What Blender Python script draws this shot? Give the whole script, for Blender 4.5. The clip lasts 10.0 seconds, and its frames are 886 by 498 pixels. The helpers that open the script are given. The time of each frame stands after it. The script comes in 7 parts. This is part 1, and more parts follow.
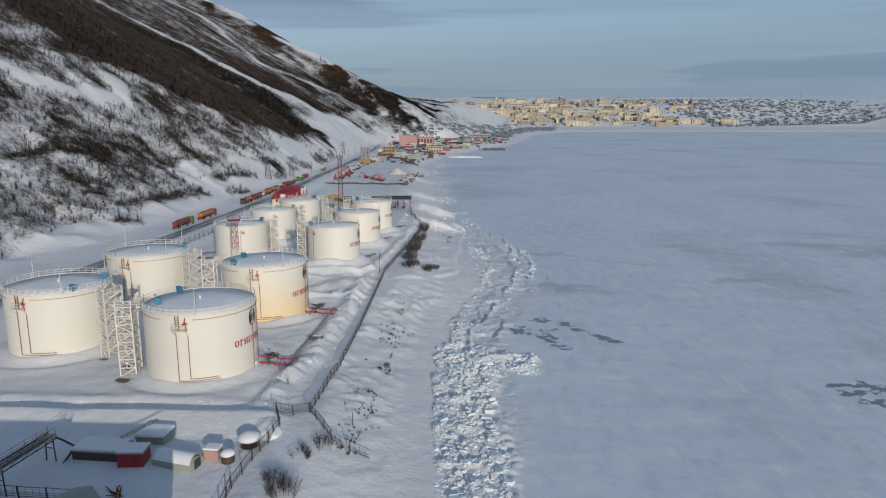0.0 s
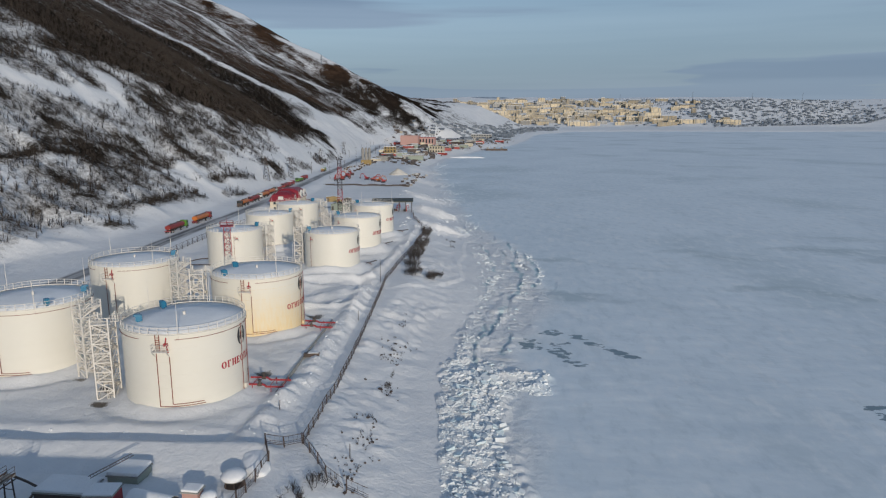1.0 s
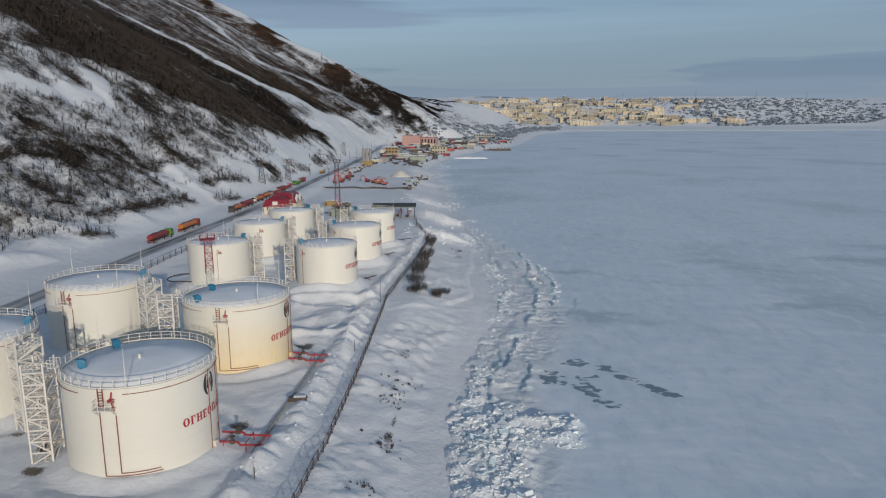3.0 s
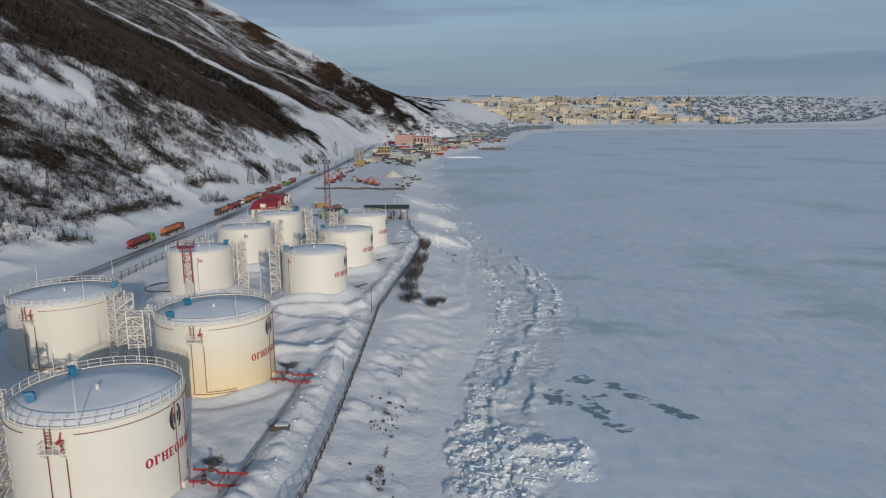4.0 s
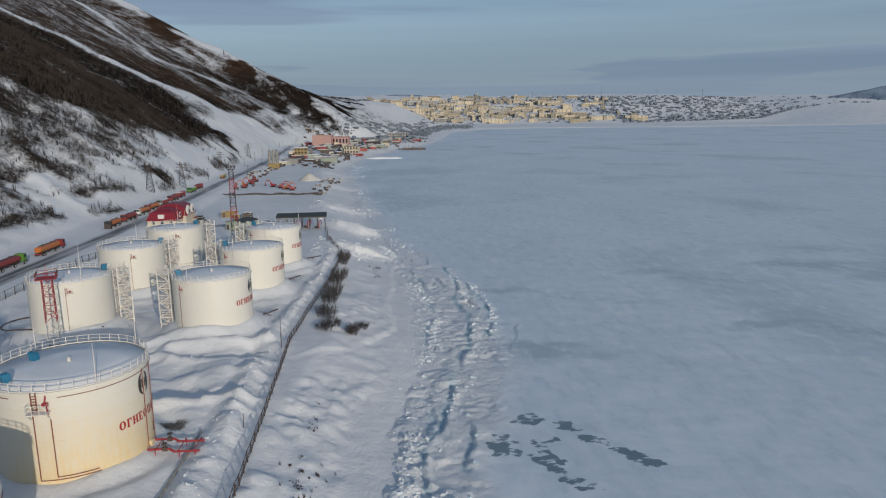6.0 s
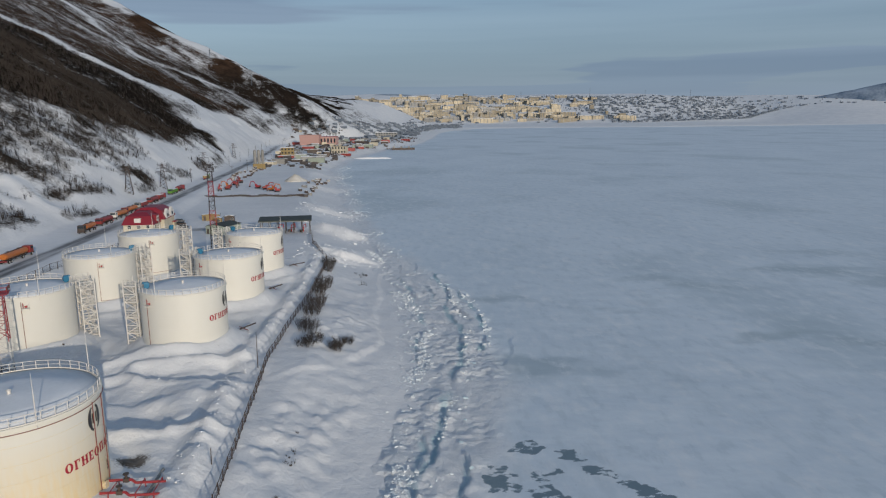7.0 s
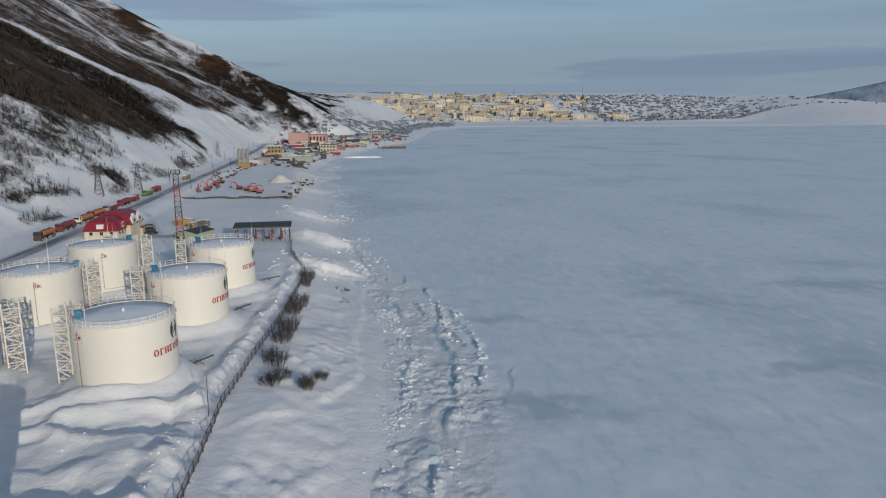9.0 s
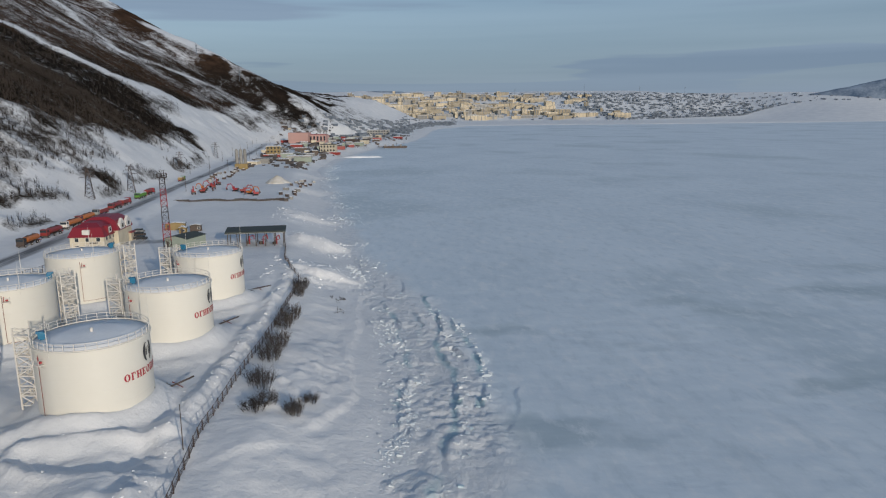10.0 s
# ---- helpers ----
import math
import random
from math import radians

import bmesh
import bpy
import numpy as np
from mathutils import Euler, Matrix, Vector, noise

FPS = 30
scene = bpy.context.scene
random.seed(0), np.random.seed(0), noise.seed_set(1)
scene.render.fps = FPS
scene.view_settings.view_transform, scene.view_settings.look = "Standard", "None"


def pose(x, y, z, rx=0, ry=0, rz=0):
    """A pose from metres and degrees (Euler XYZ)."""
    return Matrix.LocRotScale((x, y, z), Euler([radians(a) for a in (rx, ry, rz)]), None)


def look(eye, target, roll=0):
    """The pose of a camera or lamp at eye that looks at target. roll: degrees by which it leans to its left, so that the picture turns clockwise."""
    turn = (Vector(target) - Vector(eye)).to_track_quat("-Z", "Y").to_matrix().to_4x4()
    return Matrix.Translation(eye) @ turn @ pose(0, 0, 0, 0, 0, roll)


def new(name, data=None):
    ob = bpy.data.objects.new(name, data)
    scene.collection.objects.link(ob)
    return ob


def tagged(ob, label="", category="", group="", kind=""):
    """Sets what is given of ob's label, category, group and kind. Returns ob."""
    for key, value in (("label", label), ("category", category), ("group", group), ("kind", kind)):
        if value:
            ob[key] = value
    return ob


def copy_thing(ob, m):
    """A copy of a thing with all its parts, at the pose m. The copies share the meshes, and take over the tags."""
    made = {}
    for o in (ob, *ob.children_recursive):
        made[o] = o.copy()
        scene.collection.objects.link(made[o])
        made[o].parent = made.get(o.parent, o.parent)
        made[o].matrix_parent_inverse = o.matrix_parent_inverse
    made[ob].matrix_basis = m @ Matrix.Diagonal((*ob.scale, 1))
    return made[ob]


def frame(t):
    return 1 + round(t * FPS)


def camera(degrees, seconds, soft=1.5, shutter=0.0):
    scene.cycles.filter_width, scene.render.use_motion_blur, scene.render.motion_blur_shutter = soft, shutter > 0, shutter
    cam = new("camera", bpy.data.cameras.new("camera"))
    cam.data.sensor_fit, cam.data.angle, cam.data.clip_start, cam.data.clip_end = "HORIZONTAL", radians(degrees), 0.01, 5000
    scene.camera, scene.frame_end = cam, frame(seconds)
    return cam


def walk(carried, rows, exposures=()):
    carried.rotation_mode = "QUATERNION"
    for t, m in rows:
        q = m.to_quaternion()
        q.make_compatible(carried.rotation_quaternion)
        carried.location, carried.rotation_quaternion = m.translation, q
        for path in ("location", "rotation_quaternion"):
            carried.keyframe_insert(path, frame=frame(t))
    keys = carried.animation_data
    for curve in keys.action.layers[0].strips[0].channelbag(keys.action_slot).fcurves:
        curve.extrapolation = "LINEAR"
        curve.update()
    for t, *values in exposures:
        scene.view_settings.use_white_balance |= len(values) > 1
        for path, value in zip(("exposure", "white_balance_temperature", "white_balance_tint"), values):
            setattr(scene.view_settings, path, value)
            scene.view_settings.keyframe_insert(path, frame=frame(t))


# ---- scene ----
cam = camera(67.0, 10.0, soft=1.2)
PATH = [
    (0, (3.008, 0.949, 48.535), (2.91, 2.91, 48.154), -0.0),
    (0.5, (2.342, 5.827, 48.537), (2.241, 7.788, 48.155), -0.0),
    (1, (1.682, 10.706, 48.539), (1.581, 12.667, 48.158), 0.0),
    (1.5, (1.04, 15.585, 48.542), (0.937, 17.545, 48.16), -0.0),
    (2, (0.427, 20.466, 48.546), (0.324, 22.427, 48.164), -0.0),
    (2.5, (-0.14, 25.351, 48.549), (-0.246, 27.312, 48.167), -0.1),
    (2.7, (-0.36, 27.308, 48.551), (-0.466, 29.269, 48.169), -0.1),
    (3.8, (-1.474, 38.074, 48.567), (-1.58, 40.035, 48.183), -0.2),
    (4, (-1.644, 40.031, 48.57), (-1.73, 41.991, 48.185), -0.2),
    (4.5, (-1.998, 44.934, 48.574), (-2.003, 46.896, 48.188), -0.3),
    (5, (-2.177, 49.844, 48.577), (-2.105, 51.805, 48.19), -0.4),
    (5.5, (-2.161, 54.754, 48.579), (-2.046, 56.713, 48.192), -0.5),
    (5.7, (-2.11, 56.715, 48.58), (-1.983, 58.673, 48.193), -0.5),
    (6.8, (-1.63, 67.5, 48.584), (-1.457, 69.454, 48.195), -0.4),
    (7, (-1.513, 69.461, 48.585), (-1.337, 71.415, 48.196), -0.4),
    (7.5, (-1.135, 74.35, 48.585), (-0.95, 76.302, 48.195), -0.4),
    (8, (-0.625, 79.225, 48.586), (-0.43, 81.177, 48.194), -0.2),
    (8.5, (-0.019, 84.092, 48.586), (0.18, 86.043, 48.193), -0.1),
    (9, (0.642, 88.955, 48.586), (0.842, 90.905, 48.192), -0.1),
    (9.5, (1.327, 93.815, 48.586), (1.525, 95.765, 48.191), -0.1),
    (10, (2.017, 98.674, 48.586), (2.211, 100.624, 48.189), -0.4),
]
walk(cam, [(t, look(eye, target, roll)) for t, eye, target, roll in PATH], [(0, -0.13, 6150, 9), (2.5, -0.21, 6150, 9), (5.5, -0.27, 6150, 9), (10, -0.21, 6150, 9)])


# ---- sky, sun, exposure ----
SUN_AZ, SUN_EL = 22.5, 13.5            # light runs ahead and a little to the left of the flight
sun_from = Vector((math.sin(radians(SUN_AZ)) * math.cos(radians(SUN_EL)), -math.cos(radians(SUN_AZ)) * math.cos(radians(SUN_EL)), math.sin(radians(SUN_EL))))
sun_data = bpy.data.lights.new("sun", "SUN")
sun_data.energy, sun_data.angle, sun_data.color = 2.95, radians(0.6), (1.0, 0.86, 0.68)
sun = new("sun", sun_data)
sun.matrix_world = look((200, -400, 300), Vector((200, -400, 300)) - sun_from)

world = bpy.data.worlds.new("world")
scene.world = world
world.use_nodes = True
wn, wl = world.node_tree.nodes, world.node_tree.links
wn.clear()
w_out = wn.new("ShaderNodeOutputWorld")
w_bg = wn.new("ShaderNodeBackground")
w_sky = wn.new("ShaderNodeTexSky")
w_sky.sky_type, w_sky.sun_disc = "NISHITA", False
w_sky.sun_elevation, w_sky.sun_rotation = radians(SUN_EL), radians(180 - SUN_AZ)
w_sky.air_density, w_sky.dust_density, w_sky.ozone_density = 1.0, 0.6, 1.5
w_bg.inputs["Strength"].default_value = 0.120
w_co = wn.new("ShaderNodeTexCoord")
w_map = wn.new("ShaderNodeMapping")
w_map.inputs["Scale"].default_value = (0.9, 0.9, 15.0)
w_noise = wn.new("ShaderNodeTexNoise")
w_noise.inputs["Scale"].default_value, w_noise.inputs["Detail"].default_value, w_noise.inputs["Roughness"].default_value = 1.5, 4.0, 0.45
w_ramp = wn.new("ShaderNodeValToRGB")
w_ramp.color_ramp.elements[0].position, w_ramp.color_ramp.elements[1].position = 0.38, 0.60
w_mix = wn.new("ShaderNodeMix")
w_mix.data_type = "RGBA"
w_fac = wn.new("ShaderNodeMath")
w_fac.operation = "MULTIPLY"
w_fac.inputs[1].default_value = 0.92
# haze: the stratus closes towards the horizon
w_sep = wn.new("ShaderNodeSeparateXYZ")
w_low = wn.new("ShaderNodeMapRange")
for w_key, w_val in (("From Min", 0.0), ("From Max", 0.42), ("To Min", 0.96), ("To Max", 0.0)):
    w_low.inputs[w_key].default_value = w_val
w_max = wn.new("ShaderNodeMath")
w_max.operation = "MAXIMUM"
wl.new(w_co.outputs["Generated"], w_sep.inputs[0])
wl.new(w_sep.outputs["Z"], w_low.inputs["Value"])
wl.new(w_co.outputs["Generated"], w_map.inputs["Vector"])
wl.new(w_map.outputs["Vector"], w_noise.inputs["Vector"])
wl.new(w_noise.outputs["Fac"], w_ramp.inputs["Fac"])
wl.new(w_ramp.outputs["Color"], w_fac.inputs[0])
wl.new(w_fac.outputs[0], w_max.inputs[0])
wl.new(w_low.outputs["Result"], w_max.inputs[1])
wl.new(w_max.outputs[0], w_mix.inputs["Factor"])
wl.new(w_sky.outputs["Color"], w_mix.inputs["A"])
w_layer, w_map2, w_tone, w_span = wn.new("ShaderNodeTexNoise"), wn.new("ShaderNodeMapping"), wn.new("ShaderNodeMix"), wn.new("ShaderNodeMapRange")
w_map2.inputs["Scale"].default_value, w_map2.inputs["Location"].default_value = (0.7, 0.7, 19.0), (3.1, 0.4, 0.7)
w_layer.inputs["Scale"].default_value, w_layer.inputs["Detail"].default_value, w_layer.inputs["Roughness"].default_value = 1.3, 5.0, 0.5
w_span.inputs["From Min"].default_value, w_span.inputs["From Max"].default_value = 0.36, 0.64
w_tone.data_type = "RGBA"
w_tone.inputs["A"].default_value, w_tone.inputs["B"].default_value = (1.75, 2.35, 3.25, 1), (2.35, 3.0, 3.9, 1)
wl.new(w_co.outputs["Generated"], w_map2.inputs["Vector"])
wl.new(w_map2.outputs["Vector"], w_layer.inputs["Vector"])
wl.new(w_layer.outputs["Fac"], w_span.inputs["Value"])
wl.new(w_span.outputs["Result"], w_tone.inputs["Factor"])
wl.new(w_tone.outputs["Result"], w_mix.inputs["B"])
wl.new(w_mix.outputs["Result"], w_bg.inputs["Color"])
wl.new(w_bg.outputs["Background"], w_out.inputs["Surface"])


# ---- materials ----
def material(name, color, rough=0.6, metal=0.0, grain=0.0, scale=1.0, bump=0.0, color2=None, spec=None, per_object=0.0):
    """A node material: two noises vary the colour (towards color2) and the relief, in metres of the object."""
    m = bpy.data.materials.new(name)
    m.use_nodes = True
    n, l = m.node_tree.nodes, m.node_tree.links
    b = n["Principled BSDF"]
    b.inputs["Base Color"].default_value, b.inputs["Roughness"].default_value, b.inputs["Metallic"].default_value = (*color, 1), rough, metal
    if spec is not None:
        b.inputs["Specular IOR Level"].default_value = spec
    if grain or bump or per_object:
        co = n.new("ShaderNodeTexCoord")
        big, fine = n.new("ShaderNodeTexNoise"), n.new("ShaderNodeTexNoise")
        big.inputs["Scale"].default_value, fine.inputs["Scale"].default_value = scale, scale * 9
        big.inputs["Detail"].default_value = fine.inputs["Detail"].default_value = 4
        both = n.new("ShaderNodeMath")
        both.operation = "MULTIPLY_ADD"
        both.inputs[1].default_value = 0.45
        l.new(co.outputs["Object"], big.inputs["Vector"]), l.new(co.outputs["Object"], fine.inputs["Vector"])
        l.new(fine.outputs["Fac"], both.inputs[0]), l.new(big.outputs["Fac"], both.inputs[2])
        ramp = n.new("ShaderNodeMapRange")
        ramp.inputs["From Min"].default_value, ramp.inputs["From Max"].default_value = 0.5, 0.95
        ramp.inputs["To Max"].default_value = max(grain, 0.001)
        mix = n.new("ShaderNodeMix")
        mix.data_type = "RGBA"
        mix.inputs["A"].default_value = (*color, 1)
        mix.inputs["B"].default_value = (*(color2 or [c * 0.45 for c in color]), 1)
        l.new(both.outputs[0], ramp.inputs["Value"]), l.new(ramp.outputs["Result"], mix.inputs["Factor"])
        out = mix.outputs["Result"]
        if per_object:
            info, hsv, span = n.new("ShaderNodeObjectInfo"), n.new("ShaderNodeHueSaturation"), n.new("ShaderNodeMapRange")
            span.inputs["To Min"].default_value, span.inputs["To Max"].default_value = 1 - per_object, 1 + per_object
            l.new(info.outputs["Random"], span.inputs["Value"]), l.new(span.outputs["Result"], hsv.inputs["Value"])
            l.new(out, hsv.inputs["Color"])
            out = hsv.outputs["Color"]
        l.new(out, b.inputs["Base Color"])
        if bump:
            bp = n.new("ShaderNodeBump")
            bp.inputs["Strength"].default_value, bp.inputs["Distance"].default_value = 1.0, bump
            l.new(both.outputs[0], bp.inputs["Height"]), l.new(bp.outputs["Normal"], b.inputs["Normal"])
    return m


def ground_material():
    """Snow with bare scrub, trodden road and stony bank, told apart by the sheet's own attributes."""
    m = bpy.data.materials.new("snowy_ground")
    m.use_nodes = True
    n, l = m.node_tree.nodes, m.node_tree.links
    b = n["Principled BSDF"]
    b.inputs["Roughness"].default_value = 0.75
    b.inputs["Specular IOR Level"].default_value = 0.25
    co = n.new("ShaderNodeTexCoord")

    def noise_at(scale, detail=5, rough=0.6, stretch=None):
        t = n.new("ShaderNodeTexNoise")
        t.inputs["Scale"].default_value, t.inputs["Detail"].default_value, t.inputs["Roughness"].default_value = scale, detail, rough
        if stretch:
            mp = n.new("ShaderNodeMapping")
            mp.inputs["Scale"].default_value = stretch
            l.new(co.outputs["Object"], mp.inputs["Vector"]), l.new(mp.outputs["Vector"], t.inputs["Vector"])
        else:
            l.new(co.outputs["Object"], t.inputs["Vector"])
        return t.outputs["Fac"]

    def mixed(fac, a, c):
        x = n.new("ShaderNodeMix")
        x.data_type = "RGBA"
        l.new(fac, x.inputs["Factor"])
        for key, v in (("A", a), ("B", c)):
            if isinstance(v, tuple):
                x.inputs[key].default_value = (*v, 1)
            else:
                l.new(v, x.inputs[key])
        return x.outputs["Result"]

    def remap(v, a, c, lo=0.0, hi=1.0):
        r = n.new("ShaderNodeMapRange")
        for key, q in zip(("From Min", "From Max", "To Min", "To Max"), (a, c, lo, hi)):
            r.inputs[key].default_value = q
        l.new(v, r.inputs["Value"])
        return r.outputs["Result"]

    def attr(name):
        a = n.new("ShaderNodeAttribute")
        a.attribute_name = name
        return a.outputs["Fac"]

    def add(a, c, k=1.0):
        x = n.new("ShaderNodeMath")
        x.operation = "MULTIPLY_ADD"
        x.inputs[1].default_value = k
        l.new(c, x.inputs[0]), l.new(a, x.inputs[2])
        return x.outputs[0]

    broad, mid, fine = noise_at(0.03), noise_at(0.35), noise_at(3.0)
    snow = mixed(remap(add(broad, mid, 0.5), 0.55, 0.95), (0.79, 0.79, 0.795), (0.67, 0.68, 0.70))
    snow = mixed(remap(fine, 0.55, 0.8, 0, 0.35), snow, (0.60, 0.61, 0.64))
    # bare birch and dwarf pine showing through the snow
    twig = noise_at(0.22, 6, 0.75, (1.0, 0.6, 0.45))
    twig2 = noise_at(0.05, 4, 0.6, (1.0, 0.6, 0.5))
    twig3 = noise_at(0.9, 4, 0.7, (1.0, 1.0, 0.3))
    cover = remap(add(add(add(attr("scrub"), twig, 1.0), twig2, 0.4), twig3, 0.7), 1.26, 1.66)
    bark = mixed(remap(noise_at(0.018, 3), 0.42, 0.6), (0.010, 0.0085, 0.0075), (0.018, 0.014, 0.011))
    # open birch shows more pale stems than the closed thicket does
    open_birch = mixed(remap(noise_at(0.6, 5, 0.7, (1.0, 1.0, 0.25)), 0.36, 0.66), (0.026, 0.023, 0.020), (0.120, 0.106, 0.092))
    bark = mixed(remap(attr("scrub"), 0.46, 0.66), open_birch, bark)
    # pale flecks for birch crowns, with the sun on them put into the colour
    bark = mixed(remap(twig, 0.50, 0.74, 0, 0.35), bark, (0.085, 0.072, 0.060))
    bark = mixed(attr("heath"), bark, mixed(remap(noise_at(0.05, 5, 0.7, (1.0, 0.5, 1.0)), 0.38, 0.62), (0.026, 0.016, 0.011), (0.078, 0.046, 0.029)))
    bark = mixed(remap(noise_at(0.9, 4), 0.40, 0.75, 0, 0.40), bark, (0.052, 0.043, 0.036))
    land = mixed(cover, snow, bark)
    # road: packed grey snow with two darker lanes
    lane = mixed(remap(noise_at(0.25, 5, 0.6, (1.6, 0.12, 1.0)), 0.36, 0.56), (0.42, 0.42, 0.43), (0.070, 0.070, 0.074))
    land = mixed(attr("road"), land, lane)
    # stony bank and dirt
    dirt = mixed(remap(mid, 0.4, 0.65), (0.09, 0.075, 0.06), (0.2, 0.18, 0.16))
    land = mixed(remap(add(attr("dirt"), fine, 0.8), 1.0, 1.2), land, dirt)
    l.new(land, b.inputs["Base Color"])
    l.new(remap(cover, 0, 1, 0.25, 0.0), b.inputs["Specular IOR Level"])
    bp = n.new("ShaderNodeBump")
    bp.inputs["Distance"].default_value = 0.5
    l.new(add(add(add(mid, noise_at(1.1, 5, 0.65), 0.5), fine, 0.2), cover, 0.8), bp.inputs["Height"])
    bp.inputs["Strength"].default_value = 0.55
    l.new(bp.outputs["Normal"], b.inputs["Normal"])
    return m


def ice_material():
    """Wind-packed snow on bay ice, with drifts in long streaks and a few blown-clear grey patches."""
    m = bpy.data.materials.new("snowy_bay_ice")
    m.use_nodes = True
    n, l = m.node_tree.nodes, m.node_tree.links
    b = n["Principled BSDF"]
    co = n.new("ShaderNodeTexCoord")

    def noise_at(scale, stretch, turn, detail=5, rough=0.55):
        t, mp = n.new("ShaderNodeTexNoise"), n.new("ShaderNodeMapping")
        t.inputs["Scale"].default_value, t.inputs["Detail"].default_value, t.inputs["Roughness"].default_value = scale, detail, rough
        mp.inputs["Scale"].default_value = stretch
        mp.inputs["Rotation"].default_value = (0, 0, radians(turn))
        l.new(co.outputs["Object"], mp.inputs["Vector"]), l.new(mp.outputs["Vector"], t.inputs["Vector"])
        return t.outputs["Fac"]

    def remap(v, a, c, lo=0.0, hi=1.0):
        r = n.new("ShaderNodeMapRange")
        for key, q in zip(("From Min", "From Max", "To Min", "To Max"), (a, c, lo, hi)):
            r.inputs[key].default_value = q
        l.new(v, r.inputs["Value"])
        return r.outputs["Result"]

    def mixed(fac, a, c):
        x = n.new("ShaderNodeMix")
        x.data_type = "RGBA"
        l.new(fac, x.inputs["Factor"])
        for key, v in (("A", a), ("B", c)):
            if isinstance(v, tuple):
                x.inputs[key].default_value = (*v, 1)
            else:
                l.new(v, x.inputs[key])
        return x.outputs["Result"]

    drift, patch, grain = noise_at(0.022, (0.9, 0.6, 1), 35, 6), noise_at(0.0085, (0.9, 0.7, 1), 25, 7), noise_at(0.5, (0.5, 1, 1), 25)
    col = mixed(remap(drift, 0.40, 0.68), (0.675, 0.745, 0.805), (0.595, 0.67, 0.735))
    col = mixed(remap(patch, 0.53, 0.62, 0, 0.8), col, (0.49, 0.57, 0.62))
    swept = n.new("ShaderNodeAttribute")
    swept.attribute_name = "swept"
    streaky = n.new("ShaderNodeMath")
    streaky.operation = "ADD"
    l.new(swept.outputs["Fac"], streaky.inputs[0]), l.new(noise_at(0.06, (0.45, 1.0, 1), 30, 6, 0.6), streaky.inputs[1])
    col = mixed(remap(streaky.outputs[0], 0.70, 1.02, 0, 0.8), col, (0.415, 0.495, 0.54))
    col = mixed(remap(grain, 0.5, 0.8, 0, 0.3), col, (0.72, 0.76, 0.79))
    fleck = noise_at(0.17, (1.0, 0.5, 1), 18, 5, 0.7)
    col = mixed(remap(fleck, 0.55, 0.64, 0, 0.62), col, (0.755, 0.79, 0.82))
    dull = noise_at(0.085, (1.0, 0.4, 1), -12, 6, 0.68)
    col = mixed(remap(dull, 0.54, 0.70, 0, 0.45), col, (0.49, 0.56, 0.61))
    ripple = noise_at(0.33, (1.0, 0.42, 1), 24, 5, 0.62)
    col = mixed(remap(ripple, 0.52, 0.66, 0, 0.42), col, (0.775, 0.81, 0.84))
    col = mixed(remap(ripple, 0.46, 0.36, 0, 0.35), col, (0.47, 0.55, 0.61))
    cover = n.new("ShaderNodeAttribute")
    cover.attribute_name = "snowed"
    col = mixed(cover.outputs["Fac"], col, mixed(remap(noise_at(0.45, (1, 1, 1), 0, 6, 0.65), 0.42, 0.66), (0.77, 0.775, 0.785), (0.62, 0.65, 0.68)))
    # blue-green ice of the cracks, darkened further to carry their shade
    broken = n.new("ShaderNodeAttribute")
    broken.attribute_name = "fissure"
    col = mixed(remap(broken.outputs["Fac"], 0.1, 0.7, 0, 0.8), col, (0.33, 0.49, 0.55))
    bare = n.new("ShaderNodeAttribute")
    bare.attribute_name = "bare"
    gap = n.new("ShaderNodeMath")
    gap.operation = "MULTIPLY_ADD"
    gap.inputs[1].default_value = 2.6
    l.new(noise_at(0.42, (0.6, 1.0, 1), -28, 8, 0.66), gap.inputs[0]), l.new(bare.outputs["Fac"], gap.inputs[2])
    clear = remap(gap.outputs[0], 1.93, 2.02)
    col = mixed(clear, col, (0.17, 0.23, 0.27))
    l.new(col, b.inputs["Base Color"])
    l.new(remap(clear, 0, 1, 0.6, 0.3), b.inputs["Roughness"])
    b.inputs["Specular IOR Level"].default_value = 0.3
    bp = n.new("ShaderNodeBump")
    bp.inputs["Strength"].default_value, bp.inputs["Distance"].default_value = 0.5, 0.35
    crunch = n.new("ShaderNodeMath")
    crunch.operation = "MULTIPLY"
    l.new(cover.outputs["Fac"], crunch.inputs[0]), l.new(noise_at(0.7, (1, 0.8, 1), 20, 7, 0.7), crunch.inputs[1])
    relief = n.new("ShaderNodeMath")
    relief.operation = "MULTIPLY_ADD"
    relief.inputs[1].default_value = 3.0
    l.new(crunch.outputs[0], relief.inputs[0]), l.new(noise_at(0.16, (0.6, 1, 1), 30, 6), relief.inputs[2])
    l.new(relief.outputs[0], bp.inputs["Height"])
    l.new(bp.outputs["Normal"], b.inputs["Normal"])
    return m


RED = material("red_paint", (0.36, 0.03, 0.04), 0.5, grain=0.4, scale=0.8, color2=(0.25, 0.06, 0.05))
PIPE = material("brown_red_pipe", (0.26, 0.075, 0.05), 0.55, grain=0.5, scale=1.5)
BLUE = material("blue_hatch_paint", (0.02, 0.15, 0.28), 0.45, grain=0.4, scale=1.0, color2=(0.05, 0.25, 0.36))
WHITE = material("white_steel_paint", (0.74, 0.71, 0.66), 0.5, grain=0.35, scale=0.7, color2=(0.5, 0.45, 0.4))
YELLOWED = material("yellowed_tank_paint", (0.74, 0.71, 0.63), 0.45, grain=0.25, scale=0.12, color2=(0.67, 0.63, 0.54), bump=0.004)


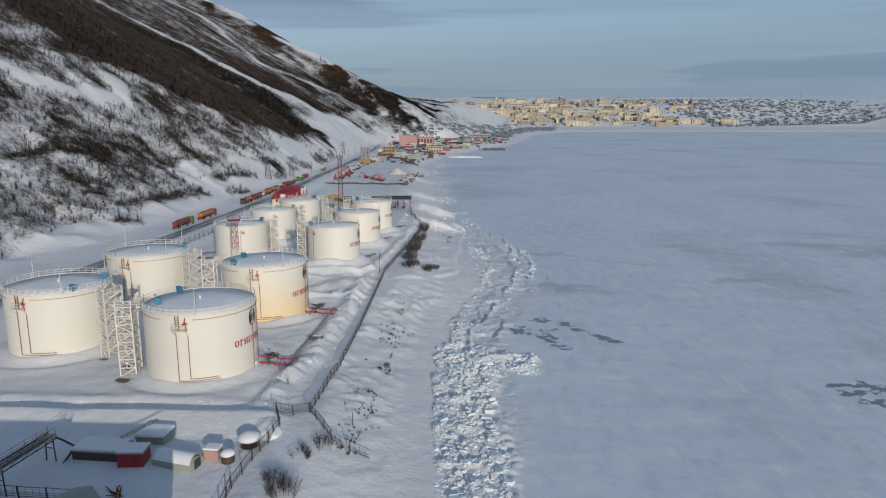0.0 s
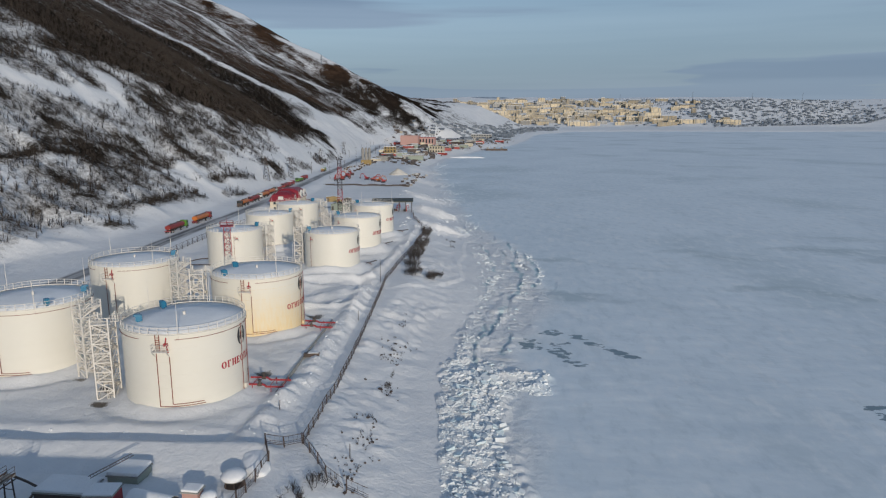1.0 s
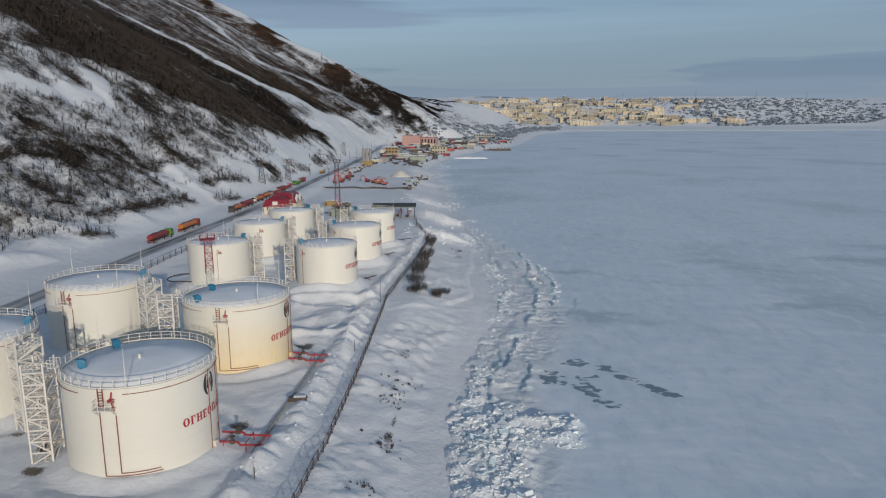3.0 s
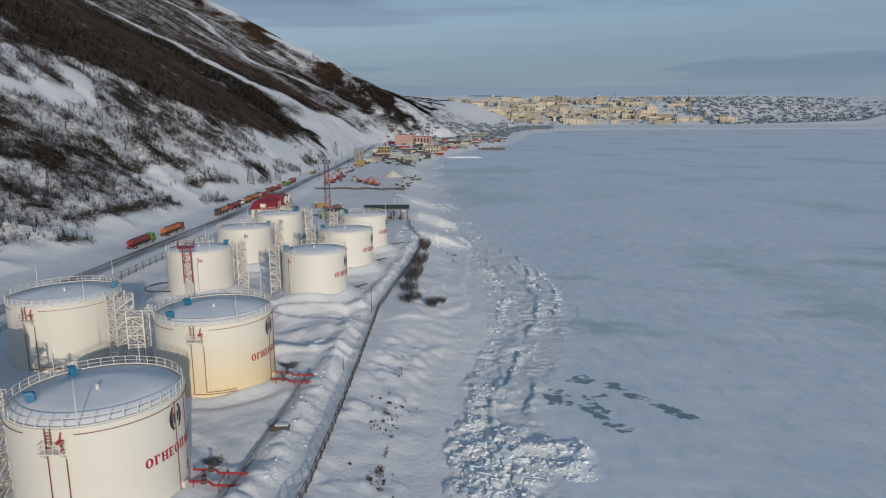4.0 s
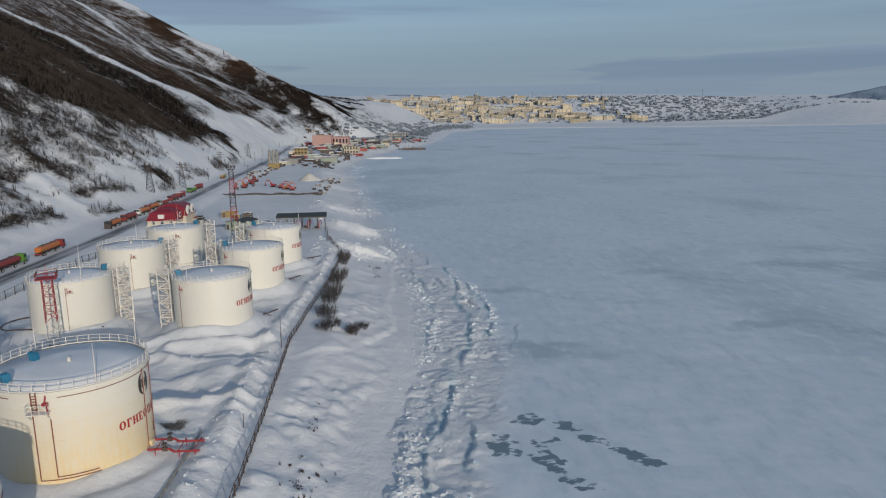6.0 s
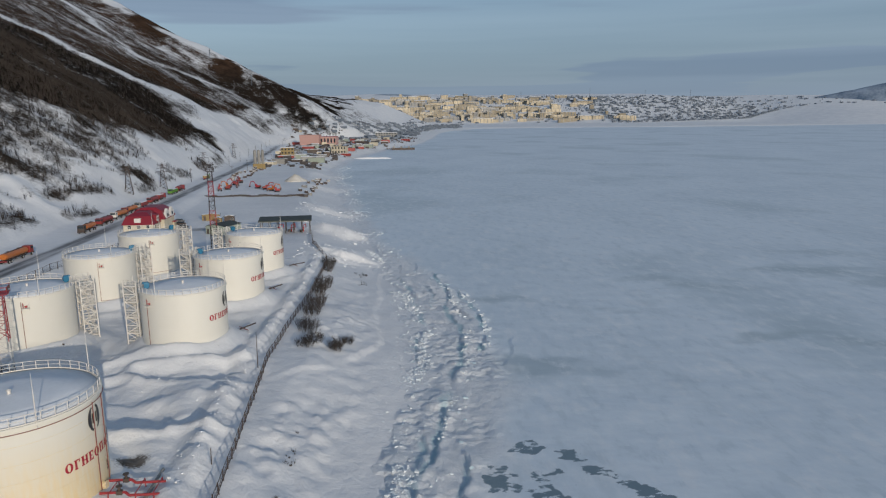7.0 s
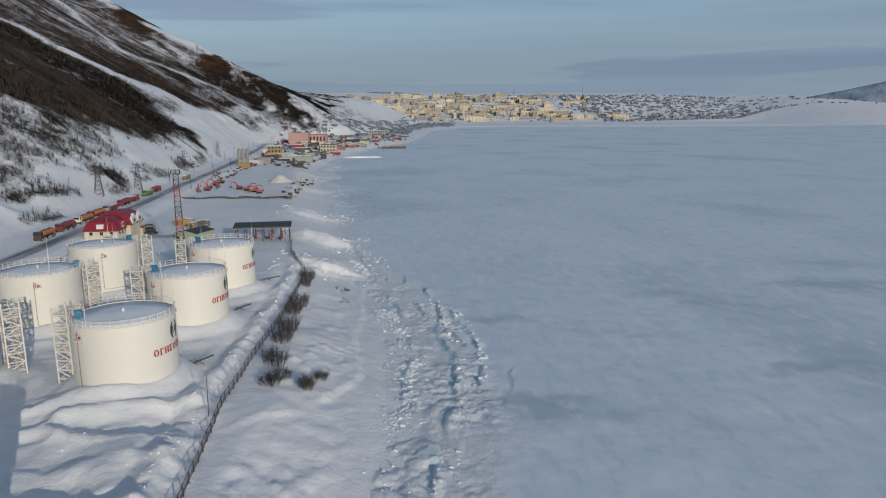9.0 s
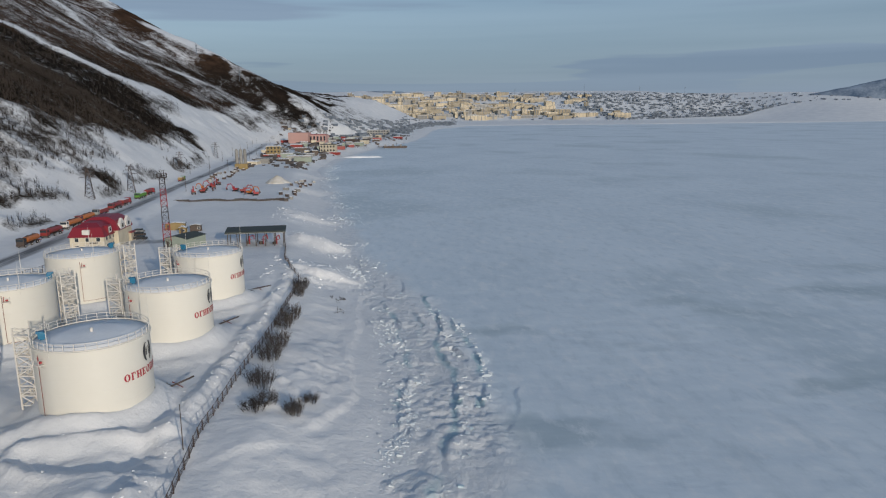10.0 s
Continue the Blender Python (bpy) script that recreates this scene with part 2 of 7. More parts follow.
def yellow_stain(m):
    """Runs of yellow primer showing through the lower courses on one side of the tank."""
    n, l = m.node_tree.nodes, m.node_tree.links
    b = n["Principled BSDF"]
    old = b.inputs["Base Color"].links[0].from_socket
    co, sep, run, mp = n.new("ShaderNodeTexCoord"), n.new("ShaderNodeSeparateXYZ"), n.new("ShaderNodeTexNoise"), n.new("ShaderNodeMapping")
    mp.inputs["Scale"].default_value = (0.5, 0.5, 0.09)
    run.inputs["Detail"].default_value = 5
    l.new(co.outputs["Object"], sep.inputs[0]), l.new(co.outputs["Object"], mp.inputs["Vector"]), l.new(mp.outputs["Vector"], run.inputs["Vector"])
    low, grow, mix = n.new("ShaderNodeMapRange"), n.new("ShaderNodeMath"), n.new("ShaderNodeMix")
    for key, v in (("From Min", 10.5), ("From Max", 1.5), ("To Min", 0.0), ("To Max", 1.0)):
        low.inputs[key].default_value = v
    side = n.new("ShaderNodeMapRange")
    for key, v in (("From Min", -7.5), ("From Max", -1.0), ("To Min", 0.15), ("To Max", 1.0)):
        side.inputs[key].default_value = v
    grow.operation = "MULTIPLY"
    bias = n.new("ShaderNodeMath")
    bias.operation = "MULTIPLY_ADD"
    bias.inputs[1].default_value, bias.inputs[2].default_value = 1.6, 0.05
    l.new(run.outputs["Fac"], bias.inputs[0]), l.new(sep.outputs["Z"], low.inputs["Value"]), l.new(sep.outputs["X"], side.inputs["Value"])
    l.new(low.outputs["Result"], grow.inputs[0]), l.new(side.outputs["Result"], grow.inputs[1])
    last = n.new("ShaderNodeMath")
    last.operation, last.use_clamp = "MULTIPLY", True
    l.new(grow.outputs[0], last.inputs[0]), l.new(bias.outputs[0], last.inputs[1])
    mix.data_type = "RGBA"
    mix.inputs["B"].default_value = (0.76, 0.60, 0.34, 1)
    l.new(last.outputs[0], mix.inputs["Factor"]), l.new(old, mix.inputs["A"]), l.new(mix.outputs["Result"], b.inputs["Base Color"])


yellow_stain(YELLOWED)
LETTER = material("red_lettering", (0.36, 0.010, 0.028), 0.6, grain=0.35, scale=1.2, color2=(0.42, 0.06, 0.07))
BLACK = material("black_marking", (0.03, 0.03, 0.035), 0.6, grain=0.4, scale=1.0, color2=(0.1, 0.1, 0.1))
DARK = material("dark_weathered_steel", (0.07, 0.06, 0.055), 0.6, 0.3, grain=0.5, scale=1.2, color2=(0.16, 0.10, 0.07))
RUST = material("rusty_fence_steel", (0.085, 0.06, 0.05), 0.75, 0.2, grain=0.6, scale=1.0, color2=(0.06, 0.05, 0.05))
CONCRETE = material("weathered_concrete", (0.34, 0.34, 0.32), 0.85, grain=0.5, scale=0.6, bump=0.02)
ICE = material("broken_sea_ice", (0.66, 0.73, 0.77), 0.45, grain=0.6, scale=0.5, color2=(0.42, 0.60, 0.66), bump=0.05, spec=0.35)
RUBBLE = material("snowy_ice_rubble", (0.76, 0.775, 0.79), 0.65, grain=0.5, scale=0.35, color2=(0.60, 0.70, 0.74), bump=0.06, spec=0.25)
TWIG = material("bare_twigs", (0.042, 0.035, 0.031), 0.85, grain=0.7, scale=0.2, color2=(0.095, 0.080, 0.070), per_object=0.25)
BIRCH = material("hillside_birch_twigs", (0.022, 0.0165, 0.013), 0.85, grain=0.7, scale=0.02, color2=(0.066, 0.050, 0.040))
GLASS = material("dark_window_glass", (0.03, 0.04, 0.05), 0.12)
RUBBER = material("black_rubber", (0.02, 0.02, 0.022), 0.8, grain=0.3, scale=3)
PINK = material("pink_plaster", (0.46, 0.28, 0.25), 0.8, grain=0.5, scale=0.2, color2=(0.42, 0.27, 0.24))
PLASTER = material("cream_plaster", (0.62, 0.55, 0.42), 0.8, grain=0.4, scale=0.3, per_object=0.1)
GREYWALL = material("grey_block_wall", (0.36, 0.35, 0.33), 0.85, grain=0.5, scale=0.3, per_object=0.3)
GREENWALL = material("pale_green_metal", (0.33, 0.38, 0.32), 0.6, grain=0.5, scale=0.6, color2=(0.25, 0.25, 0.2))
DARKROOF = material("dark_green_roofing", (0.05, 0.06, 0.055), 0.7, grain=0.5, scale=0.6)
REDROOF = material("crimson_metal_roof", (0.22, 0.013, 0.026), 0.45, grain=0.4, scale=0.4, color2=(0.2, 0.02, 0.03))
YELLOW = material("yellow_paint", (0.31, 0.22, 0.085), 0.55, grain=0.4, scale=0.6)
ORANGE = material("orange_paint", (0.50, 0.15, 0.025), 0.35, grain=0.35, scale=0.5, color2=(0.44, 0.16, 0.05))
TRUCKRED = material("truck_red_paint", (0.27, 0.028, 0.024), 0.4, grain=0.5, scale=0.5, color2=(0.19, 0.05, 0.04))
LIME = material("lime_green_paint", (0.11, 0.27, 0.03), 0.4, grain=0.3, scale=0.5)
TOWNWALL = material("town_block_walls", (0.50, 0.42, 0.29), 0.85, grain=0.7, scale=0.05, color2=(0.30, 0.27, 0.22), per_object=0.45)
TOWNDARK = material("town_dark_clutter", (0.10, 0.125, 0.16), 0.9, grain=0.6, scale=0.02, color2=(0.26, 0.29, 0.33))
SCRAP = material("dark_port_clutter", (0.040, 0.038, 0.040), 0.85, grain=0.9, scale=0.03, color2=(0.15, 0.125, 0.11))
SNOW = material("drift_snow", (0.80, 0.81, 0.83), 0.7, grain=0.35, scale=0.5, bump=0.15, color2=(0.66, 0.68, 0.72), spec=0.25)
CREAM = material("cream_tank_paint", (0.74, 0.715, 0.645), 0.45, grain=0.25, scale=0.12, color2=(0.67, 0.63, 0.54), bump=0.004)
ROOF = material("frosted_roof_plate", (0.76, 0.77, 0.79), 0.6, grain=1.0, scale=0.22, color2=(0.88, 0.89, 0.90), bump=0.03)


# ---- noise for the land ----
def lattice(ix, iy, seed):
    h = (ix.astype(np.int64) * 374761393 + iy.astype(np.int64) * 668265263 + seed * 144665) & 0x7FFFFFFF
    h = ((h ^ (h >> 13)) * 1274126177) & 0x7FFFFFFF
    return ((h ^ (h >> 16)) & 0xFFFF) / 65535.0


def value_noise(x, y, seed):
    ix, iy = np.floor(x), np.floor(y)
    fx, fy = x - ix, y - iy
    fx, fy = fx * fx * (3 - 2 * fx), fy * fy * (3 - 2 * fy)
    a, b = lattice(ix, iy, seed), lattice(ix + 1, iy, seed)
    c, d = lattice(ix, iy + 1, seed), lattice(ix + 1, iy + 1, seed)
    return (a + (b - a) * fx) * (1 - fy) + (c + (d - c) * fx) * fy


def fbm(x, y, size, seed, octaves=4, gain=0.5):
    """Layered noise about 0, within about -1 to 1; size is the largest wave in metres."""
    out, amp, total = 0.0, 1.0, 0.0
    for k in range(octaves):
        out = out + amp * (2 * value_noise(x / size * 2 ** k + 17.3 * k, y / size * 2 ** k - 9.1 * k, seed + k) - 1)
        total += amp
        amp *= gain
    return out / total


def smooth(a, b, v):
    t = np.clip((v - a) / (b - a), 0, 1)
    return t * t * (3 - 2 * t)


# ---- the land ----
YARD = 5.8                             # height of the tank yard over the ice
SHORE_Y = (-300, 80, 111, 135, 155, 182, 219, 288, 325, 420, 593, 700, 820, 940, 1080, 1150, 1300, 1585, 2050, 2300, 2600, 3300, 3600)
SHORE_X = (-1, -1, -3.5, -4, -3, 2, 2, -6, -11, -22, -40, -50, -44, -26, 2, 20, 62, 106, 160, 215, 330, 420, 520)
ROAD_Y = (-300, 330, 490, 664, 950, 1470, 2200)
ROAD_X = (-103, -104, -112, -119, -140, -187, -230)
FENCE_Y = (60, 87, 93, 117, 154, 187, 202, 234, 274, 281)
FENCE_X = (-21.5, -21.5, -21.3, -21.1, -21.8, -22.6, -21.8, -19.6, -19.0, -20.0)
BIG, SMALL = 9.2, 7.62                 # radii of the two kinds of tank
TANKS = ((-44.4, 110.4, BIG), (-43.95, 144.4, BIG), (-76.2, 120.9, BIG), (-74.8, 153.7, BIG),
         (-39.2, 195.2, SMALL), (-37.3, 225.0, SMALL), (-36.9, 254.5, SMALL), (-67.6, 196.4, SMALL), (-67.6, 229.0, SMALL), (-65.6, 256.8, SMALL))
EDGE_Y = (-300, 330, 490, 664, 950, 1050, 1300, 1560, 1800, 2600, 3500)   # where the hillside begins
EDGE_X = (-113, -113, -120, -128, -149, -158, -122, -30, 15, 112, 268)
# stations of the hillside: y, then pairs of x and height
HILL = (
    (150, (-124, 8.5, -140, 13, -165, 27, -215, 72, -300, 135, -500, 262, -1200, 560)),
    (330, (-122, 8.5, -138, 14, -162, 28, -212, 72, -300, 137, -500, 265, -1200, 560)),
    (450, (-124, 9, -138, 21, -200, 68, -300, 138, -500, 270, -1200, 560)),
    (750, (-136, 9, -158, 30, -222, 75, -300, 118, -500, 225, -1200, 560)),
    (1050, (-158, 9, -190, 32, -240, 66, -340, 130, -500, 228, -1200, 580)),
    (1300, (-120, 9, -186, 48, -300, 112, -450, 205, -1200, 600)),
    (1560, (-30, 8, -120, 62, -186, 103, -306, 163, -483, 252, -1200, 620)),
    (1800, (20, 6, -20, 20, -120, 64, -186, 98, -306, 146, -483, 225, -1200, 500)),
    (2600, (115, 5, 60, 18, -100, 98, -300, 128, -700, 160, -1200, 300)),
    (3500, (270, 6, 200, 26, 0, 118, -300, 150, -700, 170, -1200, 200)),
)


def shore_x(y):
    return np.interp(y, SHORE_Y, SHORE_X)


def far_shore_y(x):
    """The edge of the ice across the bay."""
    return 2640 + 0.12 * np.clip(x, 0, 3000) + 40 * np.sin(x / 300.0) + 22 * np.sin(x / 117.0 + 1)


def town_front_y(x):
    """Where the town's own slope begins, behind the flat snowy foreshore."""
    return 3480 + 60 * np.sin(x / 300.0) + 40 * np.sin(x / 117.0 + 1)


def hill(x, y):
    rows = [np.interp(-x, [-v for v in p[0::2]], p[1::2]) for _, p in HILL]
    ys = [s[0] for s in HILL]
    out = rows[0].copy()
    for k in range(len(ys) - 1):
        f = smooth(ys[k], ys[k + 1], y)
        out = out * (1 - f) + rows[k + 1] * f
    return out


def box_ramp(v, a, b, soft):
    return smooth(a - soft, a, v) * (1 - smooth(b, b + soft, v))


def beside(x, y, pts):
    """Signed distance in plan to a line: positive on its seaward side."""
    best, sign = np.full(np.shape(x), 1e9), np.ones(np.shape(x))
    for (ax, ay), (bx, by) in zip(pts, pts[1:]):
        dx, dy = bx - ax, by - ay
        t = np.clip(((x - ax) * dx + (y - ay) * dy) / (dx * dx + dy * dy), 0, 1)
        q = np.hypot(x - ax - t * dx, y - ay - t * dy)
        side = np.where(dx * (y - ay) - dy * (x - ax) > 0, 1.0, -1.0)
        sign = np.where(q < best, side, sign)
        best = np.minimum(best, q)
    return best * sign


def land(x, y):
    """Height of the snow-covered land; below the ice out in the bay."""
    x, y = np.asarray(x, float), np.asarray(y, float)
    s = shore_x(y) + 1.5 * fbm(x, y, 22, 3)
    # tipped snow pushes the bank out in steps that face the sun
    for py, w in ((284, 2), (333, 3), (396, 5), (505, 6), (610, 6)):
        s = s + w * smooth(py - 2.5, py + 2.5, y + 2 * fbm(x, y, 9, 89, 3)) * (1 - smooth(py + 8, py + 48, y))
    d = s - x
    near = np.interp(d, (-60, -14, -5, 0, 6, 18, 24), (-6, -1.2, -0.15, 0.35, 1.7, 5.3, YARD))
    mound = fbm(x, y, 9, 11, 4)
    z = near + smooth(0, 6, d) * (0.35 * fbm(x, y, 30, 5) + 0.30 * mound * (1 - 0.6 * smooth(20, 30, d)))
    # truckloads of snow tipped over the bank, steep towards the south
    for px0, px1, py in ((-21, -3.5, 290), (-25, -8, 338), (-40, -19, 404), (-50, -33, 508)):
        top = np.interp(x, (px0 - 6, px0, (px0 + px1) / 2, px1, px1 + 3), (5.5, 6.6, 4.9, 0.6, -3)) + 0.7 * fbm(x, y, 7, 157, 4, 0.6)
        run_y = y - py + 0.35 * (x - px0) * 0.5 + 1.5 * fbm(x, y, 8, 159, 3)
        z = np.maximum(z, np.where(x > px0 - 6, top + np.minimum(run_y, 0) * 0.62 - np.maximum(run_y - 3, 0) * 0.22, -9))
    # yard: ploughed drifts between the tank groups, snow banked round each tank
    yard = box_ramp(x, -98, -24, 3) * box_ramp(y, 94, 275, 4)
    drift = box_ramp(x, -60, -26, 5) * box_ramp(y, 158, 186, 5)
    ridge = 1 - np.abs(fbm(x * 0.55 + y * 0.35, y * 1.3 - x * 0.2, 11, 61, 3))
    z = z + drift * (2.3 * (ridge ** 3 - 0.35) + 0.5 * fbm(x, y * 1.4, 4, 63, 4, 0.6))
    z = z + yard * (0.34 * fbm(x + 0.4 * y, y * 0.7, 9, 67, 4) + 0.15 * fbm(x, y, 2.5, 69, 2))
    for tx, ty, tr in TANKS:
        q = np.hypot(x - tx, y - ty) - tr
        lee = 0.6 + 0.5 * fbm(x, y, 9, 71, 2)
        z = z + 1.1 * lee * np.exp(-((q - 0.1) / 1.5) ** 2) * (q > -2) - 0.35 * lee * np.exp(-((q - 3.2) / 1.0) ** 2) + 0.35 * lee * np.exp(-((q - 5.2) / 1.3) ** 2)
        if tr < BIG - 0.2:      # deeper drifts bury the feet of the smaller tanks
            z = z + 1.7 * (0.85 + 0.3 * lee) * np.exp(-(np.maximum(q, 0) / 4.2) ** 2)
    # snow bank inside the shore fence, with the trodden trench beside it
    xf = np.interp(y, FENCE_Y, FENCE_X)
    along = smooth(90, 96, y) * (1 - smooth(276, 284, y))
    lump = 0.75 + 0.6 * fbm(x, y, 4, 73, 4)
    off = np.interp(y, (93, 112, 140, 180, 215), (8.0, 6.2, 5.2, 4.2, 3.2))
    crumb = fbm(x, y, 1.6, 75, 3)
    rag = 0.9 * fbm(x, y, 7, 77, 3)
    z = z + along * (lump + 0.40 * crumb - 0.2) * 1.30 * np.exp(-((x - xf + off + rag) / (1.6 + 0.5 * rag)) ** 2) + along * 0.14 * crumb * np.exp(-((x - xf + off) / 4.0) ** 2) - along * 0.5 * np.exp(-((x - xf + off * 0.45) / (off * 0.3)) ** 2)
    z = z - along * 0.35 * np.exp(-((x - xf + off + 3.0) / 1.2) ** 2)
    # south dike: snow heaped to its crest on one side, a sharp drop on the other
    c = y - 90.3 - 0.012 * (x + 45) - 0.35 * fbm(x, y, 12, 79, 2)
    dike = np.interp(c, (-9, -6.5, -0.8, 0.0, 0.5, 1.4, 4.5, 7), (0, -0.35, 1.15, 1.2, 0.2, -0.2, -0.15, 0))
    z = z + dike * box_ramp(x, -130, -27, 4)
    z = z + 0.7 * box_ramp(x, -90, -36, 6) * np.exp(-((y - 95.5) / 1.6) ** 2) * lump
    # flattened track above the rubble and wind-rippled bank
    bankzone = smooth(3, 8, d) * (1 - smooth(16, 19, d)) * smooth(60, 75, y) * (1 - smooth(280, 330, y))
    z = z + bankzone * (0.50 * fbm(x, y, 6.5, 83, 4, 0.6) + 0.8 * np.maximum(fbm(x + 0.3 * y, y * 0.8, 1.9, 87, 2, 0.6), -0.15) * smooth(-0.25, 0.3, fbm(x, y, 18, 81, 2))) * (1 - 0.8 * box_ramp(x, -9, -5, 1.5) * (y < 165))
    # wind-cut scarp in the drift below the bushes
    for pts, lift in ((((-3.4, 246), (-4.2, 222), (-2.6, 207), (-6.7, 196), (-12.6, 185), (-17, 181)), 0.75), (((-8.5, 232), (-9.5, 215), (-8, 204)), 0.35), (((-1.5, 290), (-4, 268), (-3, 252)), 0.5)):
        q = beside(x, y, pts) + 1.6 * fbm(x, y, 7, 163, 3, 0.55)
        z = z + lift * (0.5 + 0.6 * fbm(x, y, 11, 165, 2)) * smooth(0.5, -0.3, q) * np.exp(np.minimum(q, 0) / 4.0)
    # works ground falls gently to the south of the dike
    z = z - 0.06 * np.clip(84 - y, 0, 22) * box_ramp(x, -130, -26, 4)
    # road bank and hillside
    xr = np.interp(y, ROAD_Y, ROAD_X)
    off = x - xr
    bank = smooth(14, 6, off) * smooth(1250, 1050, y)
    z = z * (1 - bank) + (8.0 + 0.1 * mound) * bank
    h = hill(x, y)
    rise = x - np.interp(y, EDGE_Y, EDGE_X)
    rough = smooth(0, -50, rise)
    h = h + rough * (6 * fbm(x, y * 0.35, 60, 21) + 2.2 * fbm(x, y, 16, 23) + 0.9 * fbm(x, y, 6, 25, 2))
    h = h + box_ramp(rise, -62, -16, 10) * 3.2 * (0.5 - np.abs(fbm(x, y * 0.7, 26, 27, 3)) * 1.6)
    k = smooth(0, -14, rise)
    z = np.where(d > 12, z * (1 - k) + h * k, z)
    # the town's slopes across the bay
    e, f = y - far_shore_y(x), y - town_front_y(x)
    fore = np.interp(e, (-60, 0, 10, 60, 500), (-6, 0, 3, 5, 8)) + smooth(20, 100, e) * 1.5 * fbm(x, y, 90, 29)
    town = np.interp(f, (-500, 0, 60, 300, 900, 1400), (-6, 8, 13, 46, 160, 195)) + smooth(30, 300, f) * 14 * fbm(x, y, 420, 31)
    open_slope = np.interp(e, (-60, 0, 12, 60, 300, 900, 1500), (-6, 0, 9, 18, 56, 132, 175))
    right = smooth(1900, 2600, x)
    town = np.maximum(fore, town * (1 - right) + open_slope * right)
    return np.maximum(z, town)


def steps(*spans):
    """Sample lines: (from, to, pitch) spans in order."""
    out = []
    for a, b, p in spans:
        out += list(np.linspace(a, b, max(1, round((b - a) / p)), endpoint=False))
    return np.array(out + [spans[-1][1]])


def sheet(name, xs, ys, height, mat, attrs=()):
    gx, gy = np.meshgrid(xs, ys)
    gz = height(gx, gy)
    nx, ny = len(xs), len(ys)
    me = bpy.data.meshes.new(name)
    me.vertices.add(nx * ny)
    me.vertices.foreach_set("co", np.stack([gx, gy, gz], -1).astype(np.float32).ravel())
    i = (np.arange(ny - 1)[:, None] * nx + np.arange(nx - 1)[None]).ravel()
    quads = np.stack([i, i + 1, i + 1 + nx, i + nx], -1).astype(np.int32)
    me.loops.add(quads.size)
    me.loops.foreach_set("vertex_index", quads.ravel())
    me.polygons.add(len(quads))
    me.polygons.foreach_set("loop_start", np.arange(0, quads.size, 4, dtype=np.int32))
    me.polygons.foreach_set("use_smooth", np.ones(len(quads), bool))
    me.update()
    me.validate()
    for key, f in attrs:
        a = me.attributes.new(key, "FLOAT", "POINT")
        a.data.foreach_set("value", f(gx, gy, gz).astype(np.float32).ravel())
    me.materials.append(mat)
    return new(name, me)


# ---- what grows and lies on the land ----
def path_distance(x, y, pts):
    """Distance in plan to a line of points."""
    best = np.full(np.shape(x), 1e9)
    for (ax, ay), (bx, by) in zip(pts, pts[1:]):
        dx, dy = bx - ax, by - ay
        t = np.clip(((x - ax) * dx + (y - ay) * dy) / (dx * dx + dy * dy), 0, 1)
        best = np.minimum(best, np.hypot(x - ax - t * dx, y - ay - t * dy))
    return best


GULLY = ((-520, 760), (-440, 745), (-372, 728), (-322, 777), (-280, 766), (-231, 772), (-215, 917), (-190, 984), (-170, 1060))
GULLY_HIGH = ((-560, 1260), (-470, 1231), (-353, 1114), (-300, 1277), (-226, 1340))
STRIPE = ((-176, 230), (-172, 256), (-168, 301), (-169, 341), (-157, 339), (-143, 339), (-131, 401))
PATCH = ((-222, 296), (-206, 309), (-197, 334), (-194, 372), (-204, 388))
PATCH_HIGH = ((-240, 345), (-246, 398))
# willow thickets at the foot of the slope: (line, half width, thickness)
THICKETS = ((((-153, 276), (-146, 314)), 5.0, 0.62), (((-139, 260), (-132, 322)), 4.5, 0.80), (((-129, 239), (-127, 247)), 3.0, 0.72),
            (((-126, 343), (-123, 366)), 3.0, 0.72), (((-158, 212), (-150, 236)), 6.5, 0.62), (((-144, 200), (-141, 213)), 4.5, 0.66),
            (((-146, 345), (-140, 352)), 4.0, 0.55), (((-128, 428), (-126, 446)), 3.0, 0.6), (((-134, 500), (-130, 530)), 4.0, 0.7), (((-134, 600), (-132, 640)), 4.0, 0.6))


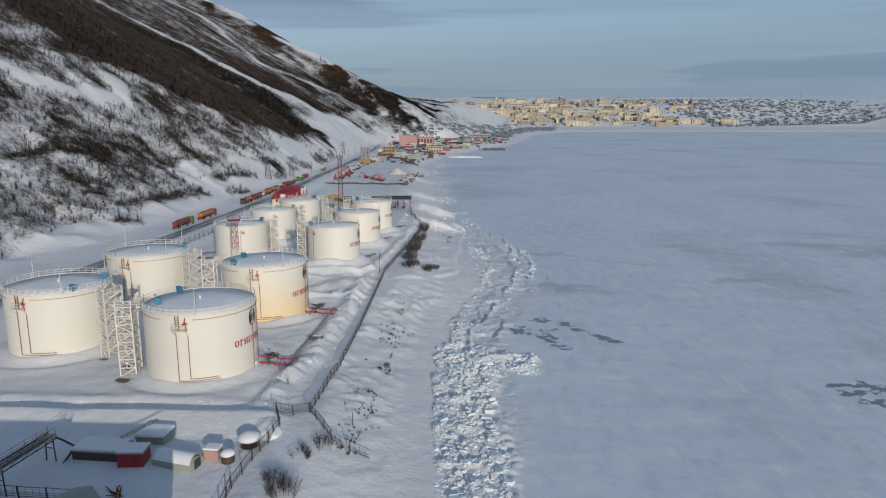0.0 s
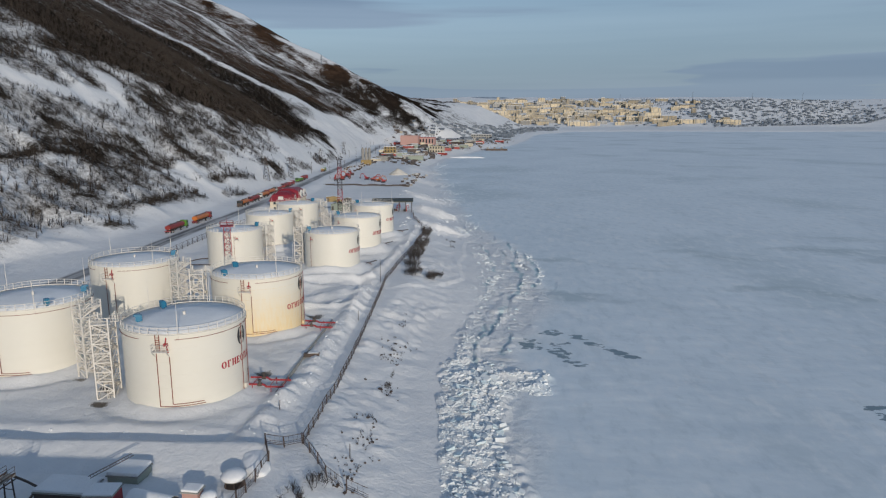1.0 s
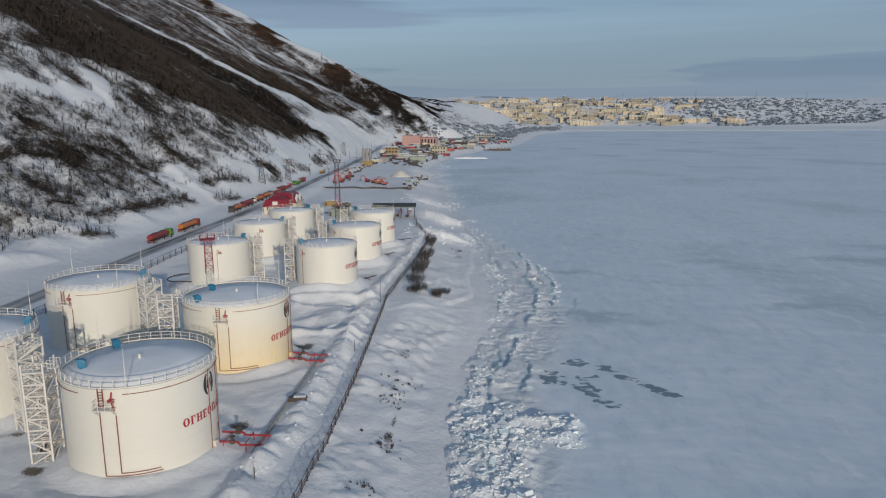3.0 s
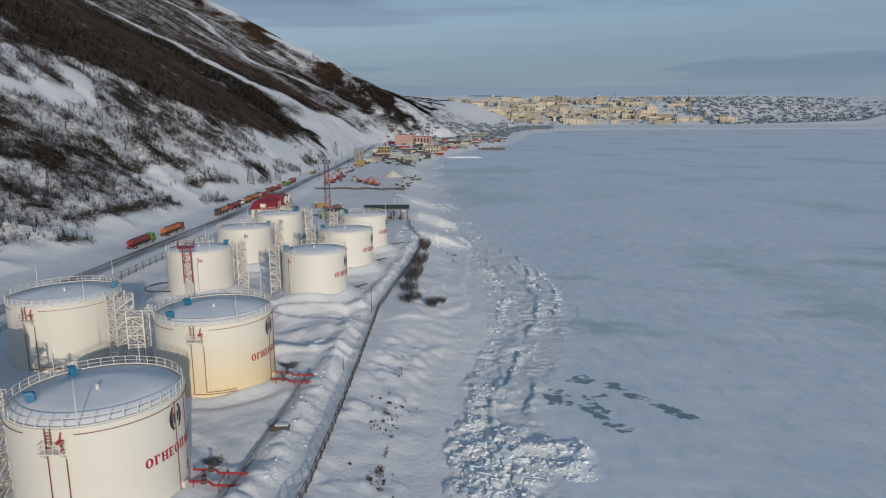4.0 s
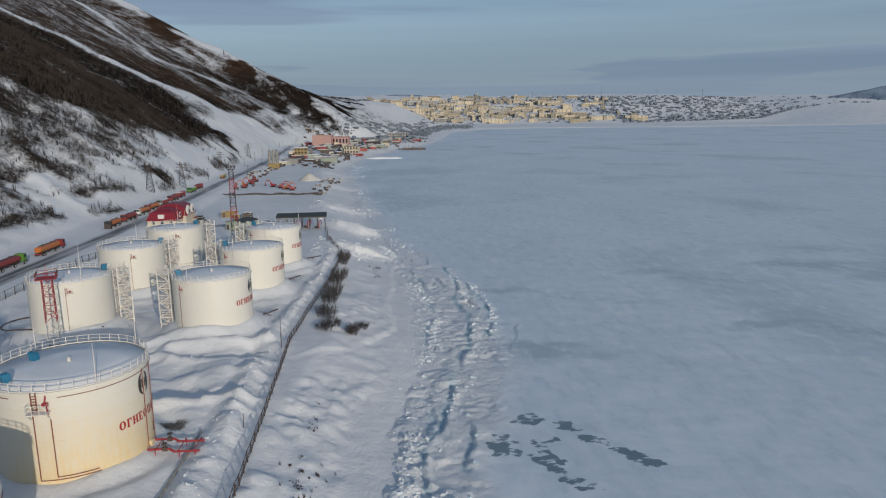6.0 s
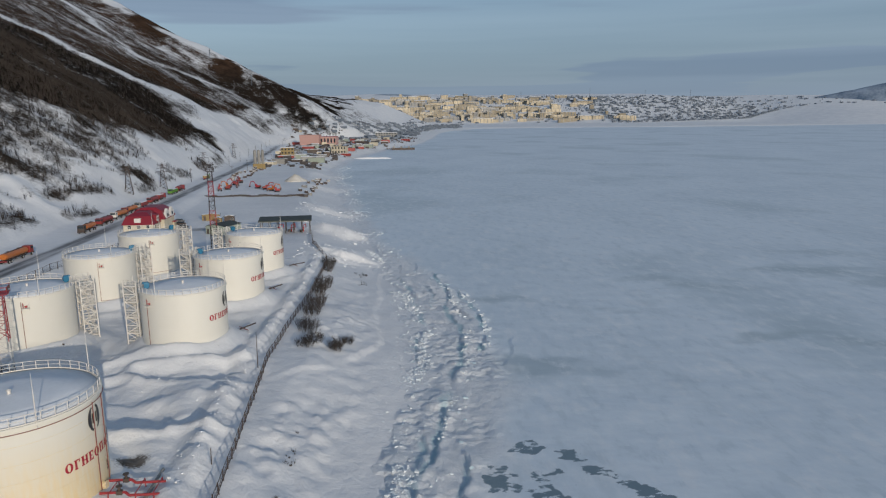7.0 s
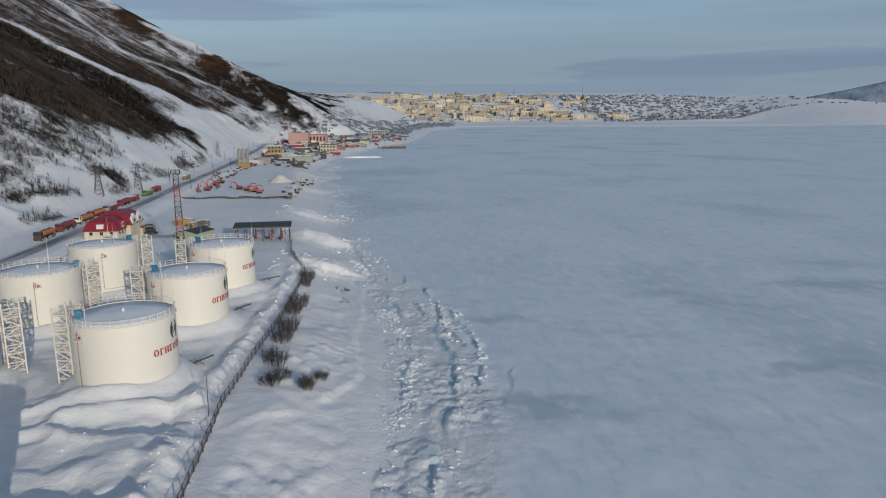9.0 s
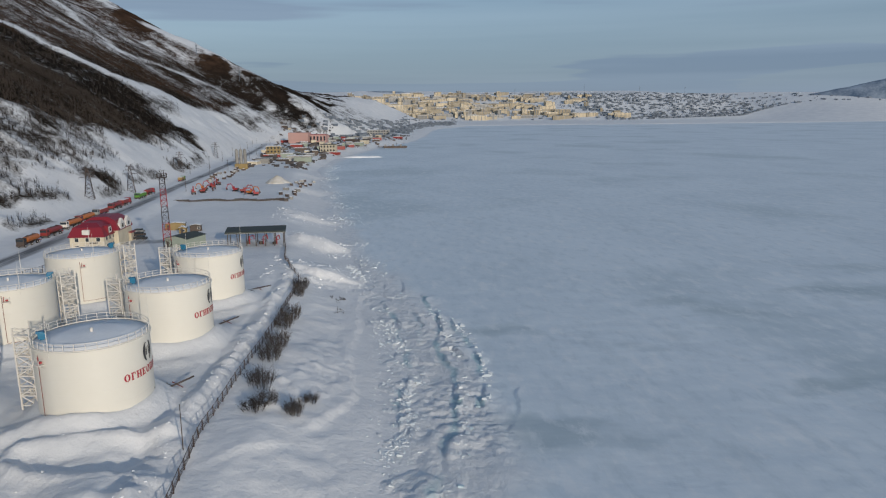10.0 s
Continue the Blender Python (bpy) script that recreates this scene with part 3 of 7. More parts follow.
def scrub(x, y, z):
    """How thick the bare birch scrub stands: 0 open snow, about 0.9 dark thicket."""
    off = x - np.interp(y, EDGE_Y, EDGE_X) - 8
    warp = 9 * fbm(x, y * 0.6, 45, 91, 3)
    edge = np.interp(y, (150, 338, 402, 428, 451, 510, 568, 618, 670, 718, 1000, 1150, 1560), (-222, -226, -216, -202, -187, -160, -147, -150, -151, -151, -172, -215, -160))
    thick = smooth(edge + 7, edge - 15, x + warp)
    mottle = fbm(x, y * 0.8, 14, 94, 4)
    wide = fbm(x, y, 45, 93, 3)
    v = smooth(-18, -44, off) * (0.485 - 0.10 * smooth(320, 420, y) + 0.28 * fbm(x, y * 0.8, 8, 155, 3) + 0.15 * mottle + 0.12 * wide)
    v = np.maximum(v, thick * (0.72 - 0.12 * smooth(115, 155, z) + 0.08 * fbm(x, y, 70, 95, 3) + 0.20 * mottle - 0.20 * smooth(430, 340, y)))
    # snow caught in runnels down the fall line
    run = fbm(x * 0.30 + 0.25 * y, y - 0.25 * x, 30, 97, 4)
    v = v - 0.20 * thick * smooth(0.05, 0.5, run + 0.7 * mottle) * smooth(-250, -340, x)
    v = v - (0.62 + 0.3 * smooth(125, 85, z)) * np.exp(-(path_distance(x, y, GULLY) / (12 + 4 * run + 3 * mottle + 20 * smooth(90, 30, z))) ** 2)
    v = v - 0.42 * np.exp(-(path_distance(x, y, GULLY_HIGH) / (9 + 7 * run)) ** 2)
    v = v + 0.035 * smooth(34, 62, z) * smooth(540, 430, y)
    v = v - 0.58 * np.exp(-(path_distance(x, y, PATCH) / (5.4 + 3 * mottle)) ** 2) - 0.3 * np.exp(-(path_distance(x, y, PATCH_HIGH) / 5) ** 2)
    v = np.maximum(v, 0.69 * np.exp(-((path_distance(x, y, STRIPE) + 2.5 * run + 2 * mottle) / 4.0) ** 2))
    for pts, wide_by, much in THICKETS:
        v = np.maximum(v, (much - 0.13 + 0.2 * mottle) * np.exp(-((path_distance(x, y, pts) + 3.0 * mottle) / wide_by) ** 2))
    # scattered clumps down to the foot of the slope
    clump = smooth(0.12, 0.42, fbm(x, y * 0.7, 15, 167, 3) + 0.25 * wide)
    v = np.maximum(v, 0.66 * clump * smooth(-10, -22, off) * smooth(-80, -60, off) * smooth(400, 450, y) * smooth(1250, 1100, y))
    # steep snow faces and the crest stay white
    v = v - 0.45 * (1 - 0.85 * thick) * box_ramp(off, -44, -24, 6) * smooth(-0.1, 0.25, fbm(x, y, 38, 103, 2)) * (y > 330)
    v = v - 0.24 * smooth(950, 1250, y) * smooth(-0.10, 0.25, fbm(x * 0.8 + 0.2 * y, y * 0.6, 34, 115, 4, 0.6) - 0.25 * smooth(130, 200, z))
    v = v - 0.9 * smooth(62, 38, z + 6 * wide) * smooth(712, 756, y + 12 * wide) * smooth(1120, 1060, y)
    v = v - 0.8 * smooth(1450, 1525, y + 25 * wide) * smooth(110, 190, z)
    v = v * smooth(-8, -18, off) * smooth(2600, 2000, y)
    # low scrub on the far flank above the bay
    far = smooth(1150, 1500, y) * (z > 12) * (y < 3400) * smooth(-70, -125, x + 25 * wide) * 0.85 * smooth(-0.16, 0.18, fbm(x, y * 0.5, 60, 107, 4, 0.6))
    return np.clip(np.maximum(v, far), 0, 1.0)


def heath_mask(x, y, z):
    """Brown heath above the snow gully."""
    low = np.interp(y, (500, 600, 700, 800, 1010, 1100, 1400, 1700), (170, 150, 128, 102, 72, 40, 60, 60))
    return smooth(0, 22, z - low + 9 * fbm(x, y, 60, 109, 3)) * (0.2 + 0.8 * np.maximum(smooth(1300, 1000, y), smooth(110, 160, z)))


def road_mask(x, y, z):
    xr = np.interp(y, ROAD_Y, ROAD_X)
    lane = 1 - smooth(2.0, 3.6, np.abs(x - xr + 0.8 * fbm(x, y, 18, 41)))
    spur = (1 - smooth(2.5, 4.5, np.abs(y - 333 - 0.2 * (x + 80)))) * box_ramp(x, -98, -70, 3) * 0.6
    return np.maximum(lane * (0.85 + 0.4 * fbm(x * 2.2, y * 0.15, 9, 43)), spur) * smooth(1120, 1000, y)


def dirt_mask(x, y, z):
    stones = np.exp(-((x + 14.5 + 2.0 * fbm(x, y, 14, 111)) / 1.3) ** 2) * box_ramp(y, 84, 165, 8) * smooth(0.0, 0.35, fbm(x, y, 6, 113, 3))
    pits = 0.0
    for px, py, w in ((-34.6, 117.4, 2.3), (-34.0, 151.0, 3.0), (-55.5, 103.5, 2.0), (-57.5, 109.0, 1.8), (-31, 201, 1.0), (-30.5, 232, 1.0), (-28.5, 258.5, 1.4), (-64, 112.5, 1.5)):
        pits = np.maximum(pits, np.exp(-(np.hypot(x - px, y - py) / w) ** 2))
    works = box_ramp(x, -100, -40, 8) * box_ramp(y, 455, 640, 20) * smooth(0.25, 0.5, fbm(x, y, 30, 117, 3)) * 0.55
    port = box_ramp(x, -130, -10, 15) * box_ramp(y, 760, 1350, 60) * smooth(0.1, 0.4, fbm(x, y, 40, 119, 3)) * 0.6
    return np.clip(np.maximum(np.maximum(stones * 0.8, pits), np.maximum(works, port)), 0, 1)


# cracks where the tide has lifted the shelf: line, lift of the seaward side
FISSURES = ((((14.0, 272), (15.3, 258), (16.5, 244), (13.9, 233), (15.9, 220), (15.4, 207), (13.9, 197), (11.1, 187), (8.1, 174), (6.9, 167), (4.4, 156), (2.9, 150), (2.2, 141)), 0.75),
            (((3.9, 164.5), (2.7, 156), (2.6, 148)), 0.55), (((9.5, 158), (9.3, 151), (8.2, 146)), 0.6), (((19.0, 250), (21.2, 238), (21.8, 227), (21, 219), (19.4, 204)), 0.75),
            (((25.8, 210), (22.3, 194)), 0.2), (((7.2, 216), (4.6, 200), (3.3, 193), (0.5, 184)), 0.7), (((3.9, 268), (5.5, 255), (7.3, 234), (9.5, 219)), 0.6),
            (((10.5, 262), (11.5, 246), (10.8, 236)), 0.6))


def floes(x, y, wide, long):
    """The nearest of scattered centres: its number, and the offset from it."""
    gx, gy = np.floor(x / wide), np.floor(y / long)
    best, cell, bx, by = np.full(np.shape(x), 1e9), np.zeros(np.shape(x)), np.zeros(np.shape(x)), np.zeros(np.shape(x))
    for ix in (-1, 0, 1):
        for iy in (-1, 0, 1):
            cx, cy = gx + ix, gy + iy
            px, py = (cx + 0.15 + 0.7 * lattice(cx, cy, 5)) * wide, (cy + 0.15 + 0.7 * lattice(cx, cy, 6)) * long
            q = np.hypot((x - px) / wide, (y - py) / long)
            near = q < best
            best, cell = np.where(near, q, best), np.where(near, cx * 977 + cy, cell)
            bx, by = np.where(near, x - px, bx), np.where(near, y - py, by)
    return cell, bx, by


def ice_height(x, y):
    inner = np.interp(y, SHORE_Y, SHORE_X)
    d = x - inner
    reach = np.interp(y, (60, 140, 215, 271, 325, 600), (11, 13, 21, 19, 9, 7))
    shelf = smooth(-6, 1, d) * (1 - smooth(reach - 2, reach + 3, d)) * (y < 900)
    plates = np.floor(2.6 * (1 + fbm(x, y * 0.7, 9, 121, 2))) / 2.6 - 1
    crumbs = smooth(-0.1, 0.45, fbm(x, y, 15, 126, 3))
    z = 0.10 * fbm(x, y * 2.2, 14, 51) + 0.55 * box_ramp(d, -8, 4, 3) * fbm(x, y, 8, 169, 4, 0.6) * (y < 900) + shelf * (0.2 + 0.22 * plates + 0.25 * fbm(x, y * 0.6, 12, 122, 2) + (0.15 + crumbs) * 0.42 * fbm(x, y, 1.7, 123, 3, 0.75))
    # floes: each tilts its own way, so their edges stand up in short steps
    cell, ox, oy = floes(x + 1.2 * fbm(x, y, 5, 133, 3), y + 1.6 * fbm(x, y, 5, 134, 3), 4.6, 7.0)
    tilt_x, tilt_y = lattice(cell, cell * 0 + 3, 9) - 0.5, lattice(cell, cell * 0 + 5, 9) - 0.5
    broken = shelf * smooth(-0.25, 0.35, fbm(x, y, 19, 136, 3)) * box_ramp(y, 138, 285, 12)
    z = z + broken * (0.30 * (lattice(cell, cell * 0 + 1, 9) - 0.5) + 0.13 * (tilt_x * ox + tilt_y * oy))
    wob = 2.2 * fbm(x, y, 8, 127, 5, 0.62)
    for pts, lift in FISSURES:
        q = beside(x, y, pts) + wob
        gate = 0.05 + 0.62 * smooth(-0.25, 0.3, fbm(x, y, 9, 128, 3)) + 0.35 * fbm(x, y, 3, 132, 2)
        z = z + gate * lift * (smooth(-0.22, 0.22, q) * np.exp(-np.maximum(q, 0) / 1.8) - 0.3 * np.exp(-((q + 0.5) / 0.4) ** 2))
    edge = 1.8 * fbm(x, y, 7, 130, 3, 0.6)
    heap = box_ramp(y + edge, 60, 138, 4) * box_ramp(d + edge, -0.6, 10.0, 1.6) + box_ramp(y + edge, 126.5, 134, 2) * box_ramp(x, 4, 15, 2) + box_ramp(y, 130, 155, 5) * box_ramp(d + edge - 0.12 * (y - 136), -0.5, 4.0, 1.5)
    return z + np.minimum(heap, 1) * (0.2 + 1.15 * np.abs(fbm(x, y, 5.5, 125, 4, 0.65)) + 0.45 * fbm(x, y, 1.5, 129, 2))


def fissure_mask(x, y, z):
    """Bare blue-green ice on the broken faces, the cracks' blue shade included in it."""
    v, wob = 0.0, 2.2 * fbm(x, y, 8, 127, 5, 0.62)
    for pts, lift in FISSURES:
        v = np.maximum(v, lift * np.exp(-((beside(x, y, pts) + wob + 0.45) / 0.75) ** 2))
    return np.clip(1.3 * v * (0.5 + 0.9 * fbm(x, y, 5, 161, 3)), 0, 1)


BARE = (((24, 157), (27, 153), (30, 150)), 1.7), (((30.5, 148.5), (35, 144.5)), 1.5), (((16.5, 160), (20.5, 160.5)), 1.2), (((12.8, 151), (15.5, 155)), 1.4), \
    (((19.5, 151), (22.5, 152)), 1.9), (((15, 149), (20.5, 146)), 1.2), (((20.5, 144), (22.5, 139.5)), 1.2), (((69, 121.5), (75.5, 122)), 1.1), \
    (((77, 121), (74.5, 115)), 1.3), (((70, 117), (73, 118)), 1.2), (((71, 114), (74.5, 112)), 1.0), (((69, 119.5), (71.5, 115)), 0.9)
SWEPT = ((146, 258, 30, 20), (172, 272, 34, 26), (92, 201, 16, 6), (33, 235, 16, 6), (92, 250, 18, 10), (27, 190, 7, 13))


def bare_mask(x, y, z):
    v, rag = 0.0, 2.8 * fbm(x, y, 4, 143, 4, 0.7)
    for pts, w in BARE:
        v = np.maximum(v, np.exp(-(np.maximum(path_distance(x, y, pts) + rag - 0.3, 0) / (w * 1.25)) ** 2))
    return v * 0.78


def swept_mask(x, y, z):
    """Where the wind has thinned the snow over dark ice."""
    v = 0.0
    for px, py, wx, wy in SWEPT:
        dx, dy = x - px + 26 * fbm(x, y * 1.5, 26, 147, 4, 0.6), y - py + 0.25 * (x - px) + 15 * fbm(x, y, 24, 149, 4, 0.6)
        v = np.maximum(v, np.exp(-(dx / wx) ** 2 - (dy / wy) ** 2))
    return np.clip(v * 0.50, 0, 1)


def snowed_mask(x, y, z):
    d = x - np.interp(y, SHORE_Y, SHORE_X)
    reach = np.interp(y, (60, 140, 215, 271, 325, 600), (12, 15, 22, 19, 11, 10))
    return 1 - smooth(reach - 6, reach + 4, d + 4 * fbm(x, y, 12, 127, 3))


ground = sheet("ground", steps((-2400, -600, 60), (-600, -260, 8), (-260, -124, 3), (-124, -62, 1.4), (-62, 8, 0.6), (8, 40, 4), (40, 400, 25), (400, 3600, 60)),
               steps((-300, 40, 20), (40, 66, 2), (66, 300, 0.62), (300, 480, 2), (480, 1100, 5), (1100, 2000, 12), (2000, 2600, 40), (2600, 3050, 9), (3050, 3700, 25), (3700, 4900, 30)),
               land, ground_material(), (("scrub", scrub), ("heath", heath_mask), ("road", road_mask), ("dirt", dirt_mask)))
tagged(ground, "snow-covered shore, tank yard, road and scrubby hillside", "ground", kind="structure")
ice = sheet("bay_ice", steps((-90, -20, 5), (-20, 40, 0.4), (40, 84, 1), (84, 240, 2), (240, 4400, 60)), steps((-300, 60, 10), (60, 290, 0.42), (290, 500, 3), (500, 1200, 12), (1200, 4400, 60)),
            ice_height, ice_material(), (("bare", bare_mask), ("swept", swept_mask), ("snowed", snowed_mask), ("fissure", fissure_mask)))
tagged(ice, "frozen bay under wind-packed grey-white snow", "ice", kind="structure")


def ground_z(x, y):
    return float(land(np.array([x]), np.array([y]))[0])


# ---- shapes ----
def part(name, bm, mat, parent=None, label="", soft=False):
    """Links a bmesh as one mesh object under a thing or a part."""
    me = bpy.data.meshes.new(name)
    bm.to_mesh(me)
    bm.free()
    if soft:
        me.polygons.foreach_set("use_smooth", np.ones(len(me.polygons), bool))
    me.materials.append(mat)
    ob = new(name, me)
    ob.parent = parent
    return tagged(ob, label)


def again(ob, m, parent=None):
    """Another part on the same mesh."""
    o = new(ob.name.split(".")[0], ob.data)
    o.parent, o.matrix_basis = parent or ob.parent, m
    return o


def thing(name, x, y, z, turn, label, category, group=""):
    ob = new(name)
    ob.empty_display_size = 0.5
    ob.matrix_basis = pose(x, y, z, 0, 0, turn)
    return tagged(ob, label, category, group)


def box(bm, cx, cy, cz, sx, sy, sz, m=None, bevel=0.0):
    mat = (m or Matrix()) @ Matrix.Translation((cx, cy, cz)) @ Matrix.Diagonal((sx, sy, sz, 1))
    vs = bmesh.ops.create_cube(bm, size=1.0, matrix=mat)["verts"]
    if bevel:
        es = list({e for v in vs for e in v.link_edges})
        bmesh.ops.bevel(bm, geom=es, offset=bevel, segments=2, affect="EDGES", profile=0.6)
    return bm


def tube(bm, a, b, r, n=6, r2=None):
    a, b = Vector(a), Vector(b)
    d = b - a
    m = Matrix.Translation((a + b) / 2) @ d.to_track_quat("Z", "Y").to_matrix().to_4x4()
    bmesh.ops.create_cone(bm, cap_ends=True, segments=n, radius1=r, radius2=r if r2 is None else r2, depth=d.length, matrix=m)
    return bm


def line(bm, pts, r, n=6):
    for a, b in zip(pts, pts[1:]):
        tube(bm, a, b, r, n)
    return bm


def lathe(bm, profile, n=96, a0=0.0, a1=360.0):
    """Turns (radius, height) pairs about the z axis."""
    full = abs(a1 - a0) >= 360
    k = n if full else n + 1
    rings = []
    for r, z in profile:
        rings.append([bm.verts.new((r * math.cos(radians(a0 + (a1 - a0) * i / n)), r * math.sin(radians(a0 + (a1 - a0) * i / n)), z)) for i in range(k)])
    for p, q in zip(rings, rings[1:]):
        for i in range(n):
            j = (i + 1) % k
            bm.faces.new((p[i], p[j], q[j], q[i]))
    return bm


def arc_tube(bm, radius, z, r, a0=0.0, a1=360.0, n=96, sides=6):
    prof = [(radius + r * math.cos(2 * math.pi * i / sides), z + r * math.sin(2 * math.pi * i / sides)) for i in range(sides + 1)]
    return lathe(bm, prof, n, a0, a1)


def gable(bm, sx, sy, z0, rise, over=0.3, thick=0.25):
    """A pitched roof slab over a sx by sy plan with its ridge along y."""
    w, l = sx / 2 + over, sy / 2 + over
    for sgn in (-1, 1):
        vs = [bm.verts.new(p) for p in ((0, -l, z0 + rise), (sgn * w, -l, z0), (sgn * w, l, z0), (0, l, z0 + rise))]
        us = [bm.verts.new(v.co + Vector((0, 0, thick))) for v in vs]
        for f in ((0, 1, 2, 3), (7, 6, 5, 4), (0, 4, 5, 1), (1, 5, 6, 2), (2, 6, 7, 3), (3, 7, 4, 0)):
            bm.faces.new([(vs + us)[i] for i in f])
    bmesh.ops.recalc_face_normals(bm, faces=bm.faces)
    return bm


# ---- storage tanks ----
HIGH = 11.92


def serif_glyph(ch):
    """One bold letter with serifs as flat polygons, one unit high, and its width."""
    rect = lambda x0, x1, y0, y1: [(x0, y0), (x1, y0), (x1, y1), (x0, y1)]
    stem = lambda x: [rect(x, x + 0.24, 0, 1), rect(x - 0.07, x + 0.31, 0, 0.12), rect(x - 0.07, x + 0.31, 0.88, 1)]

    def ring(a0, a1):
        out, n = [], 18
        for i in range(n):
            p, q = radians(a0 + (a1 - a0) * i / n), radians(a0 + (a1 - a0) * (i + 1) / n)
            out.append([(0.42 + 0.17 * math.cos(p), 0.5 + 0.40 * math.sin(p)), (0.42 + 0.43 * math.cos(p), 0.5 + 0.51 * math.sin(p)),
                        (0.42 + 0.42 * math.cos(q), 0.5 + 0.51 * math.sin(q)), (0.42 + 0.17 * math.cos(q), 0.5 + 0.40 * math.sin(q))])
        return out

    if ch == "О":
        return ring(0, 360), 0.84
    if ch == "С":
        return ring(42, 318) + [rect(0.66, 0.73, 0.66, 1.0)], 0.78
    if ch == "Г":
        return stem(0.06) + [rect(0.2, 0.64, 0.88, 1), rect(0.52, 0.64, 0.68, 0.95)], 0.68
    if ch == "Е":
        return stem(0.06) + [rect(0.2, 0.64, 0.88, 1), rect(0.2, 0.64, 0, 0.12), rect(0.2, 0.5, 0.44, 0.56), rect(0.53, 0.64, 0, 0.3), rect(0.53, 0.64, 0.7, 1)], 0.70
    if ch == "Н":
        return stem(0.06) + stem(0.56) + [rect(0.2, 0.62, 0.44, 0.56)], 0.86
    if ch == "П":
        return stem(0.06) + stem(0.56) + [rect(0.2, 0.62, 0.88, 1)], 0.86
    return [[(0.08, 0), (0.22, 0), (0.50, 1), (0.38, 1)], [(0.50, 0), (0.78, 0), (0.54, 1), (0.34, 1)], rect(0.2, 0.62, 0.25, 0.36), rect(0, 0.24, 0, 0.11), rect(0.48, 0.86, 0, 0.11)], 0.86


def wrapped_text(words, high, radius, angle, height):
    """Letters laid on the tank's wall, centred on that angle: one bmesh a letter, in the tank's own space."""
    glyphs = [serif_glyph(ch) for ch in words]
    gap = 0.16
    run = -(sum(w for _, w in glyphs) + gap * (len(words) - 1)) / 2
    out = []
    for polys, w in glyphs:
        bm = bmesh.new()
        for k, poly in enumerate(polys):
            rad = radius + 0.03 + 0.002 * k * (len(polys) < 12)
            vs = []
            for px, py in poly:
                a = radians(angle) + (run + px) * high / radius
                vs.append(bm.verts.new((math.cos(a) * rad, math.sin(a) * rad, height + py * high)))
            bm.faces.new(vs)
        run += w + gap
        bmesh.ops.recalc_face_normals(bm, faces=bm.faces)
        out.append(bm)
    return out


def wall_strip(bm, radius, a, z0, z1, width):
    """A flat bar of that width, standing or lying on the curved wall."""
    w = math.degrees(width / radius) / 2
    return lathe(bm, [(radius, z0), (radius, z1)], 3, a - w, a + w)


def emblem(bm, radius, angle, z, size):
    """Two facing crescents with a short upright between them, laid on the wall."""
    for sgn in (-1, 1):
        outer, inner = [], []
        for i in range(13):
            t = radians(-75 + 150 * i / 12)
            for lst, k in ((outer, 1.0), (inner, 0.52 - 0.12 * math.cos(2 * t))):
                u, v = sgn * size * 0.40 * math.cos(t) * k + sgn * size * 0.06, size * 0.55 * math.sin(t) * (1 if k == 1.0 else 0.86)
                a = radians(angle) + u / radius
                lst.append(bm.verts.new((math.cos(a) * radius, math.sin(a) * radius, z + v)))
        for i in range(12):
            bm.faces.new((outer[i], outer[i + 1], inner[i + 1], inner[i]))
    for k in (-0.13, 0.13):
        wall_strip(bm, radius, angle + math.degrees(k * size / radius), z - size * 0.22, z + size * 0.22, size * 0.1)
    bmesh.ops.recalc_face_normals(bm, faces=bm.faces)
    return bm


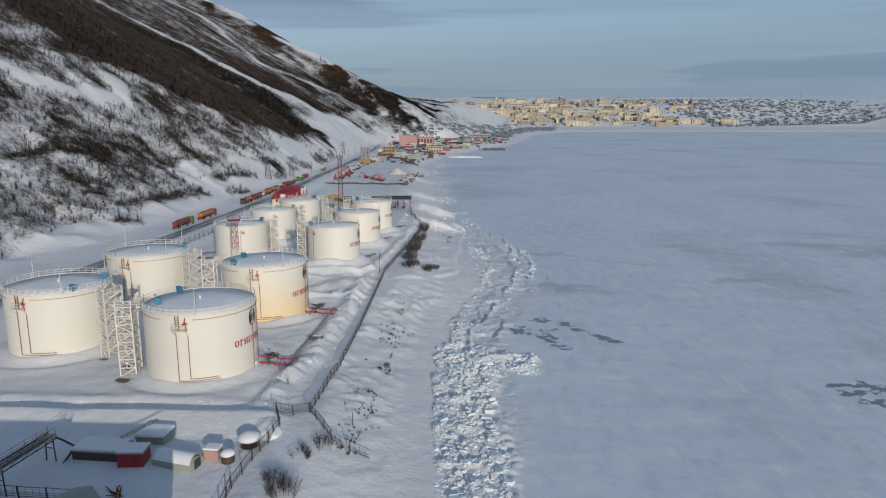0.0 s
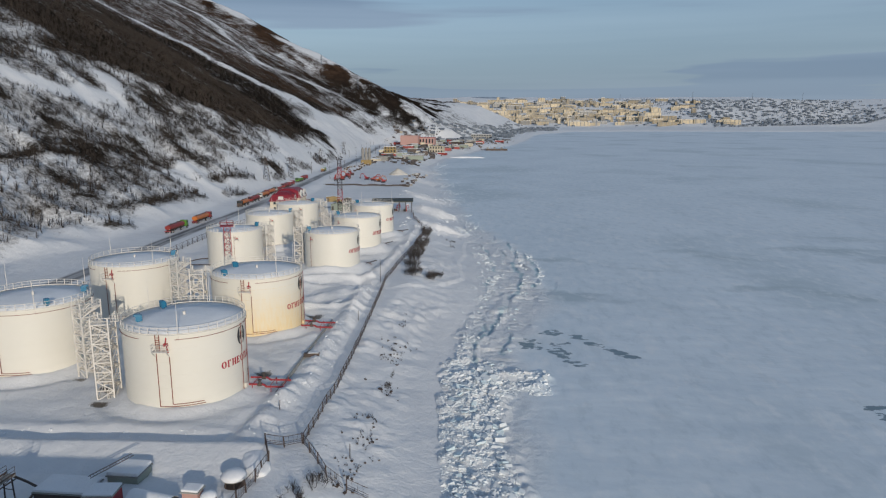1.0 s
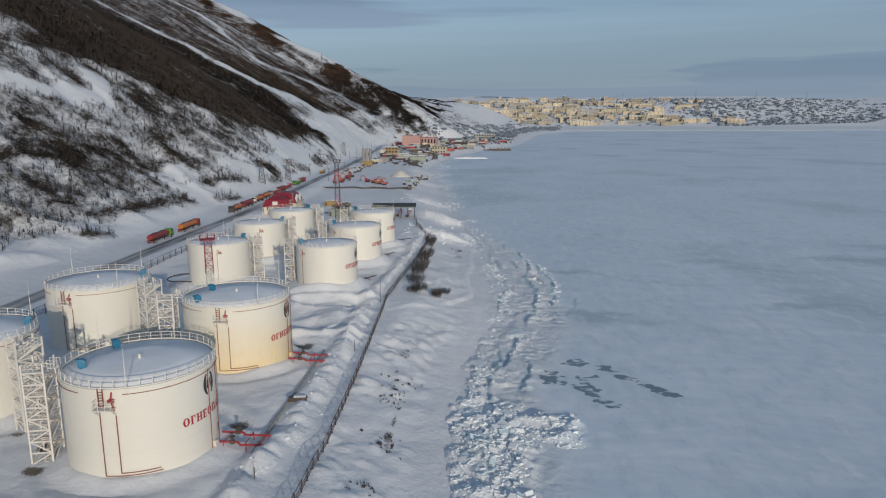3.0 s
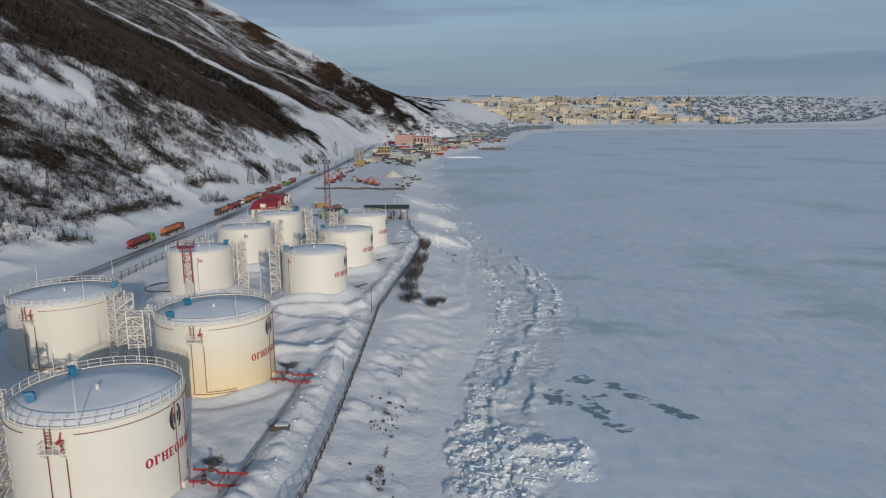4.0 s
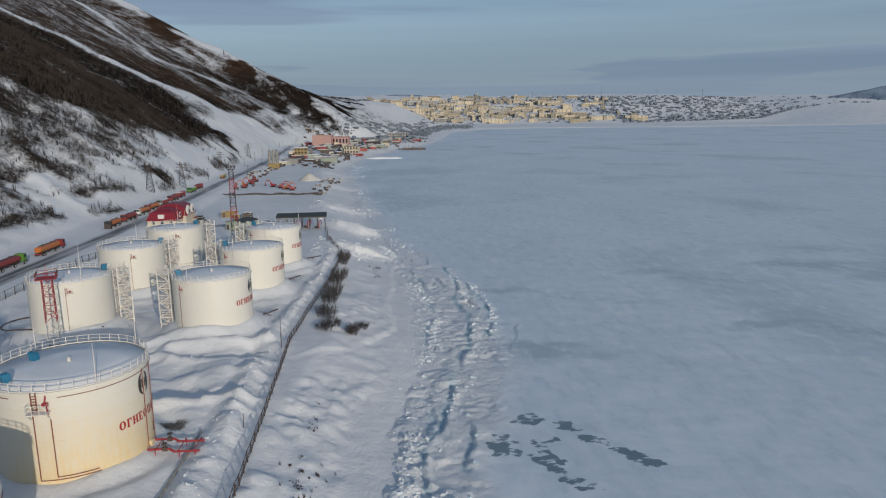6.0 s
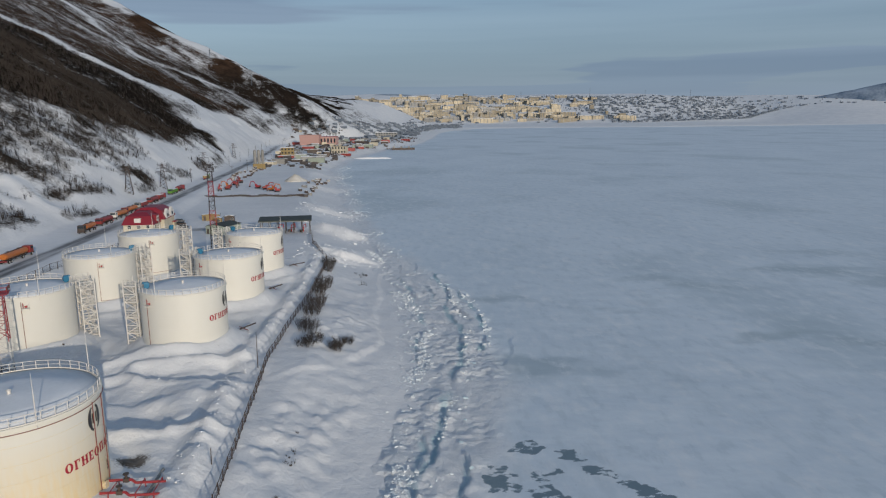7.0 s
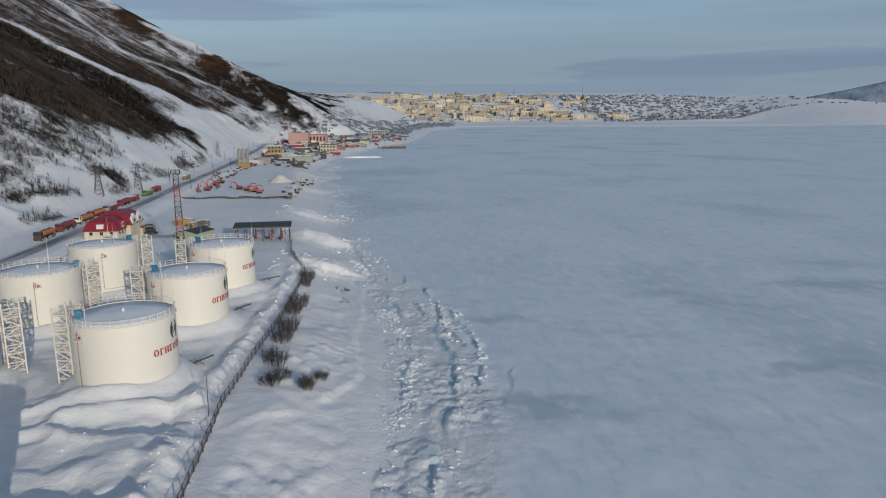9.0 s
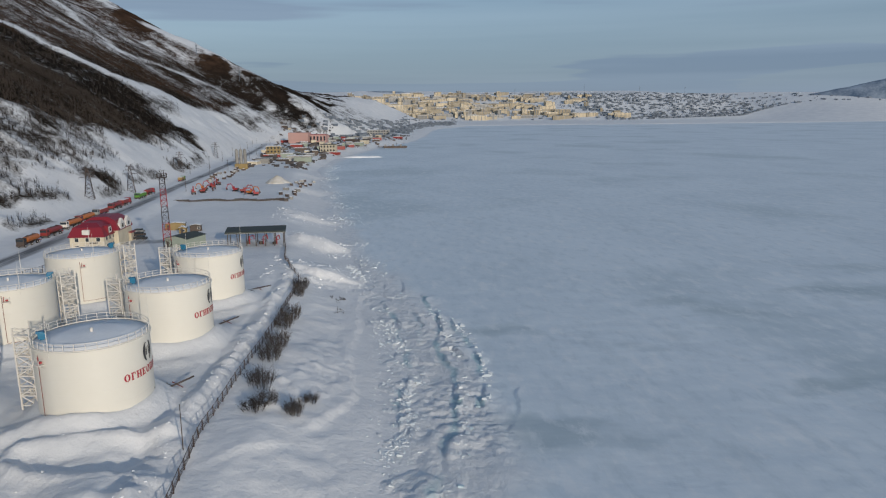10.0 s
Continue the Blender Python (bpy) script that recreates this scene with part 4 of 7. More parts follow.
def storage_tank(x, y, r, label, paint=CREAM, marks=True, feed=-92.0, text_z=5.6, front=True, hatches=((-152, 6.6), (141, 7.2)), rods=(-70, 60, 170)):
    t = thing("storage_tank", x, y, YARD - 0.2, 0, label, "storage tank", "tank farm")
    h = HIGH + 0.2
    part("shell", lathe(bmesh.new(), [(r, 0.0), (r, h)], 120), paint, t, soft=True)
    seam = part("weld_seam", arc_tube(bmesh.new(), r - 0.005, 0, 0.022, n=80, sides=4), paint, t)
    seam.matrix_basis = pose(0, 0, h / 6)
    for i in range(2, 6):
        again(seam, pose(0, 0, i * h / 6))
    part("base_ring", lathe(bmesh.new(), [(r, 0.32), (r + 0.22, 0.30), (r + 0.22, 0.0)], 96), CONCRETE, t)
    part("roof", lathe(bmesh.new(), [(r + 0.05, h - 0.03), (r + 0.05, h + 0.03), (r * 0.5, h + 0.34), (0.02, h + 0.55)], 96), ROOF, t, "low conical steel roof with frozen snow", True)
    part("rim_ring", lathe(bmesh.new(), [(r + 0.02, h - 0.22), (r + 0.16, h - 0.2), (r + 0.16, h + 0.06), (r - 0.25, h + 0.10)], 96), paint, t)
    # handrail with its posts
    rr = r - 0.05
    part("handrail", arc_tube(bmesh.new(), rr, h + 1.12, 0.045), WHITE, t)
    part("mid_rail", arc_tube(bmesh.new(), rr, h + 0.62, 0.035), WHITE, t)
    part("toe_board", lathe(bmesh.new(), [(rr, h + 0.06), (rr, h + 0.2), (rr - 0.02, h + 0.2), (rr - 0.02, h + 0.06)], 96), WHITE, t)
    n = 40 if r > 8 else 34
    post = part("rail_post", tube(bmesh.new(), (0, 0, 0), (0, 0, 1.14), 0.05), WHITE, t)
    for i in range(n):
        a = 2 * math.pi * i / n
        m = Matrix.Translation((rr * math.cos(a), rr * math.sin(a), h + 0.02))
        if i:
            again(post, m)
        else:
            post.matrix_basis = m
    # roof fittings
    for a, q in hatches:
        bm = bmesh.new()
        box(bm, 0, 0, 0.65, 0.95, 0.8, 0.9, bevel=0.08)
        box(bm, 0.2, 0, 1.12, 1.0, 0.7, 0.3, bevel=0.06)
        tube(bm, (0, 0, -0.2), (0, 0, 0.3), 0.3, 10)
        o = part("roof_hatch", bm, BLUE, t, "blue metal breather box")
        o.matrix_basis = pose(q * math.cos(radians(a)), q * math.sin(radians(a)), h + 0.12, 0, 0, a)
    bm = bmesh.new()
    tube(bm, (0, 0, h + 0.45), (0, 0, h + 1.0), 0.2, 10)
    tube(bm, (0, 0, h + 0.98), (0, 0, h + 1.12), 0.34, 10, 0.1)
    part("roof_vent", bm, WHITE, t)
    for a in rods:
        px, py = (r + 0.1) * math.cos(radians(a)), (r + 0.1) * math.sin(radians(a))
        bm = tube(bmesh.new(), (px, py, h - 0.8), (px, py, h + 3.2), 0.055)
        tube(bm, (px, py, h + 3.2), (px, py, h + 5.6), 0.035, 5, 0.012)
        part("lightning_rod", bm, WHITE, t)
    # water spray ring under the rim and the two feed pipes down the wall
    rw = r + 0.10
    if front:
        part("spray_ring", arc_tube(bmesh.new(), r + 0.14, h - 0.62, 0.045, feed + 17, feed + 343, 80, 5), PIPE, t)
    ca = lambda a, z: ((rw + 0.05) * math.cos(radians(a)), (rw + 0.05) * math.sin(radians(a)), z)
    if not front:
        # small foam box with its red chamber on a bracket under the rim
        m = Matrix.Rotation(radians(feed + 5), 4, "Z")
        bm = box(bmesh.new(), r + 0.45, 0, h - 1.75, 0.85, 1.2, 0.07, m)
        for k in (-0.55, 0.55):
            tube(bm, m @ Vector((r + 0.8, k, h - 1.8)), m @ Vector((r + 0.05, k, h - 2.3)), 0.035)
            tube(bm, m @ Vector((r + 0.82, k, h - 1.75)), m @ Vector((r + 0.82, k, h - 1.0)), 0.03)
        line(bm, [m @ Vector(p) for p in ((r + 0.1, -0.55, h - 1.0), (r + 0.82, -0.55, h - 1.0), (r + 0.82, 0.55, h - 1.0), (r + 0.1, 0.55, h - 1.0))], 0.03)
        part("foam_bracket", bm, WHITE, t)
        bm = box(bmesh.new(), r + 0.35, 0.1, h - 1.45, 0.34, 0.42, 0.3, m, 0.06)
        tube(bm, m @ Vector((r + 0.3, -0.35, h - 1.7)), m @ Vector((r + 0.3, -0.35, h - 0.8)), 0.07)
        part("foam_chamber", bm, RED, t, "red foam chamber")
    for a, top, low, run in ((feed, h - 0.62, 1.25, 40), (feed + 11.5, 8.9, 1.6, 27))[:2 if front else 1]:
        bm = tube(bmesh.new(), ca(a, low + (0 if front else 1.4)), ca(a, top), 0.06 if front else 0.04)
        arc_tube(bm, rw + 0.05, low + (0 if front else 1.4), 0.055 if front else 0.04, a, a + run, 20, 5)
        part("feed_pipe", bm, PIPE, t)
    if front:
        # foam platform hung under the rim
        am = feed + 5
        m = Matrix.Rotation(radians(am), 4, "Z")
        bm = box(bmesh.new(), r + 0.62, 0, 9.95, 1.2, 2.3, 0.10, m)
        for k in (-1.05, 1.05):
            tube(bm, m @ Vector((r + 1.15, k, 9.9)), m @ Vector((r + 0.05, k, 9.0)), 0.05)
        pl = part("foam_platform", bm, WHITE, t)
        bm = bmesh.new()
        for k in (-1.12, -0.4, 0.4, 1.12):
            tube(bm, m @ Vector((r + 1.18, k, 9.95)), m @ Vector((r + 1.18, k, 11.0)), 0.04)
        for z in (10.5, 11.0):
            line(bm, [m @ Vector(p) for p in ((r + 0.1, -1.12, z), (r + 1.18, -1.12, z), (r + 1.18, 1.12, z), (r + 0.1, 1.12, z))], 0.035)
        part("platform_rail", bm, WHITE, pl)
        bm = bmesh.new()
        for k in (-0.75, -0.2):
            tube(bm, m @ Vector((r + 0.28, k, 10.0)), m @ Vector((r + 0.28, k, h + 0.2)), 0.065)
        for i in range(6):
            z = 10.2 + i * 0.34
            tube(bm, m @ Vector((r + 0.28, -0.75, z)), m @ Vector((r + 0.28, -0.2, z)), 0.05)
        part("ladder", bm, PIPE, t, "brown-red steel ladder")
        bm = bmesh.new()
        line(bm, [m @ Vector(p) for p in ((r + 0.2, 0.95, 9.6), (r + 0.35, 0.9, 10.3), (r + 0.35, 0.7, 11.0), (r - 0.1, 0.7, h - 0.3))], 0.10)
        box(bm, r + 0.35, 0.75, 10.85, 0.5, 0.62, 0.42, m, 0.06)
        part("foam_chamber", bm, RED, t, "red foam chamber")
    if marks:
        for bm in wrapped_text("ОГНЕОПАСНО", 1.10, r + 0.02, -2.0, text_z):
            part("letter", bm, LETTER, t, "red painted letter")
        part("emblem", emblem(bmesh.new(), r + 0.05, -4.5, h - 2.4, 2.7), BLACK, t, "dark rounded emblem")
        for a in (-6.5, 8.5) if front else ():
            part("gauge_pipe", tube(bmesh.new(), ca(a, 0.8), ca(a, h - 0.4), 0.055), PIPE, t)
        bm = bmesh.new()
        for k in range(3):
            wall_strip(bm, r + 0.05, 9, 2.2 + k * 0.42, 2.48 + k * 0.42, 0.5 - 0.12 * (k == 1))
        part("marking_bars", bm, BLACK, t)
    # manhole and outlet on the seaward side
    m = Matrix.Rotation(radians(-2), 4, "Z")
    bm = tube(bmesh.new(), m @ Vector((r - 0.1, 0, 1.1)), m @ Vector((r + 0.4, 0, 1.1)), 0.42, 14)
    tube(bm, m @ Vector((r + 0.36, 0, 1.1)), m @ Vector((r + 0.44, 0, 1.1)), 0.52, 14)
    part("manhole", bm, paint, t)
    return t


big_label = "cream steel storage tank with blue hatches and red lettering"
storage_tank(*TANKS[0], big_label, rods=(-72, 150, 88))
storage_tank(*TANKS[1], "yellowed cream storage tank with foam platform and red lettering", YELLOWED, feed=-91, text_z=5.2, hatches=((-128, 7.5), (164, 5.2)), rods=(-48, 53, 140))
storage_tank(*TANKS[2], "cream steel storage tank with foam platform beside the stair tower", marks=False, feed=-104, hatches=((29, 7.9), (-42, 8.0)), rods=(-55, 60, 150))
storage_tank(*TANKS[3], "cream steel storage tank with brown feed pipes near the road", marks=False, feed=-101, hatches=((29, 8.0),), rods=(-40, 60, 150))
small_label = "smaller cream storage tank with red lettering and dark emblem"
for tk, fd, hat in ((TANKS[4], -127, ((-163, 6.2), )), (TANKS[5], -132, ((180, 6.2), )), (TANKS[6], -136, ((160, 6.4), ))):
    storage_tank(*tk, small_label, feed=fd, text_z=6.55, front=False, hatches=hat, rods=(-111, 30))
for tk, hat in ((TANKS[7], ((40, 6.6), )), (TANKS[8], ((20, 6.8), )), (TANKS[9], ((45, 6.6), ))):
    storage_tank(*tk, "smaller plain cream storage tank beside a white stair tower", marks=False, feed=-72, front=False, hatches=hat, rods=(-50, 100))


# ---- stair towers ----
def stair_tower(x, y, turn, bridge):
    """A white lattice tower with switchback flights; the bridge runs along its own +x."""
    t = thing("stair_tower", x, y, YARD - 0.1, turn, "white lattice stair tower with a bridge to the tank roof", "stair tower", "stair towers")
    w, l, top, levels = 1.25, 1.75, HIGH + 0.2, 8
    rise = top / levels
    leg = part("leg", box(bmesh.new(), 0, 0, (top + 1.1) / 2, 0.2, 0.2, top + 1.1), WHITE, t)
    spots = [(sx * w, sy * l) for sx in (-1, 1) for sy in (-1, 1)]
    leg.matrix_basis = pose(*spots[0], 0)
    for s in spots[1:]:
        again(leg, pose(*s, 0))
    # patterns of the repeated pieces: collar of four beams, cross bracing, flight with plate stringers, landing with its rail
    bm = bmesh.new()
    line(bm, [(-w, -l, 0), (w, -l, 0), (w, l, 0), (-w, l, 0), (-w, -l, 0)], 0.10, 5)
    collar = part("collar_beam", bm, WHITE, t)
    bm = bmesh.new()
    for sgn in (-1, 1):
        tube(bm, (sgn * w, -l, -rise), (sgn * w, l, 0), 0.085, 5)
        tube(bm, (-w, sgn * l, -rise), (w, sgn * l, 0), 0.085, 5)
    brace = part("brace", bm, WHITE, t)
    bm = bmesh.new()
    run = 0.78 * l
    slope = math.degrees(math.atan2(rise, 2 * run))
    for sx in (-0.42, 0.42):
        box(bm, sx, 0, -rise / 2, 0.06, math.hypot(2 * run, rise), 0.26, Matrix.Translation((0, 0, -rise / 2)) @ Matrix.Rotation(radians(slope), 4, "X") @ Matrix.Translation((0, 0, rise / 2)))
        for q in (0.55, 1.05):
            line(bm, [(sx, -run, -rise + q), (sx, run, q)], 0.04, 4)
        for i in range(4):
            f = i / 3
            tube(bm, (sx, -run + 2 * run * f, -rise + rise * f), (sx, -run + 2 * run * f, -rise + rise * f + 1.05), 0.035, 4)
    for i in range(7):
        f = (i + 0.5) / 7
        box(bm, 0, -run + 2 * run * f, -rise + rise * f, 0.84, 0.24, 0.05)
    flight = part("stair_flight", bm, WHITE, t)
    bm = box(bmesh.new(), 0, 0, 0, 2 * w, 0.75, 0.10)
    for q in (0.55, 1.05):
        line(bm, [(-w, -0.35, q), (-w, 0.38, q), (w, 0.38, q), (w, -0.35, q)], 0.04, 4)
    landing = part("landing", bm, WHITE, t)
    for k in range(1, levels + 1):
        z, odd = k * rise, k % 2
        places = ((collar, pose(0, 0, z)), (brace, pose(0, 0, z, 0, 0, 0 if odd else 180)), (flight, pose(0.5 if odd else -0.5, 0, z, 0, 0, 0 if odd else 180)), (landing, pose(0, l * 0.82 * (1 if odd else -1), z, 0, 0, 0 if odd else 180)))
        for o, m in places:
            if k == 1:
                o.matrix_basis = m
            else:
                again(o, m)
    deck = part("bridge", box(bmesh.new(), w + bridge / 2, 0, top + 0.1, bridge, 1.0, 0.08), WHITE, t)
    for sy in (-0.5, 0.5):
        for q in (0.65, 1.15):
            part("handrail", tube(bmesh.new(), (w, sy, top + q), (w + bridge, sy, top + q), 0.035, 5), WHITE, deck)
        for i in range(4):
            px = w + bridge * i / 3
            part("rail_post", tube(bmesh.new(), (px, sy, top + 0.1), (px, sy, top + 1.15), 0.04, 5), WHITE, deck)
    return t


first = stair_tower(-55.9, 107.2, 12, 1.2)
for x, y, turn in ((-63.4, 115.4, 150), (-55.2, 141.2, 12), (-62.6, 149.5, 150), (-48.7, 197.2, -10), (-47.0, 227.2, -10), (-46.5, 256.8, -10), (-59.5, 201.4, 215), (-59.4, 233.8, 215), (-57.4, 261.6, 215)):
    copy_thing(first, pose(x, y, YARD - 0.1, 0, 0, turn))


# ---- tank yard fittings ----
def pipe_manifold(x, y, label):
    t = thing("pipe_manifold", x, y, YARD, 0, label, "pipework", "tank manifolds")
    for k, (oy, z) in enumerate(((1.2, 1.0), (-1.0, 0.7))):
        part("pipe", line(bmesh.new(), [(-3.4, oy, z), (-0.6, oy, z), (0.0, oy - 0.4, z - 0.2), (3.4, oy - 0.4, z - 0.2)], 0.16, 8), RED, t)
        bm = tube(bmesh.new(), (-1.2, oy, z - 0.25), (-1.2, oy, z + 0.75), 0.16, 8)
        tube(bm, (-1.2, oy, z + 0.72), (-1.2, oy, z + 0.8), 0.36, 12)
        box(bm, -1.2, oy, z, 0.7, 0.5, 0.5, bevel=0.08)
        part("valve", bm, DARK, t)
    for px in (-2.2, 0.8, 2.8):
        bm = bmesh.new()
        for oy in (-1.7, 1.5):
            tube(bm, (px, oy, -0.6), (px, oy, 0.95), 0.07)
        tube(bm, (px, -1.7, 0.9), (px, 1.5, 0.9), 0.06)
        part("pipe_stand", bm, RED, t)
    return t


for k, (x, y) in enumerate(((-31.9, 112.0), (-31.2, 143.5))):
    pipe_manifold(x, y, "red fire pipes on low stands beside the large tank")
for x, y, turn in ((-30.3, 200.5, 55), (-29.8, 234.5, 55), (-28.0, 262.0, 35)):
    t = thing("pipe_run", x, y, ground_z(x, y), turn, "dark half-buried pipe run with valves in snow", "pipework", "tank manifolds")
    part("pipe", line(bmesh.new(), [(-4.0, 0, 0.15), (4.0, 0, 0.35)], 0.15, 8), DARK, t)
    bm = box(bmesh.new(), -3.0, 1.2, 0.3, 1.2, 0.8, 0.9, bevel=0.1)
    tube(bm, (-3, 1.2, 0.5), (-3, 1.2, 1.2), 0.1)
    part("valve", bm, DARK, t)
    bm = bmesh.new()
    for q in (-1.5, 1.0):
        tube(bm, (q, -1.0, -0.2), (q, 1.4, 0.2), 0.08)
    part("branch_pipe", bm, PIPE, t)

# low dike kerb in front of the large tanks, with its cover slab
kerb = thing("dike_kerb", -29.6, 128, YARD, 0, "low concrete dike kerb half buried in snow", "kerb")
seg = part("kerb_block", box(bmesh.new(), 0, 0, 0.0, 0.3, 2.9, 0.6, bevel=0.04), CONCRETE, kerb)
seg.matrix_basis = pose(-0.3, -20, 0)
for i in range(1, 14):
    again(seg, pose(-0.3 + 0.04 * i, -20 + 3.0 * i, 0.03 * math.sin(i * 2.1)))
slab = thing("cover_slab", -28.2, 125.4, ground_z(-28.2, 125.4), 6, "grey steel pit cover with snow on top", "pit cover")
part("slab", box(bmesh.new(), 0, 0, 0.1, 2.8, 1.0, 0.6, bevel=0.05), DARK, slab)
part("snow_cap", box(bmesh.new(), 0.3, 0.1, 0.45, 1.9, 0.7, 0.14, bevel=0.06), SNOW, slab)
bm = bmesh.new()
pts = [(-11.5 + 3.3 * math.cos(radians(a)), 5.0 + 4.4 * math.sin(radians(a)), 0.28) for a in range(70, 300, 10)] + [(-4, 0.6, 0.28), (0, 1.6, 0.28), (6, 1.2, 0.28)]
line(bm, pts, 0.16, 6)
tagged(part("loop_pipe", bm, DARK), "dark loop of pipe lying round the small tank", "pipe").matrix_basis = pose(-66, 190.5, ground_z(-66, 190.5) - 0.1)


def lattice_mast(name, x, y, height, half, taper, bands, label, head, bay=1.6):
    """A four-legged lattice mast in bands of paint, with a platform at the top."""
    t = thing(name, x, y, ground_z(x, y) - 0.2, 20, label, "mast")
    at = lambda sx, sy, z: Vector((sx * (half + (taper - half) * z / height), sy * (half + (taper - half) * z / height), z))
    corners = ((-1, -1), (1, -1), (1, 1), (-1, 1))
    n = round(height / bay)
    for k in range(n):
        z0, z1 = height * k / n, height * (k + 1) / n
        mat = bands[min(len(bands) - 1, int(len(bands) * (z0 + 0.1) / height))]
        bm = bmesh.new()
        for i, c in enumerate(corners):
            d = corners[(i + 1) % 4]
            tube(bm, at(*c, z0), at(*c, z1), 0.075, 5)
            tube(bm, at(*c, z1), at(*d, z1), 0.05, 4)
            a, b = (c, d) if (k + i) % 2 else (d, c)
            tube(bm, at(*a, z0), at(*b, z1), 0.045, 4)
        part("lattice_section", bm, mat, t)
    bm = box(bmesh.new(), 0, 0, height + 0.05, head, head, 0.12)
    part("platform", bm, bands[-1], t)
    bm = bmesh.new()
    e = head / 2
    for z in (0.6, 1.15):
        line(bm, [(-e, -e, height + z), (e, -e, height + z), (e, e, height + z), (-e, e, height + z), (-e, -e, height + z)], 0.04, 4)
    for sx in (-1, 0, 1):
        for sy in (-1, 0, 1):
            if sx or sy:
                tube(bm, (sx * e, sy * e, height), (sx * e, sy * e, height + 1.15), 0.045, 4)
    part("guard_rail", bm, bands[-1], t)
    for sx in (-1, 1):
        for sy in (-0.6, 0.6):
            bm = box(bmesh.new(), sx * e, sy * e, height + 0.85, 0.25, 0.5, 0.42, bevel=0.05)
            part("floodlight", bm, DARK, t)
    part("spike", tube(bmesh.new(), (0, 0, height), (0, 0, height + 3.0), 0.05, 5, 0.02), bands[-1], t)
    return t


lattice_mast("lighting_mast", -62.8, 178.2, 15.6, 0.95, 0.8, (DARK, WHITE, WHITE, RED, RED, RED), "red and white lattice lighting mast in the tank yard", 3.2)
lattice_mast("lighting_mast", -55.4, 286.0, 26.5, 1.15, 0.65, (RUST, RUST, RED, RUST, RED, RUST), "tall rusty red and white lattice lighting mast", 2.4)


def fence(name, pts, z_of, label, high=1.6, gap=2.6, mat=RUST):
    """Posts and railed bays along a line; each post and bay is a part."""
    t = thing(name, 0, 0, 0, 0, label, "fence")
    post = None
    for (ax, ay), (bx, by) in zip(pts, pts[1:]):
        d = math.hypot(bx - ax, by - ay)
        n = max(1, round(d / gap))
        for i in range(n):
            p = [(ax + (bx - ax) * f, ay + (by - ay) * f) for f in (i / n, (i + 1) / n)]
            zs = [z_of(*q) for q in p]
            lean = random.uniform(-4, 4)
            if post is None:
                post = part("post", box(bmesh.new(), 0, 0, high / 2 - 0.3, 0.14, 0.14, high + 0.6), mat, t)
                post.matrix_basis = pose(*p[0], zs[0], lean, lean / 2)
            else:
                again(post, pose(*p[0], zs[0], lean, -lean / 2))
            bm = bmesh.new()
            for f, r in ((0.18, 0.035), (0.34, 0.025), (0.5, 0.025), (0.95, 0.035)):
                sag = random.uniform(-0.06, 0.06)
                tube(bm, (*p[0], zs[0] + high * f), (*p[1], zs[1] + high * f + sag), r * 1.3, 4)
            for j in range(1, 4):
                g = j / 4
                q = [p[0][a] + (p[1][a] - p[0][a]) * g for a in (0, 1)]
                zz = zs[0] + (zs[1] - zs[0]) * g
                tube(bm, (*q, zz + high * 0.15), (*q, zz + high * 0.97), 0.018, 3)
            part("bay", bm, mat, t)
    return t


shore_line = [(x, y) for y, x in zip(FENCE_Y, FENCE_X) if y >= 93]
fence("shore_fence", shore_line + [(-22.5, 287), (-26, 300), (-28.5, 322)], ground_z, "long rusty steel mesh fence along the snowy bank")
fence("yard_fence", [(-24.6, 58), (-25.8, 72.5), (-25.3, 78.5), (-24.6, 83), (-24.2, 87), (-25.6, 90.3)], ground_z, "rusty steel fence bent round the snow hut", 1.7)
fence("yard_fence", [(-25.6, 90.3), (-21.5, 93), (-16.8, 86.5), (-14.4, 85)], ground_z, "leaning rusty fence corner above the bank", 1.6)
fence("track_fence", [(-14.0, 85.0), (-11.2, 84.5)], ground_z, "two rusty fence posts standing in the snow", 1.8, 2.8)
fence("road_fence", [(-94.5, 150), (-94.0, 200), (-94.0, 260), (-92.0, 282), (-88, 305)], lambda x, y: ground_z(x, y), "dark steel fence along the road bank", 2.2, 4.0, DARK)
fence("site_fence", [(-62, 70.5), (-50, 69.6), (-43, 69.4)], ground_z, "thin dark wire fence beside the low roofs", 1.6, 3.2, DARK)

# dark retaining wall under the road bank
wall = thing("retaining_wall", -96.5, 215, 5.6, 0, "dark concrete wall under the road bank", "wall")
seg = part("wall_panel", box(bmesh.new(), 0, 0, 1.0, 0.3, 5.9, 2.2, bevel=0.04), DARK, wall)
seg.matrix_basis = pose(0, -50, 0)
for i in range(1, 19):
    again(seg, pose(0.02 * (i % 3), -50 + 6 * i, 0.05 * math.sin(i)))

# tall poles
for x, y, h in ((-23.6, 181, 6.5), (-15.0, 92.5, 2.4), (-24.0, 150, 2.6), (-27.5, 103, 1.8)):
    t = thing("pole", x, y, ground_z(x, y) - 0.3, 0, "thin dark steel pole standing in the snow", "pole")
    part("shaft", tube(bmesh.new(), (0, 0, 0), (0.05, 0, h), 0.08, 6, 0.05), DARK, t)


